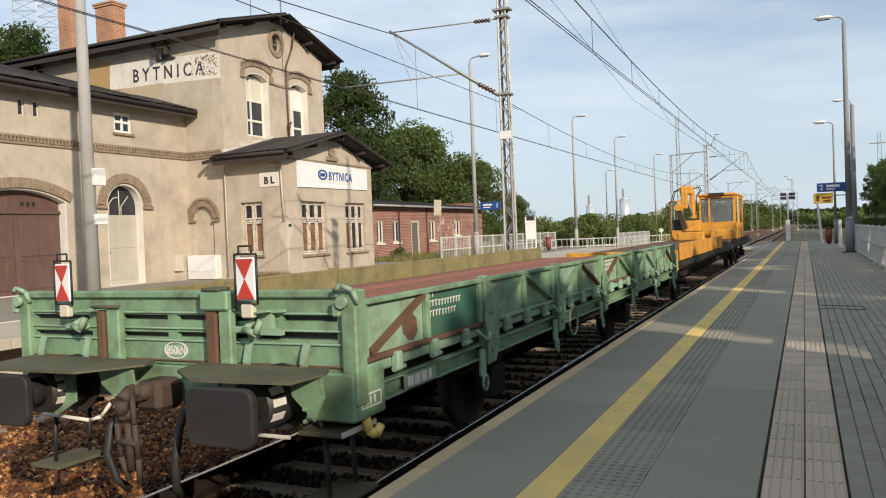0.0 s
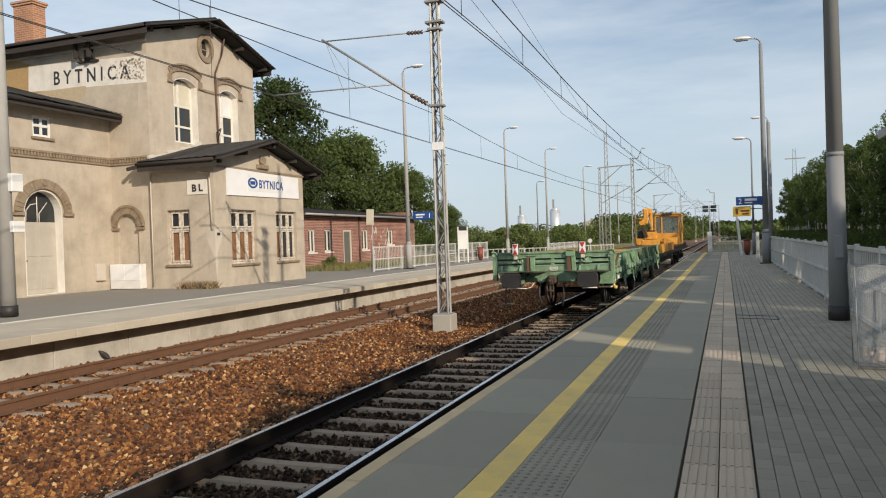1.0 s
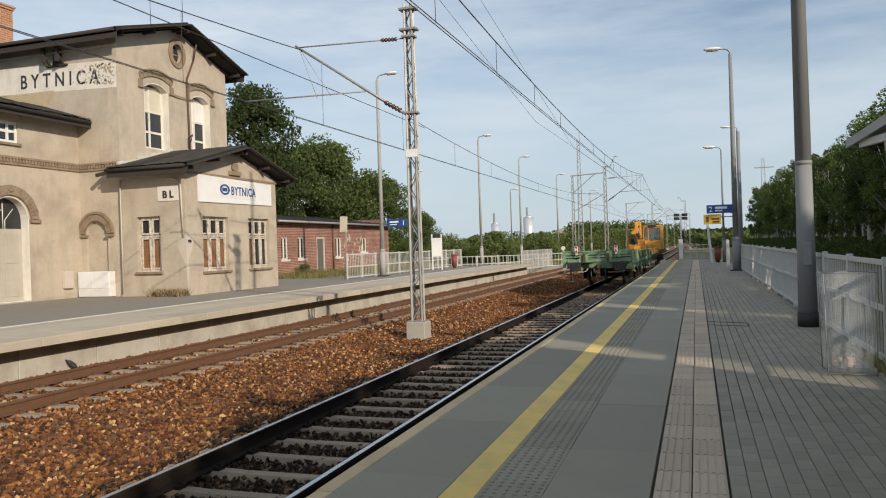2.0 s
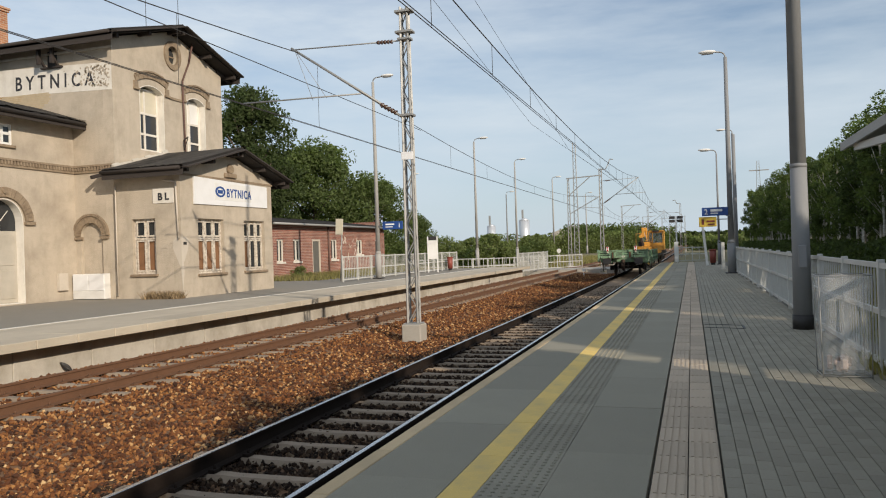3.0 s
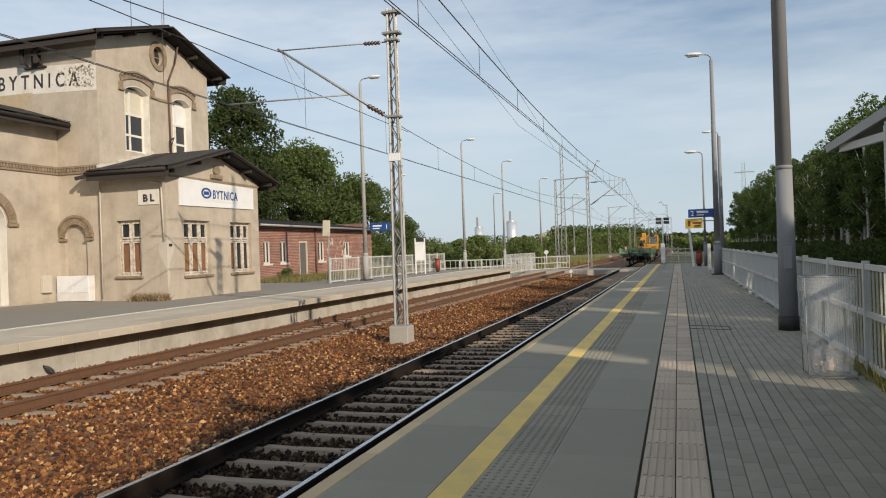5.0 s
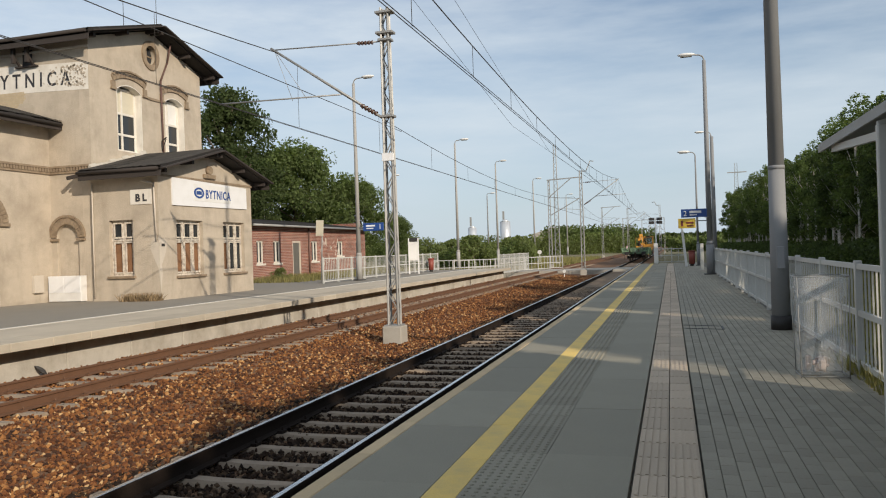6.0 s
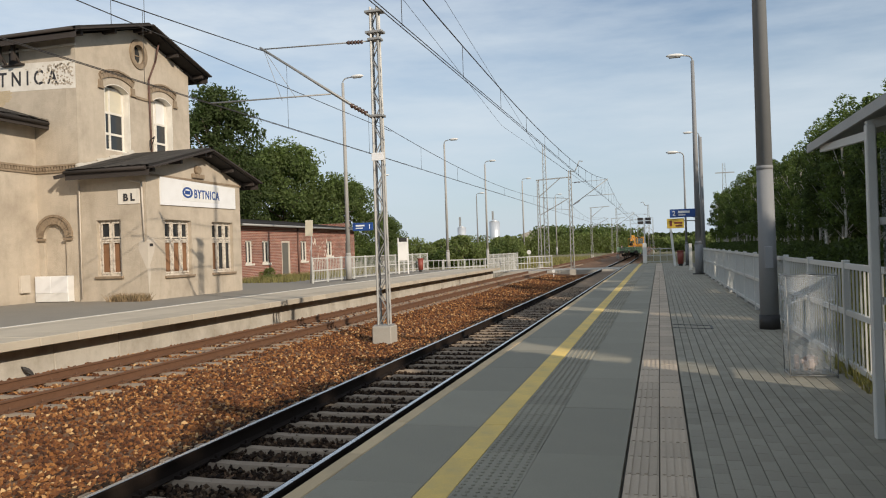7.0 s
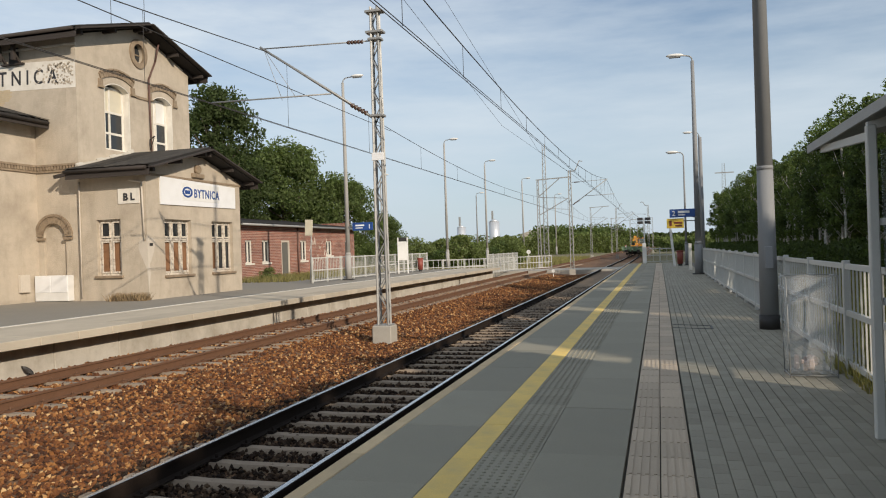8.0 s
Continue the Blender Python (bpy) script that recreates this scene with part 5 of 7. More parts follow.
for k in range(20):
    a, b = k * math.tau / 20, (k + 1) * math.tau / 20
    q = [(-0.9 + r * 1.6 * math.cos(w), 0.02 + r * math.sin(w)) for r, w in ((0.14, a), (0.14, b), (0.21, b), (0.21, a))]
    bm.faces.new([bm.verts.new((u, -0.067, w)) for u, w in q])
got = bmesh.ops.extrude_face_region(bm, geom=bm.faces[:])
bmesh.ops.translate(bm, vec=(0, -0.005, 0), verts=[g for g in got["geom"] if isinstance(g, bmesh.types.BMVert)])
box(bm, -1.07, -0.73, -0.07, -0.064, -0.05, 0.09)
part("emblem", bm, SIGNBLUE, board, "blue oval emblem")
bl = thing("letter_board", "small white board with two black letters on the bay side", "sign", bs @ pose(-0.7, 0, 3.72), kind="structure")
bm = bmesh.new()
bevel_box(bm, -0.46, 0.44, -0.03, -0.003, -0.29, 0.25, 0.004)
part("board", bm, WHITEWASH, bl)
letters(text_mesh("B L", 0.25, LETTER, bold=0.015), bl, pose(0.0, -0.034, -0.17, 90))

# stucco patches on the bay corner
bm = panel([(0.0, 0.2), (0.12, 0.9), (0.1, 1.25), (0.34, 1.7), (0.42, 2.05), (0.28, 2.2), (0.12, 2.15), (0.0, 2.25)], [], 0.004, -0.004)
on_wall("stucco_patch", bm, STUCCO_PALE, "pale repaired patch of stucco at the bay corner", "wall patch", bw)
bm = panel([(0.0, 0.4), (0.0, 2.2), (-0.2, 2.2), (-0.36, 2.05), (-0.38, 1.8), (-0.2, 1.4), (-0.06, 1.1)], [], 0.004, -0.004)
on_wall("stucco_patch", bm, STUCCO_PALE, "pale repaired patch of stucco at the bay corner", "wall patch", bs)
bm = bmesh.new()
bevel_box(bm, 0.1, 0.28, -0.02, -0.003, 1.9, 2.0, 0.004)
on_wall("wall_socket", bm, BLACK, "small dark plate on the wall", "plate", bw)
t = thing("meter_box", "white two-door meter cabinet against the wall", "cabinet", sw @ pose(-1.82, 0, 0.0))
bm = bmesh.new()
bevel_box(bm, 0, 1.46, -0.32, -0.004, 0, 0.94, 0.012)
part("body", bm, WHITE, t)
for u in (0.02, 0.74):
    bm = bmesh.new()
    bevel_box(bm, u, u + 0.7, -0.334, -0.32, 0.32, 0.92, 0.006)
    part("door", bm, SIGNWHITE, t)
t = thing("wall_box", "small grey-brown junction box on the wing wall", "cabinet", ww @ pose(20.4, 0, 0.36))
bm = bmesh.new()
bevel_box(bm, 0, 0.42, -0.14, -0.004, 0, 0.64, 0.01)
part("body", bm, STUCCO_PALE, t)

# wing doors and windows
reveal("reveal_3", ww, arched(wy(19.4), wy(21.0), 0.02, 2.88, 0.78), arched(wy(19.43), wy(20.97), 0.05, 2.87, 0.75), -0.006, 0.42)
d = thing("door_1", "pale panelled door under a dark arched fanlight", "door", ww @ pose(wy(19.43), 0.3, 0.05), kind="structure")
bm = bmesh.new()
bevel_box(bm, 0, 1.54, 0, 0.06, 0, 2.5, 0.01)
part("leaf", bm, DOORPALE, d)
for u, z, h in ((0.12, 0.15, 1.0), (0.82, 0.15, 1.0), (0.12, 1.3, 1.05), (0.82, 1.3, 1.05)):
    bm = bmesh.new()
    bevel_box(bm, u, u + 0.6, -0.018, 0.0, z, z + h, 0.012)
    part("door_panel", bm, DOORPALE, d)
bm = panel(arched(0, 1.54, 2.5, 2.82, 0.75), [], 0.03, 0.03)
part("fanlight", bm, GLASS, d, "dark arched pane")
bm = bmesh.new()
path_rod(bm, [(0.77, 0.0, 2.5), (0.77, 0.0, 3.4)], 0.018, 6)
path_rod(bm, [(0.3, 0, 2.5), (0.32, 0, 2.9), (0.5, 0, 3.1), (0.77, 0, 3.15)], 0.016, 6)
path_rod(bm, [(1.2, 0, 3.2), (0.85, 0, 2.8), (0.85, 0, 2.5)], 0.016, 6)
part("iron_grille", bm, WHITEWASH, d)
bm = bmesh.new()
bevel_box(bm, 0.2, 0.26, -0.06, 0, 1.12, 1.2, 0.006)
part("door_handle", bm, BLACK, d)
on_wall("arch_moulding", arch_ring(wy(19.33), wy(21.07), 2.88, 0.82, 0.33, 0.08, -0.002), MOULDING, "brown brick arch over the door", "moulding", ww)
bm = bmesh.new()
for y in (18.95, 21.03):
    box(bm, wy(y), wy(y) + 0.42, -0.11, -0.002, 2.76, 2.87)
on_wall("arch_stop", bm, MOULDING, "small brick corbels of the door arch", "moulding", ww)
rod_bm = bmesh.new()
rod(rod_bm, (wy(20.2), 0, 3.92), (wy(20.2), -0.14, 3.92), 0.12, 0.12, 12)
on_wall("arch_boss", rod_bm, MOULDING, "round boss on the door arch", "moulding", ww)
reveal("reveal_4", ww, arched(wy(14.4), wy(17.75), -0.02, 2.95, 0.4), arched(wy(14.43), wy(17.72), 0.0, 2.94, 0.38), -0.006, 0.42)
d = thing("door_2", "brown double door with an arched brown panel above", "door", ww @ pose(wy(14.43), 0.3, 0.0), kind="structure")
for u in (0.0, 1.65):
    bm = bmesh.new()
    bevel_box(bm, u, u + 1.63, 0, 0.06, 0, 2.55, 0.012)
    part("leaf", bm, DOORBROWN, d)
    for z, h in ((0.15, 0.9), (1.2, 1.2)):
        bm = bmesh.new()
        bevel_box(bm, u + 0.14, u + 1.5, -0.02, 0.0, z, z + h, 0.015)
        part("door_panel", bm, DOORBROWN, d)
bm = panel(arched(0, 3.28, 2.66, 2.93, 0.37), [], 0.05, 0.02)
part("overpanel", bm, DOORBROWN, d)
bm = bmesh.new()
bevel_box(bm, 0, 3.28, -0.08, 0.05, 2.56, 2.66, 0.012)
part("transom", bm, DOORBROWN, d)
for u in (1.9, 2.1, 2.3):
    bm = bmesh.new()
    box(bm, u, u + 0.12, 0.01, 0.03, 2.8, 2.95)
    part("text_bar", bm, BLACK, d)
on_wall("arch_moulding", arch_ring(wy(14.3), wy(17.85), 2.95, 0.42, 0.32, 0.08, -0.002), MOULDING, "brown brick segmental arch over the double door", "moulding", ww)
window("window_6", ww @ pose(wy(19.88), 0, 5.5), 0.78, 0.72, (0.5,), (0.55,), 0.1, [GLASS], 0.09, "small white attic window", frame_mat=WHITE)
for k, y in enumerate((16.18, 16.7)):
    window(f"window_{7 + k}", ww @ pose(wy(y), 0, 5.66), 0.23, 0.52, (), (), 0.12, [GLASS], 0.03, "narrow dark attic slit", sill=False)
bm = bmesh.new()
bevel_box(bm, wy(18.7), wy(18.9), -0.03, -0.003, 4.05, 4.25, 0.004)
on_wall("wall_vent", bm, BLACK, "small dark vent on the wing wall", "vent", ww)


def chimney(m, w, dp, h, label):
    t = thing("chimney", label, "chimney", m, group="chimneys")
    bm = bmesh.new()
    box(bm, -w / 2, w / 2, -dp / 2, dp / 2, 0, h)
    part("shaft", bm, CHIMBRICK, t)
    for k, e in enumerate((0.06, 0.1)):
        bm = bmesh.new()
        bevel_box(bm, -w / 2 - e, w / 2 + e, -dp / 2 - e, dp / 2 + e, h + 0.1 * k, h + 0.1 * k + 0.1, 0.01)
        part("cap_course", bm, CHIMBRICK, t)


chimney(pose(-29.6, 26.6, 10.6), 1.15, 0.7, 2.15, "orange brick chimney on the main roof")
chimney(pose(-32.3, 26.6, 10.6), 0.85, 0.7, 3.3, "weathered brick chimney on the main roof")
for x, y, h in ((GX + 0.4, 26.9, 1.8), (GX - 1.2, 26.9, 2.4)):
    t = thing("lightning_rod", "thin lightning rod on the roof ridge", "rod", pose(x, y, 11.05))
    bm = bmesh.new()
    rod(bm, (0, 0, 0), (0, 0, h), 0.014, 0.008, 6)
    part("spike", bm, BLACK, t)

# red brick outbuilding
out = thing("outbuilding", "low red brick outbuilding with white framed windows and graffiti", "building")
rb_holes = [rect(y0 - RBY0, y1 - RBY0, z0, 2.4) for y0, y1, z0 in ((41.3, 42.15, 1.0), (43.35, 44.3, 1.0), (45.9, 47.1, 0.02), (48.7, 49.7, 1.0), (53.0, 54.1, 1.3), (56.6, 57.7, 1.2))]
wb = new("front_wall", mesh_of("front_wall", panel([(0, -0.9), (18, -0.9), (18, 3.3), (0, 3.3)], rb_holes, 0.35), OUTBRICK))
wb.parent, wb.matrix_basis = out, pose(RBX, RBY0, 0, 0, 0, 90)
bm = bmesh.new()
box(bm, RBX - 6, RBX - 0.35, RBY0, RBY0 + 0.35, -0.9, 3.9)
part("end_wall", bm, OUTBRICK, out)
bm = bmesh.new()
box(bm, RBX - 6, RBX - 0.35, RBY1 - 0.35, RBY1, -0.9, 3.9)
part("end_wall", bm, OUTBRICK, out)
bm = bmesh.new()
prism(bm, [(RBX + 0.5, 3.3), (RBX + 0.5, 3.46), (RBX - 6.2, 4.3), (RBX - 6.2, 4.14)], "y", RBY0 - 0.5, RBY1 + 0.4)
part("roof", bm, ROOF, out, "dark tarred lean-to roof")
bm = bmesh.new()
rod(bm, (RBX + 0.55, RBY0 - 0.4, 3.33), (RBX + 0.55, RBY1 + 0.3, 3.33), 0.07, 0.07, 8)
part("gutter", bm, STEEL, out)
bm = bmesh.new()
rod(bm, (RBX + 0.08, 48.2, 0), (RBX + 0.08, 48.2, 3.3), 0.06, 0.06, 8)
part("downpipe", bm, DOORBROWN, out)
for k, (y0, y1, z0) in enumerate(((41.3, 42.15, 1.0), (43.35, 44.3, 1.0), (48.7, 49.7, 1.0), (53.0, 54.1, 1.3), (56.6, 57.7, 1.2))):
    w, h = y1 - y0, 2.4 - z0
    f = new("window")
    f.parent, f.matrix_basis = out, pose(RBX, y0, z0, 0, 0, 90)
    bm = bmesh.new()
    for a, b, c, e in ((0, 0.09, 0, h), (w - 0.09, w, 0, h), (w / 2 - 0.05, w / 2 + 0.05, 0, h), (0.09, w - 0.09, h - 0.09, h), (0.09, w - 0.09, 0, 0.08)):
        box(bm, a, b, 0.08, 0.14, c, e)
    part("frame", bm, WHITEWASH, f)
    bm = bmesh.new()
    box(bm, 0.02, w - 0.02, 0.14, 0.16, 0.02, h - 0.02)
    part("pane", bm, GLASS, f)
    bm = bmesh.new()
    box(bm, -0.08, w + 0.08, -0.08, 0.08, -0.12, -0.004)
    part("sill", bm, WHITEWASH, f)
f = new("door")
f.parent, f.matrix_basis = out, pose(RBX, 45.9, 0.02, 0, 0, 90)
bm = bmesh.new()
box(bm, 0, 0.12, 0.02, 0.14, 0, 2.38)
box(bm, 1.08, 1.2, 0.02, 0.14, 0, 2.38)
box(bm, 0.12, 1.08, 0.02, 0.14, 2.26, 2.38)
part("frame", bm, STUCCO_PALE, f)
bm = bmesh.new()
bevel_box(bm, 0.13, 1.07, 0.08, 0.12, 0, 2.25, 0.01)
part("leaf", bm, GRIMDOOR, f, "dark weathered door leaf")
bm = bmesh.new()
rng = random.Random(5)
for k in range(26):
    u, z = rng.uniform(9.6, 12.6), rng.uniform(0.5, 2.2)
    a = rng.uniform(0, 3.14)
    bm = bmesh.new()
    bar(bm, (u, -0.004, z), (u + 0.4 * math.cos(a), -0.004, z + 0.5 * math.sin(a)), 0.004, rng.uniform(0.04, 0.1), (0, 1, 0))
    g = part("graffiti_stroke", bm, WHITEWASH, out, "white sprayed stroke")
    g.matrix_basis = pose(RBX, RBY0, 0, 0, 0, 90)
bm = bmesh.new()
box(bm, RBX - 3.2, RBX - 2.5, 41.0, 41.6, 3.6, 5.0)
part("chimney", bm, CHIMBRICK, out)
t = thing("notice_board", "tilted faded white notice board on a leaning post", "sign", pose(-16.9, 35.3, 0, 0, 3, 0))
bm = bmesh.new()
rod(bm, (0, 0, 0), (0, 0, 3.1), 0.04, 0.03, 8)
part("post", bm, STEEL, t)
bm = bmesh.new()
bevel_box(bm, -0.33, 0.08, -0.06, -0.03, 2.35, 3.15, 0.01)
part("board", bm, CREAM, t)


# ---- plants ----
def leaf_cloud(n, shape, size, seed, flat=0.35):
    """n leaf sprays as quads; shape gives a centre for each."""
    r = np.random.RandomState(seed)
    c = shape(r, n)
    d = r.normal(size=(n, 3))
    d /= np.linalg.norm(d, axis=1)[:, None]
    e = np.cross(d, r.normal(size=(n, 3)))
    e /= np.linalg.norm(e, axis=1)[:, None]
    s = size * r.uniform(0.55, 1.35, (n, 1))
    a, b = d * s, e * s * 0.6
    v = np.stack([c - a, c + b * 0.9 - a * 0.1, c + a, c - b * 0.9 + a * 0.1], 1).reshape(-1, 3)
    return v, np.arange(n * 4).reshape(-1, 4)


def crown_shape(h0, h1, rad, clumps, seed, tight=0.28):
    q = np.random.RandomState(seed)
    k = q.uniform(0, 1, clumps) ** 0.8
    ang = q.uniform(0, 2 * np.pi, clumps)
    prof = np.sin(np.pi * np.clip(k * 0.86 + 0.12, 0, 1)) ** 0.7
    rr = rad * prof * q.uniform(0.45, 1.08, clumps)
    cent = np.stack([rr * np.cos(ang), rr * np.sin(ang), h0 + (h1 - h0) * k], 1)
    sz = rad * tight * q.uniform(0.6, 1.3, clumps)

    def f(r, n):
        i = r.randint(0, clumps, n)
        p = r.normal(size=(n, 3))
        p /= np.linalg.norm(p, axis=1)[:, None]
        p *= r.uniform(0.35, 1.0, (n, 1)) ** 0.6
        p[:, 2] *= 0.75
        return cent[i] + p * sz[i][:, None]
    return f, cent


def tree_meshes(h, rad, base, n, leaf, seed, leaf_mat, bark, clumps=46, trunk=0.18, tight=0.28):
    f, cent = crown_shape(base, h, rad, clumps, seed, tight)
    crown = tri_soup("crown", *leaf_cloud(n, f, leaf, seed + 1), leaf_mat)
    bm = bmesh.new()
    q = random.Random(seed)
    top = (q.uniform(-0.3, 0.3), q.uniform(-0.3, 0.3), h * 0.9)
    mid = (top[0] * 0.3, top[1] * 0.3, h * 0.45)
    rod(bm, (0, 0, -0.2), mid, trunk, trunk * 0.65, 8)
    rod(bm, mid, top, trunk * 0.65, trunk * 0.15, 8)
    trunk_me = mesh_of("trunk", bm, bark)
    bm = bmesh.new()
    for k in range(0, clumps, 3):
        c = cent[k]
        z = min(max(c[2] * 0.72, h * 0.18), h * 0.8)
        s = z / (h * 0.9)
        rod(bm, (top[0] * s, top[1] * s, z), tuple(c), trunk * 0.3, trunk * 0.08, 5)
    return trunk_me, crown, mesh_of("branchwork", bm, bark)


def plant_tree(name, meshes, m, label, category="tree", group="trees"):
    t = thing(name, label, category, m, group)
    piece("trunk", meshes[0], t)
    piece("crown", meshes[1], t)
    tagged(piece("branchwork", meshes[2], t), kind="stuff")
    return t


oak = tree_meshes(14.6, 3.5, 4.0, 24000, 0.14, 11, LEAFDARK, BARK, 110, 0.35, 0.3)
plant_tree("tree", oak, pose(-32.6, 52.5, -0.3, 0, 0, 30), "tall dark green leafy tree behind the station")
maple = tree_meshes(11.4, 4.5, 1.6, 26000, 0.15, 21, LEAF, BARK, 130, 0.3, 0.3)
plant_tree("tree", maple, pose(-32.0, 62.0, -0.3), "broad green tree behind the brick outbuilding")
plant_tree("tree", maple, pose(-28.3, 66.0, -0.6, 0, 0, 130) @ Matrix.Scale(0.78, 4), "broad green tree behind the brick outbuilding")
plant_tree("tree", maple, pose(-37.0, 63.0, -0.6, 0, 0, 250), "broad green tree behind the brick outbuilding")
plant_tree("tree", maple, pose(-29.5, 80.0, -0.8, 0, 0, 80) @ Matrix.Scale(0.55, 4), "lower green tree by the far platform")
plant_tree("tree", oak, pose(-44.5, 32.6, -0.3, 0, 0, 190) @ Matrix.Scale(1.05, 4), "tall leafy tree behind the station wing")
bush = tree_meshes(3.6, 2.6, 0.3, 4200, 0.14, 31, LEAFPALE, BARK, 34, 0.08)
q = random.Random(8)
for k in range(26):
    a = radians(q.uniform(10.5, 20.5))
    dist = q.uniform(84, 112)
    plant_tree("bush", bush, pose(-dist * math.sin(a), dist * math.cos(a), -0.9, 0, 0, q.uniform(0, 360)) @ Matrix.Scale(q.uniform(0.55, 1.0), 4), "green bushy shrub behind the tracks", "bush", "bushes")
plant_tree("bush", bush, pose(-22.6, 41.6, -0.4) @ Matrix.Scale(0.28, 4), "low dark shrub before the brick wall", "bush", "bushes")
birch = [tree_meshes(10.8, 1.6, 2.6, 4600, 0.115, 41 + 7 * k, (LEAF, LEAFDARK, LEAF)[k], BIRCH, 40, 0.1, 0.36) for k in range(3)]
q = random.Random(3)
y = 14.0
while y < 175:
    for x0 in (12.6, 15.2):
        s = q.uniform(0.84, 1.06) * (1 + max(0, y - 60) * 0.0012)
        plant_tree("birch", birch[q.randrange(3)], pose(x0 + q.uniform(-0.7, 0.7), y + q.uniform(-0.6, 0.6), -0.9, 0, 0, q.uniform(0, 360)) @ Matrix.Scale(s, 4), "slender birch tree at the edge of the wood", "tree", "birches at the wood's edge")
    y += 2.1 if y < 70 else 3.7


def wood(name, label, line, h, n, leaf, seed, material, thick=5.0, rag=1.0, gaps=(), shear=0.3):
    """A far wood as one mass of leaf sprays along a line of the plan."""
    (x0, y0), (x1, y1) = line
    length = math.hypot(x1 - x0, y1 - y0)

    def f(r, n_):
        u = r.uniform(0, 1, n_)
        k = u * length
        top = h * (0.78 + 0.12 * (1 - rag)) + rag * h * (0.13 * np.sin(k * 0.35 + seed) + 0.09 * np.sin(k * 0.97 + 2 * seed) + 0.06 * np.sin(k * 2.3))
        z = top * r.uniform(0, 1, n_) ** 0.7
        off = r.uniform(-thick / 2, thick / 2, n_)
        yy = y0 + (y1 - y0) * u
        for g0, g1, gz in gaps:
            z = np.where((yy > g0) & (yy < g1), z * gz / h, z)
        return np.stack([x0 + (x1 - x0) * u + off, yy + off * shear, z - 0.9], 1)
    ob = new(name, tri_soup(name, *leaf_cloud(n, f, leaf, seed), material))
    return tagged(ob, label, "wood", kind="stuff")


# wood carried on out of view; height and gaps shape the platform's shade
wood("woods", "dense birch wood carried on out of view, gapped to shape the shade", ((14.0, -75), (14.0, 12)), 10.45, 90000, 0.34, 2, LEAFDARK, 3.4, 0.3, ((-2.25, -1.0, 4.5), (4.6, 5.6, 5.5)), -0.772)
wood("woods", "dense dark undergrowth behind the birches", ((17.0, 10), (17.0, 175)), 9.4, 66000, 0.26, 4, LEAFDARK, 4.0, 0.6)
wood("woods", "low leafy undergrowth along the edge of the wood", ((11.4, 15), (11.4, 190)), 2.3, 36000, 0.15, 14, LEAFDARK, 1.6, 0.8)
# far woods: the lightened leaf colour takes the place of haze
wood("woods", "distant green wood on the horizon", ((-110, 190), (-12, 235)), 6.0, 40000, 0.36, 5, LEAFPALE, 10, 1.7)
wood("woods", "distant dark pine wood on the horizon", ((-36, 250), (-10, 300)), 9.6, 20000, 0.5, 6, LEAF, 10)
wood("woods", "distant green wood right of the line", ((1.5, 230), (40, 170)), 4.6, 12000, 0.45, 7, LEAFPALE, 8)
wood("woods", "distant green wood far along the line", ((-40, 560), (60, 560)), 10.0, 9000, 1.4, 9, LEAFDARK, 20)


def grass_patch(name, label, n, area, h, seed, z=-0.95):
    r = np.random.RandomState(seed)
    x0, x1, y0, y1 = area
    c = np.stack([r.uniform(x0, x1, n), r.uniform(y0, y1, n), np.full(n, z)], 1)
    lean = r.normal(size=(n, 3)) * 0.35
    lean[:, 2] = 1
    hh = h * r.uniform(0.4, 1.3, (n, 1))
    ang = r.uniform(0, 6.28, n)
    s = np.stack([np.cos(ang), np.sin(ang), np.zeros(n)], 1) * 0.03 * (h / 0.4)
    v = np.stack([c - s, c + s, c + lean * hh], 1).reshape(-1, 3)
    return tagged(new(name, tri_soup(name, v, np.arange(n * 3).reshape(-1, 3), BLADE)), label, "grass", kind="stuff")


grass_patch("grass", "tall dry grass beyond the level crossing", 30000, (-40, -12.5, 66, 150), 0.55, 1)
grass_patch("grass", "rough grass before the brick outbuilding", 6000, (-23.8, -19.0, 37, 56), 0.3, 2, -0.02)
grass_patch("grass", "rough grass between fence and wood", 26000, (2.5, 12, 4, 60), 0.45, 3)
DRYWEED = mat("dry_weed", (0.25, 0.18, 0.1), 0.9, var=0.3, scale=2, bump=0, rnd=0.5, island=True)
weeds = grass_patch("weeds", "dry brown weeds growing at the foot of the bay corner", 900, (-18.75, -17.25, 22.75, 23.28), 0.26, 4, -0.02)
weeds.data.materials[0] = DRYWEED
grass_patch("weeds", "dry weeds at the foot of the platform fence", 700, (1.75, 2.1, 5.5, 9.5), 0.2, 5, -0.04)

# silos and sheds far off
for a, dist, r, z0, z1, lab in ((11.85, 322, 2.2, 0, 13.6, "tall pale metal silo far behind the bushes"), (14.3, 322, 1.8, 0, 11.6, "lower pale metal silo far behind the bushes")):
    x, y = -dist * math.sin(radians(a)), dist * math.cos(radians(a))
    t = thing("silo", lab, "silo", pose(x, y, -0.9), group="silos")
    bm = bmesh.new()
    rod(bm, (0, 0, z0), (0, 0, z1), r, r, 24)
    part("drum", bm, SILO, t)
    bm = bmesh.new()
    rod(bm, (0, 0, z1), (0, 0, z1 + r * 0.5), r, 0.4, 24)
    part("cone", bm, SILO, t)
    bm = bmesh.new()
    bar(bm, (-0.6, 0, z1), (-0.6, 0, z1 + 4.5), 0.7)
    part("elevator", bm, STEEL, t)
t = thing("shed", "low grey shed beside the silos", "building", pose(-48, 325, -0.9))
bm = bmesh.new()
prism(bm, [(-9, 0), (9, 0), (9, 8), (0, 11), (-9, 8)], "y", 0, 14)
part("shed_body", bm, CONCRETE, t)
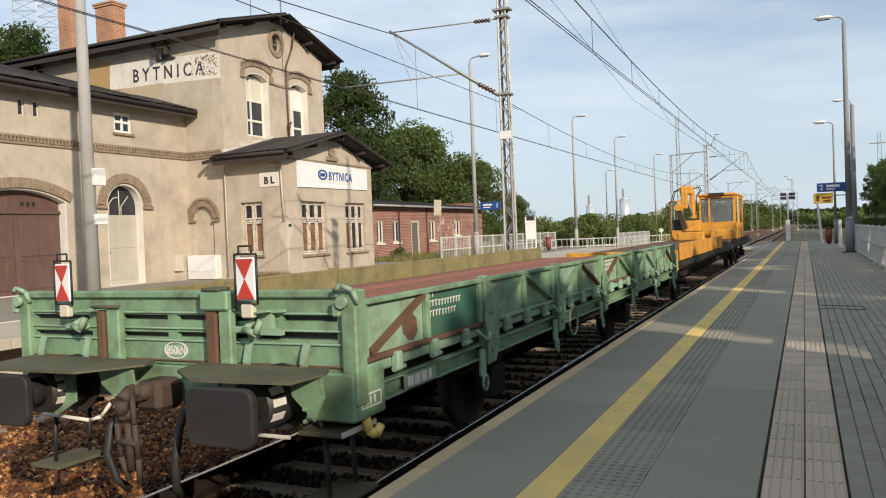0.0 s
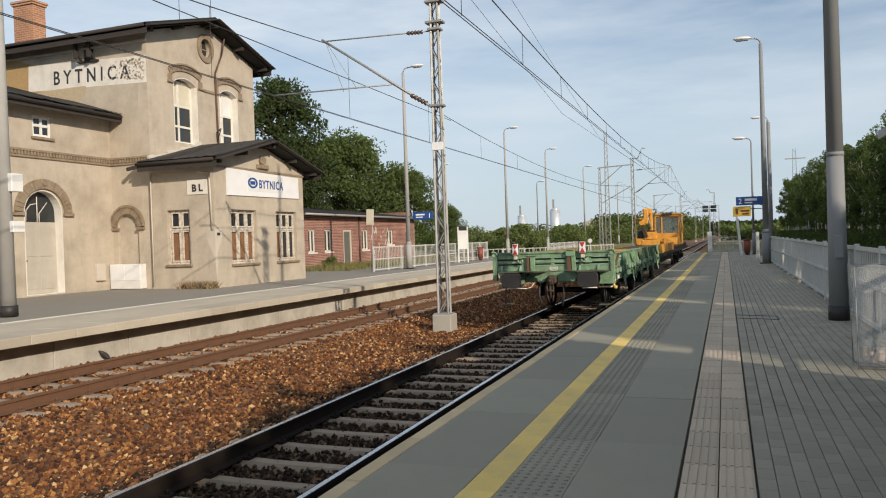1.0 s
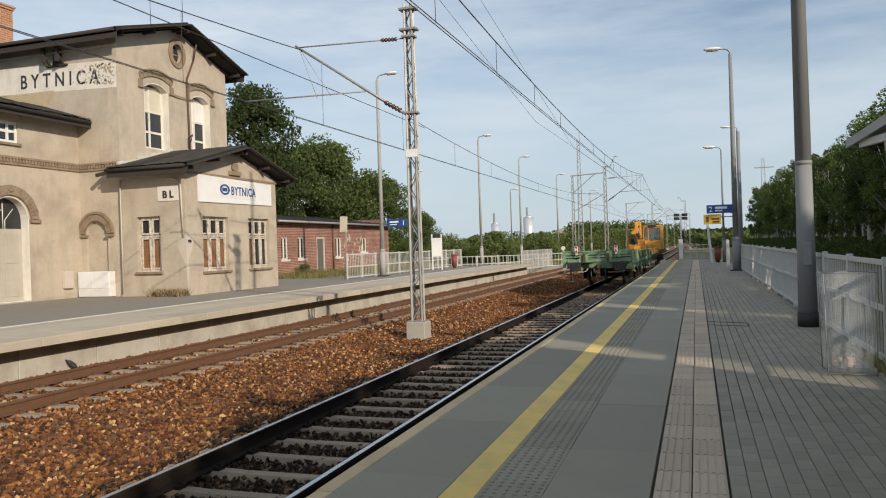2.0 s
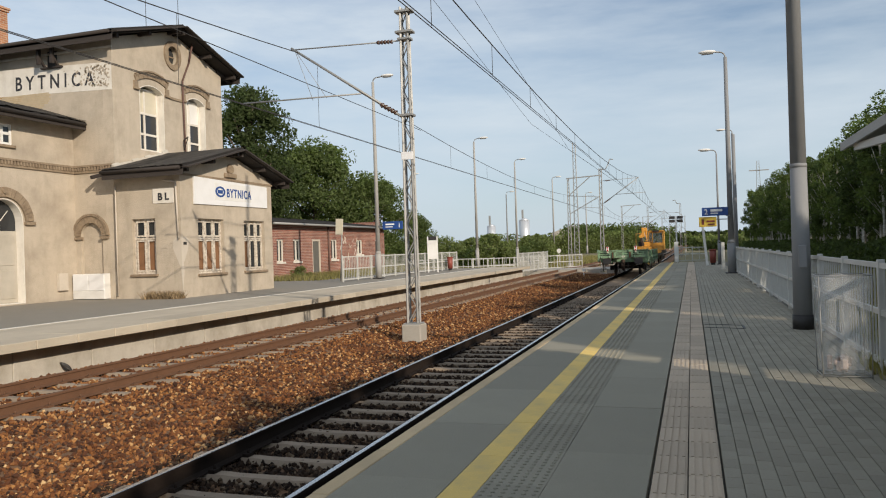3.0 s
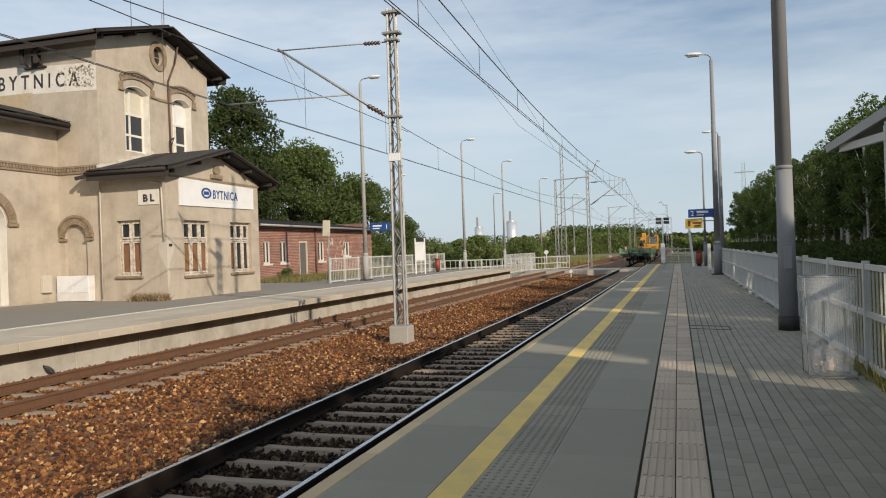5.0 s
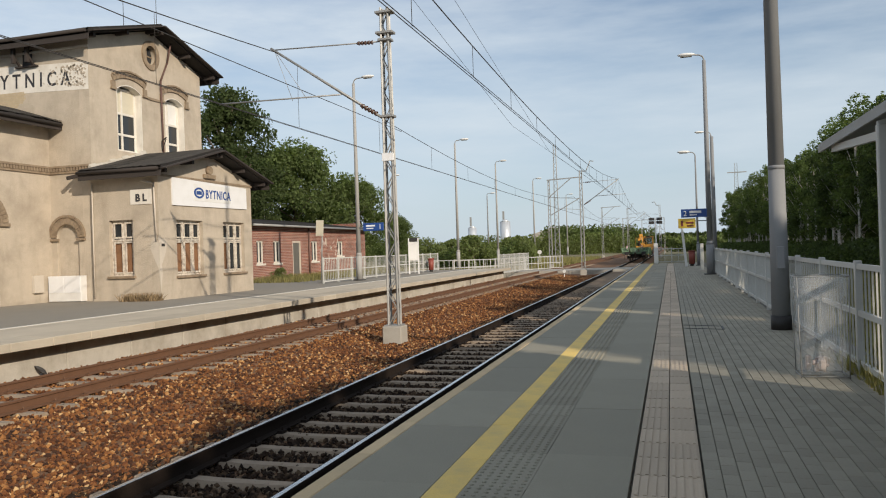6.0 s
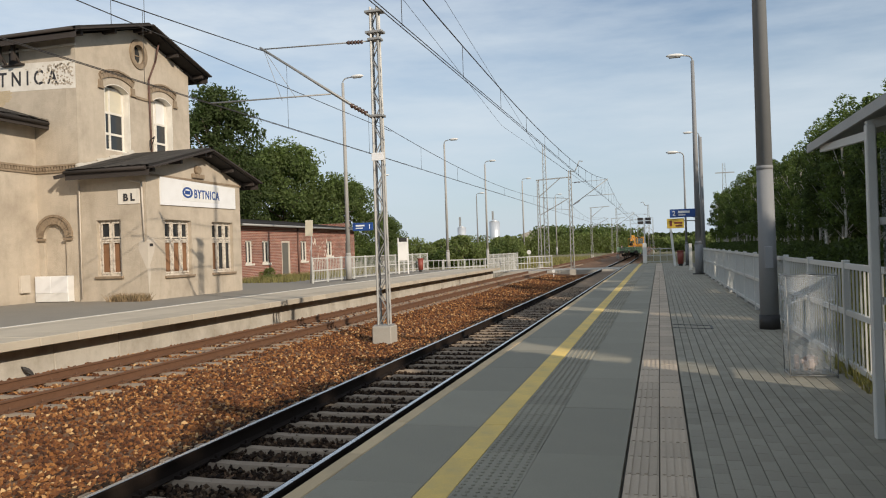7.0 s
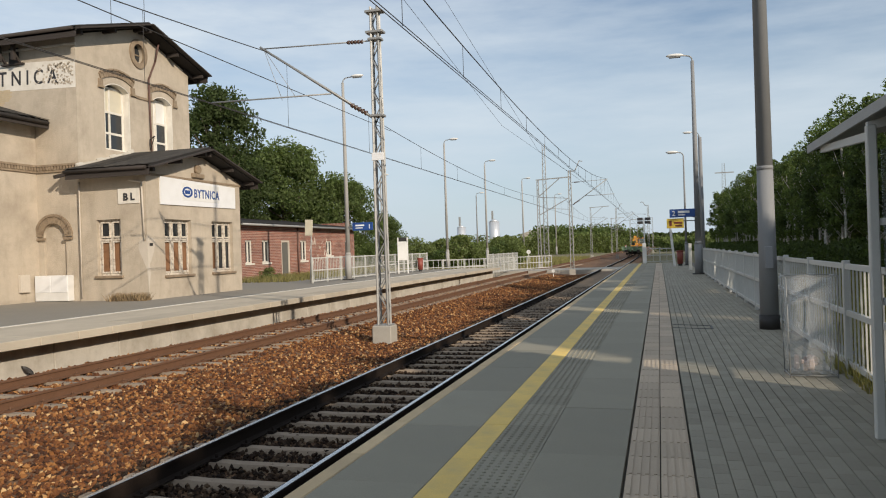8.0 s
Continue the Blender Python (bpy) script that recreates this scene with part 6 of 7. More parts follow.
tower = lattice_mast(pose(-56, 43, 0), -0.9, 34, "tall steel lattice radio tower behind the station", 3.3, 2.6)
tower2 = lattice_mast(pose(17.0, 215, 0), -0.9, 22, "far steel lattice power pylon above the trees", 1.8, 0.6)
bm = bmesh.new()
bar(bm, (-2.2, 0, 19.5), (2.6, 0, 19.5), 0.25)
part("cross_arm", bm, STEEL, tower2)


# ---- flat wagon ----
def wheelset(parent, y, r=0.46):
    ws = new("wheelset")
    ws.parent = parent
    ws.matrix_basis = pose(0, y, r)
    for s in (-1, 1):
        bm = bmesh.new()
        rod(bm, (s * 0.69, 0, 0), (s * 0.72, 0, 0), r + 0.03, r + 0.03, 28)
        rod(bm, (s * 0.72, 0, 0), (s * 0.82, 0, 0), r, r - 0.01, 28)
        part("wheel", bm, TYRE, ws)
    bm = bmesh.new()
    rod(bm, (-1.05, 0, 0), (1.05, 0, 0), 0.08, 0.08, 10)
    part("axle", bm, BLACK, ws)
    return ws


def axle_guard(parent, y, x, r=0.46):
    bm = bmesh.new()
    prism(bm, [(y - 0.5, 0.85), (y + 0.5, 0.85), (y + 0.2, r - 0.15), (y - 0.2, r - 0.15)], "x", x - 0.02, x + 0.02)
    bevel_box(bm, x - 0.1, x + 0.14, y - 0.16, y + 0.16, r - 0.16, r + 0.16, 0.03)
    part("axle_guard", bm, BLACK, parent)
    bm = bmesh.new()
    for k in range(5):
        l = 0.75 - k * 0.11
        box(bm, x - 0.05, x + 0.06, y - l, y + l, r + 0.18 + k * 0.025, r + 0.2 + k * 0.025)
    part("leaf_spring", bm, BLACK, parent)


wagon = thing("flat_wagon", "green low-sided flat wagon with a rusty red plank floor, rolling away", "wagon")
WH, WL, BAY = 1.455, 12.35, 2.05
GRIME = mat("grimy_olive_steel", (0.1, 0.1, 0.058), 0.8, var=0.3, scale=5, bump=0.2, dirt=(0.04, 0.035, 0.03), dirt_amt=0.6, dirt_scale=3)
MOSS = mat("mossy_weathered_board", (0.25, 0.21, 0.095), 0.9, var=0.35, scale=2.5, fine=20, bump=0.2, dirt=(0.085, 0.115, 0.05), dirt_amt=0.75, dirt_scale=2.4, streak=0.5)
DARKRUST = mat("greasy_dark_rust", (0.06, 0.04, 0.028), 0.75, var=0.35, scale=7, fine=30, bump=0.25)
DARKGREEN = mat("dark_green_panel", (0.045, 0.15, 0.1), 0.6, var=0.2, scale=3, bump=0.1, dirt=(0.1, 0.07, 0.04), dirt_amt=0.5, dirt_scale=4)


def wpart(name, parent, material, fill, label=""):
    """One part of the wagon: fill draws into its bmesh."""
    b_ = bmesh.new()
    fill(b_)
    return part(name, b_, material, parent, label)


def sbox(b_, x0, x1, y0, y1, z0, z1, w=0.006):
    bevel_box(b_, min(x0, x1), max(x0, x1), y0, y1, z0, z1, w)


def hexbolt(b_, p, r, d):
    rod(b_, p, tuple(Vector(p) + Vector(d)), r, r * 0.85, 6)


# underframe and floor
for x in (-0.95, -0.3, 0.3, 0.95):
    wpart("long_beam", wagon, BLACK, lambda b_: box(b_, x - 0.06, x + 0.06, 0.1, WL - 0.1, 0.84, 1.06))
for k in range(8):
    y = 0.15 + k * (WL - 0.5) / 7
    wpart("cross_beam", wagon, BLACK, lambda b_: box(b_, -1.3, 1.3, y, y + 0.14, 0.86, 1.04))
for k in range(13):
    x = -1.36 + k * 0.21
    wpart("floor_plank", wagon, PLANK, lambda b_: bevel_box(b_, x, x + 0.2, 0.1, WL - 0.05, 1.22, 1.30 + random.uniform(0, 0.03), 0.008))
wpart("floor_frame", wagon, BLACK, lambda b_: box(b_, -1.36, 1.36, 0.07, WL - 0.05, 1.08, 1.21), "dark floor frame")

for s in (-1, 1):
    xo = s * WH
    # channel sill under the flaps, with flanges
    def sill(b_):
        sbox(b_, xo - s * 0.09, xo - s * 0.075, 0.3, WL - 0.3, 0.86, 0.985, 0.004)
        sbox(b_, xo - s * 0.076, xo - s * 0.02, 0.3, WL - 0.3, 0.97, 0.986, 0.004)
        sbox(b_, xo - s * 0.076, xo - s * 0.02, 0.3, WL - 0.3, 0.858, 0.874, 0.004)
    wpart("side_sill", wagon, GREEN, sill)
    wpart("hinge_ledge", wagon, GREENPALE, lambda b_: sbox(b_, xo - s * 0.13, xo - s * 0.03, 0.12, WL - 0.12, 1.055, 1.125, 0.01))
    for k in range(6):
        y0 = 0.05 + k * BAY
        y1 = y0 + BAY - 0.13
        ym = (y0 + y1) / 2
        flap = new("side_flap")
        flap.parent = wagon
        face = (DARKGREEN if k == 0 else (GREENPALE, GREEN)[k % 2]) if s > 0 else MOSS
        edge = GREEN if s > 0 else MOSS
        half = 0.9 if k == 0 else ym - y0
        wpart("sheet", flap, GREENPALE if s > 0 else MOSS, lambda b_: sbox(b_, xo - s * 0.062, xo - s * 0.048, y0, y0 + half, 1.15, 1.51, 0.002))
        wpart("sheet", flap, face, lambda b_: sbox(b_, xo - s * 0.064, xo - s * 0.046, y0 + half + 0.003, y1, 1.15, 1.51, 0.002))
        wpart("top_rail", flap, edge, lambda b_: sbox(b_, xo - s * 0.066, xo, y0, y1, 1.495, 1.53, 0.006))
        wpart("bottom_rail", flap, RUST if k % 3 == 0 else edge, lambda b_: sbox(b_, xo - s * 0.066, xo - s * 0.005, y0, y1, 1.135, 1.17, 0.006))
        for yy, w in ((y0 + 0.03, 0.03), (y0 + half, 0.026), (y1 - 0.03, 0.03)):
            wpart("stile", flap, edge, lambda b_: sbox(b_, xo - s * 0.046, xo - s * 0.004, yy - w, yy + w, 1.171, 1.494, 0.006))
        braces = ((y0 + 0.09, y0 + half - 0.05),) if k == 0 else ((y0 + 0.09, ym - 0.05), (y1 - 0.09, ym + 0.05))
        for j, (a, b) in enumerate(braces):
            rusty = (k + j) % 3 == 0
            wpart("brace", flap, RUST if rusty else edge, lambda b_: bar(b_, (xo - s * 0.022, a, 1.185), (xo - s * 0.022, b, 1.485), 0.03, 0.048, (1, 0, 0)))
        # drop latches along the lower edge
        for yy in (y0 + 0.4, ym, y1 - 0.4):
            def latch(b_):
                sbox(b_, xo - s * 0.03, xo + s * 0.028, yy - 0.035, yy + 0.035, 1.03, 1.16, 0.01)
                rod(b_, (xo + s * 0.012, yy - 0.07, 1.05), (xo + s * 0.012, yy + 0.07, 1.05), 0.02, 0.02, 8)
            wpart("hinge", wagon, GREENPALE if s > 0 else MOSS, latch)
        # post, shield and lashing ring
        yy = y1 + 0.065
        wpart("side_post", wagon, edge, lambda b_: sbox(b_, xo - s * 0.066, xo + s * 0.012, yy - 0.05, yy + 0.05, 0.8, 1.55, 0.01))
        if s > 0:
            def shield(b_):
                prism(b_, [(yy - 0.06, 0.82), (yy + 0.1, 0.82), (yy + 0.19, 0.95), (yy + 0.19, 1.2), (yy + 0.1, 1.33), (yy - 0.05, 1.33), (yy - 0.09, 1.2)], "x", xo + s * 0.013, xo + s * 0.03)
                for z in (0.92, 1.24):
                    hexbolt(b_, (xo + s * 0.03, yy + 0.02, z), 0.022, (s * 0.02, 0, 0))
            wpart("post_shield", wagon, GREEN, shield)
            def ring_hook(b_):
                sbox(b_, xo - s * 0.03, xo + s * 0.01, yy - 0.16, yy - 0.07, 0.72, 0.95, 0.012)
                path_rod(b_, [(xo + s * 0.01, yy - 0.11 + 0.05 * math.cos(a), 0.67 + 0.065 * math.sin(a)) for a in [j * math.tau / 8 for j in range(9)]], 0.014, 6)
            wpart("lashing_ring", wagon, GREENPALE, ring_hook)
            wpart("latch_handle", wagon, GREENPALE, lambda b_: path_rod(b_, [(xo + 0.02, yy - 0.28, 1.12), (xo + 0.05, yy - 0.22, 1.06), (xo + 0.05, yy - 0.1, 1.02), (xo + 0.035, yy - 0.05, 1.08)], 0.016, 6))
# bars standing for painted numbers
for y0, y1, z, h in ((0.99, 1.1, 1.475, 0.04), (0.99, 1.17, 1.41, 0.045), (1.2, 1.6, 1.405, 0.045), (0.99, 1.22, 1.335, 0.045), (1.26, 1.52, 1.33, 0.045), (2.3, 2.5, 1.44, 0.03),
                     (3.05, 3.3, 1.43, 0.04), (2.55, 2.7, 1.32, 0.03), (5.1, 5.3, 1.43, 0.05), (5.1, 5.35, 1.35, 0.03), (5.1, 5.3, 1.29, 0.03), (6.35, 7.0, 1.46, 0.03), (6.35, 6.95, 1.4, 0.03),
                     (6.35, 7.05, 1.34, 0.03), (6.35, 6.8, 1.28, 0.03)):
    def marks(b_):
        y = y0
        while y < y1:
            box(b_, WH - 0.0455, WH - 0.0425, y, y + 0.012, z - h / 2, z + h / 2)
            box(b_, WH - 0.0455, WH - 0.0425, y + 0.013, y + 0.034, z + h / 2 - 0.009, z + h / 2)
            y += 0.052
    wpart("marking_bar", wagon, WHITEWASH, marks)
def stain(b_):
    q_ = random.Random(4)
    pts = [(0.62 + 0.25 * (0.5 + 0.5 * math.cos(a)) * q_.uniform(0.8, 1.05), 1.29 + 0.1 * math.sin(a) * q_.uniform(0.8, 1.1)) for a in [j * math.tau / 14 for j in range(14)]]
    prism(b_, pts, "x", WH - 0.0475, WH - 0.0445)
wpart("rust_patch", wagon, RUST, stain, "patch of bare rust")

# rear end: slotted board between posts
SLOTS = [rect(-1.45, -0.82, 1.395, 1.43), rect(-0.5, -0.06, 1.4, 1.435), rect(0.02, 0.3, 1.4, 1.435), rect(0.5, 0.7, 1.4, 1.43), rect(0.9, 1.31, 1.405, 1.44),
         rect(-1.45, -0.79, 1.275, 1.312), rect(-0.5, -0.06, 1.28, 1.315), rect(0.02, 0.3, 1.285, 1.32), rect(0.5, 0.62, 1.285, 1.32), rect(0.72, 1.31, 1.29, 1.335)]
end_bm = panel([(-WH - 0.04, 1.1), (WH - 0.02, 1.1), (WH - 0.02, 1.575), (-WH - 0.04, 1.575)], SLOTS, 0.045, -0.02)
part("end_board", end_bm, GREEN, wagon)
# added black sheet: the slots' shaded depth is put in as colour
wpart("end_backing", wagon, BLACK, lambda b_: box(b_, -WH + 0.05, WH - 0.07, 0.03, 0.06, 1.2, 1.5))
wpart("end_top_rail", wagon, GREEN, lambda b_: bevel_box(b_, -WH - 0.04, WH - 0.05, -0.05, 0.03, 1.55, 1.6, 0.01))
for z in (1.452, 1.345, 1.262):
    wpart("board_rib", wagon, GREENPALE, lambda b_: bevel_box(b_, -WH, WH - 0.06, -0.036, -0.021, z - 0.007, z + 0.007, 0.004))
wpart("fold_line", wagon, RUST, lambda b_: bevel_box(b_, -WH, WH - 0.04, -0.034, -0.021, 1.118, 1.132, 0.004), "rusty folded seam")
for x in (-WH - 0.01, WH - 0.04):
    wpart("corner_post", wagon, GREEN, lambda b_: bevel_box(b_, x - 0.055, x + 0.055, -0.065, 0.06, 0.9, 1.6, 0.012))
    def catch(b_):
        rod(b_, (x - 0.02, -0.11, 1.53), (x - 0.02, -0.06, 1.53), 0.04, 0.034, 8)
        path_rod(b_, [(x - 0.07, -0.09, 1.6), (x - 0.02, -0.1, 1.63), (x + 0.05, -0.08, 1.6), (x + 0.07, -0.06, 1.52)], 0.017, 6)
        sbox(b_, x - 0.1, x - 0.045, -0.09, -0.05, 1.44, 1.52, 0.01)
    wpart("corner_latch", wagon, GREENPALE, catch)
for x, w, z1, mt in ((-0.62, 0.035, 1.47, RUST), (-0.5, 0.06, 1.49, GREEN), (0.385, 0.045, 1.5, RUST), (0.5, 0.05, 1.5, GREEN)):
    def stanchion(b_):
        bevel_box(b_, x - w, x + w, -0.1, -0.037, 1.02, z1, 0.01)
    wpart("stanchion", wagon, mt, stanchion)
wpart("stanchion_collar", wagon, GREEN, lambda b_: bevel_box(b_, 0.32, 0.55, -0.125, -0.02, 1.475, 1.6, 0.012))
wpart("collar_top", wagon, GRIME, lambda b_: bevel_box(b_, 0.34, 0.49, -0.13, -0.015, 1.6, 1.625, 0.006))
wpart("stanchion_cap", wagon, GRIME, lambda b_: path_rod(b_, [(-0.68, -0.11, 1.49), (-0.42, -0.11, 1.5)], 0.014, 6))
wpart("angle_bracket", wagon, GREENPALE, lambda b_: prism(b_, [(0.77, 1.32), (0.93, 1.32), (0.93, 1.35), (0.86, 1.37), (0.86, 1.46), (0.95, 1.465), (0.95, 1.48), (0.75, 1.48)], "y", -0.08, -0.037))
# curved hinge straps with pins
for x in (-1.27, -0.8, 0.66, 1.1):
    def strap(b_):
        for a, b in (((x, -0.045, 1.27), (x - 0.012, -0.055, 1.22)), ((x - 0.012, -0.055, 1.22), (x - 0.012, -0.075, 1.14)), ((x - 0.012, -0.075, 1.14), (x + 0.006, -0.08, 1.06))):
            bar(b_, a, b, 0.05, 0.014, (0, 1, 0))
    wpart("hinge_strap", wagon, GREENPALE, strap)
for x in (-1.22, -1.12, -1.02, -0.92, -0.72, 0.72, 0.82, 0.92, 1.02, 1.18):
    def pin(b_):
        rod(b_, (x - 0.035, -0.085, 1.085), (x + 0.035, -0.085, 1.085), 0.022, 0.022, 8)
        hexbolt(b_, (x, -0.085, 1.085), 0.02, (0, -0.03, 0))
    wpart("hinge_pin", wagon, GREENPALE, pin)
wpart("headstock", wagon, GREEN, lambda b_: bevel_box(b_, -1.35, 1.06, -0.06, 0.08, 0.86, 1.095, 0.01))
wpart("corner_box", wagon, GREEN, lambda b_: bevel_box(b_, 1.07, WH - 0.01, -0.075, 0.3, 0.8, 1.1, 0.015))
def mark_frame(b_):
    for y0, y1, z0, z1 in ((0.0, 0.24, 0.945, 0.955), (0.0, 0.24, 0.865, 0.875), (0.0, 0.01, 0.875, 0.945), (0.23, 0.24, 0.875, 0.945), (0.06, 0.075, 0.885, 0.935), (0.1, 0.115, 0.885, 0.935), (0.15, 0.165, 0.885, 0.935), (0.03, 0.05, 0.975, 1.03)):
        box(b_, WH - 0.0105, WH - 0.006, y0, y1, z0, z1)
wpart("marking_plate", wagon, WHITEWASH, mark_frame, "white painted frame with bars")
for y0, y1 in ((0.62, 0.7), (0.72, 0.8), (0.83, 0.9), (0.93, 0.98)):
    wpart("marking_bar", wagon, WHITEWASH, lambda b_: box(b_, WH - 0.0195, WH - 0.016, y0, y1, 0.885, 0.955))
wpart("marking_plate_back", wagon, GREENPALE, lambda b_: box(b_, WH - 0.03, WH - 0.02, 0.58, 1.06, 0.862, 0.985), "grey-green plate on the sill")
for x in (-0.83, 0.72):
    def lamp_iron(b_):
        path_rod(b_, [(x - 0.03, -0.04, 1.4), (x - 0.03, -0.13, 1.36), (x + 0.07, -0.15, 1.34), (x + 0.1, -0.13, 1.42)], 0.022, 8)
        sbox(b_, x - 0.2, x + 0.02, -0.06, -0.02, 1.325, 1.37, 0.008)
        bar(b_, (x, -0.12, 1.46), (x + 0.17, -0.13, 1.48), 0.05, 0.012)
    wpart("lamp_bracket", wagon, GREENPALE, lamp_iron)
# oval load mark
ellipse = [[(0.005 + r * 1.85 * math.cos(k * math.tau / 28), 1.195 + r * 1.05 * math.sin(k * math.tau / 28)) for k in range(28)] for r in (0.057, 0.05)]
part("oval_mark", panel(ellipse[0], [ellipse[1]], 0.0045, -0.025), WHITEWASH, wagon, "white painted oval mark")
mk_ob = new("load_letters", fit_width(text_mesh("850kN", 0.058, WHITEWASH, depth=0.001, bold=0.002), 0.165))
mk_ob.parent, mk_ob.matrix_basis = wagon, pose(0.005, -0.0225, 1.166, 90)
# buffers and tread plates
for s in (-1, 1):
    buf = new("buffer")
    buf.parent = wagon
    bx = s * 0.9 + (0.02 if s > 0 else 0)
    def head(b_):
        box(b_, bx - 0.24, bx + 0.24, -0.66, -0.615, 0.77, 1.105)
        bmesh.ops.bevel(b_, geom=[e for e in b_.edges if abs(e.verts[0].co.y - e.verts[1].co.y) > 0.01], offset=0.07, segments=4, affect="EDGES", profile=0.5)
        bmesh.ops.bevel(b_, geom=[e for e in b_.edges if e.verts[0].co.y < -0.65 and e.verts[1].co.y < -0.65], offset=0.012, segments=2, affect="EDGES", profile=0.5)
    wpart("buffer_head", buf, BLACK, head)
    def tube(b_):
        rod(b_, (bx, -0.615, 0.94), (bx, -0.36, 0.94), 0.1, 0.1, 16)
        rod(b_, (bx, -0.4, 0.94), (bx, -0.06, 0.94), 0.15, 0.165, 16)
        rod(b_, (bx, -0.09, 0.94), (bx, -0.06, 0.94), 0.21, 0.21, 16)
    wpart("buffer_tube", buf, BLACK, tube)
    def white_mark(b_):
        for a in (-0.5, 0.1, 0.55):
            c_, d_ = math.cos(a), math.sin(a)
            bar(b_, (bx + 0.153 * c_, -0.36, 0.95 + 0.153 * d_), (bx + 0.158 * c_, -0.25, 0.95 + 0.158 * d_), 0.05, 0.006, (c_, 0, d_))
    wpart("white_mark", buf, WHITEWASH, white_mark)
    step = new("buffer_step")
    step.parent = wagon
    outline = [(-1.3, -0.2), (-1.22, -0.64), (-0.28, -0.6), (-0.04, -0.26), (-0.1, -0.11), (-1.3, -0.11)] if s < 0 else [(0.3, -0.2), (0.36, -0.38), (0.68, -0.62), (1.34, -0.56), (1.38, -0.26), (1.3, -0.11), (0.3, -0.11)]
    wpart("tread_plate", step, GRIME, lambda b_: prism(b_, outline, "z", 1.122, 1.137), "grimy olive tread plate")
    for xa, xb in (((-1.02, -0.66), (-0.42, -0.12)) if s < 0 else ((0.32, 0.6), (1.14, 1.36))):
        xm = (xa + xb) / 2
        wide = xb - xa > 0.33
        shape = [(xa, 1.12), (xb, 1.06), (xb, 0.86), (xm, 0.76), (xa + 0.04, 0.82), (xa - 0.06, 0.96)] if wide else [(xa, 1.12), (xb, 1.12), (xb + 0.02, 1.0), (xm + 0.06, 0.86), (xa + 0.02, 1.0)]
        def gusset(b_):
            prism(b_, shape, "y", -0.3, -0.28)
            for z in (0.93, 0.86):
                hexbolt(b_, (xm, -0.3, z), 0.014, (0, -0.015, 0))
        wpart("gusset", step, GREEN, gusset)
# draw gear
dg = new("draw_gear")
dg.parent = wagon
def guide(b_):
    bevel_box(b_, -0.11, 0.11, -0.3, -0.06, 0.83, 1.03, 0.035)
    rod(b_, (0.0, -0.2, 0.97), (0.0, -0.38, 0.97), 0.07, 0.05, 10)
wpart("guide", dg, DARKRUST, guide)
wpart("hook", dg, DARKRUST, lambda b_: path_rod(b_, [(0, -0.3, 0.96), (0, -0.42, 1.0), (0, -0.5, 0.95), (0, -0.49, 0.87), (0, -0.41, 0.84)], 0.042, 10))
def coupling(b_):
    for dx in (-0.075, 0.075):
        path_rod(b_, [(dx * 0.4, -0.44, 0.97), (dx, -0.47, 0.8), (dx, -0.45, 0.58), (dx * 0.6, -0.42, 0.42)], 0.019, 8)
    rod(b_, (-0.09, -0.45, 0.68), (0.09, -0.45, 0.68), 0.03, 0.03, 8)
    rod(b_, (0, -0.45, 0.8), (0, -0.44, 0.5), 0.026, 0.026, 8)
wpart("screw_coupling", dg, DARKRUST, coupling)
for x, d in ((0.27, 0.03), (-0.25, -0.04)):
    def hose(b_):
        pts = [Vector((x, -0.1, 0.84)), Vector((x, -0.24, 0.84)), Vector((x + d, -0.33, 0.74)), Vector((x + d, -0.37, 0.56)), Vector((x, -0.34, 0.38)), Vector((x - d, -0.27, 0.3))]
        bent_tube(b_, pts, 0.027)
    wpart("brake_hose", dg, BLACK, hose)
for pts in ([(-1.12, -0.2, 0.73), (-0.62, -0.22, 0.72), (-0.52, -0.21, 0.75), (-0.46, -0.18, 0.84)], [(0.72, -0.2, 0.72), (1.07, -0.22, 0.73)]):
    wpart("uncoupling_lever", wagon, WHITEWASH, lambda b_: path_rod(b_, pts, 0.013, 8), "thin white lever")
# shunter's steps
for s in (-1, 1):
    st = new("shunter_step")
    st.parent = wagon
    for y in (-0.04, 0.26):
        wpart("hanger", st, BLACK, lambda b_: path_rod(b_, [(s * 1.14, y, 0.86), (s * 1.2, y, 0.7), (s * 1.22, y, 0.3)], 0.016, 6))
    for z, x in ((0.3, 1.22), (0.72, 1.22)):
        wpart("tread", st, GRIME, lambda b_: bevel_box(b_, s * x - 0.15, s * x + 0.15, -0.14, 0.3, z, z + 0.03, 0.006))
    wpart("tread_edge", st, WHITEWASH, lambda b_: box(b_, s * 1.375 - 0.004, s * 1.375 + 0.004, -0.12, 0.28, 0.718, 0.753), "pale painted edge")
    wpart("rope_hook", st, YELLOW, lambda b_: path_rod(b_, [(s * 1.41, 0.1, 0.8), (s * 1.43, 0.1, 0.72), (s * 1.46, 0.13, 0.69), (s * 1.46, 0.19, 0.73)], 0.03, 8), "ochre painted hook")
# brake rigging and wheels
wheelsets = []
for y in (3.1, 9.2):
    wheelsets.append((wheelset(wagon, y), y, 0.46))
    for s in (-1, 1):
        axle_guard(wagon, y, s * 1.0)
        for d in (-0.52, 0.52):
            bm = bmesh.new()
            bevel_box(bm, s * 0.76 - 0.05, s * 0.76 + 0.05, y + d - 0.05, y + d + 0.05, 0.3, 0.66, 0.02)
            part("brake_shoe", bm, BLACK, wagon)
bm = bmesh.new()
rod(bm, (0.35, 4.6, 0.72), (0.35, 5.6, 0.72), 0.2, 0.2, 14)
part("air_tank", bm, BLACK, wagon)
bm = bmesh.new()
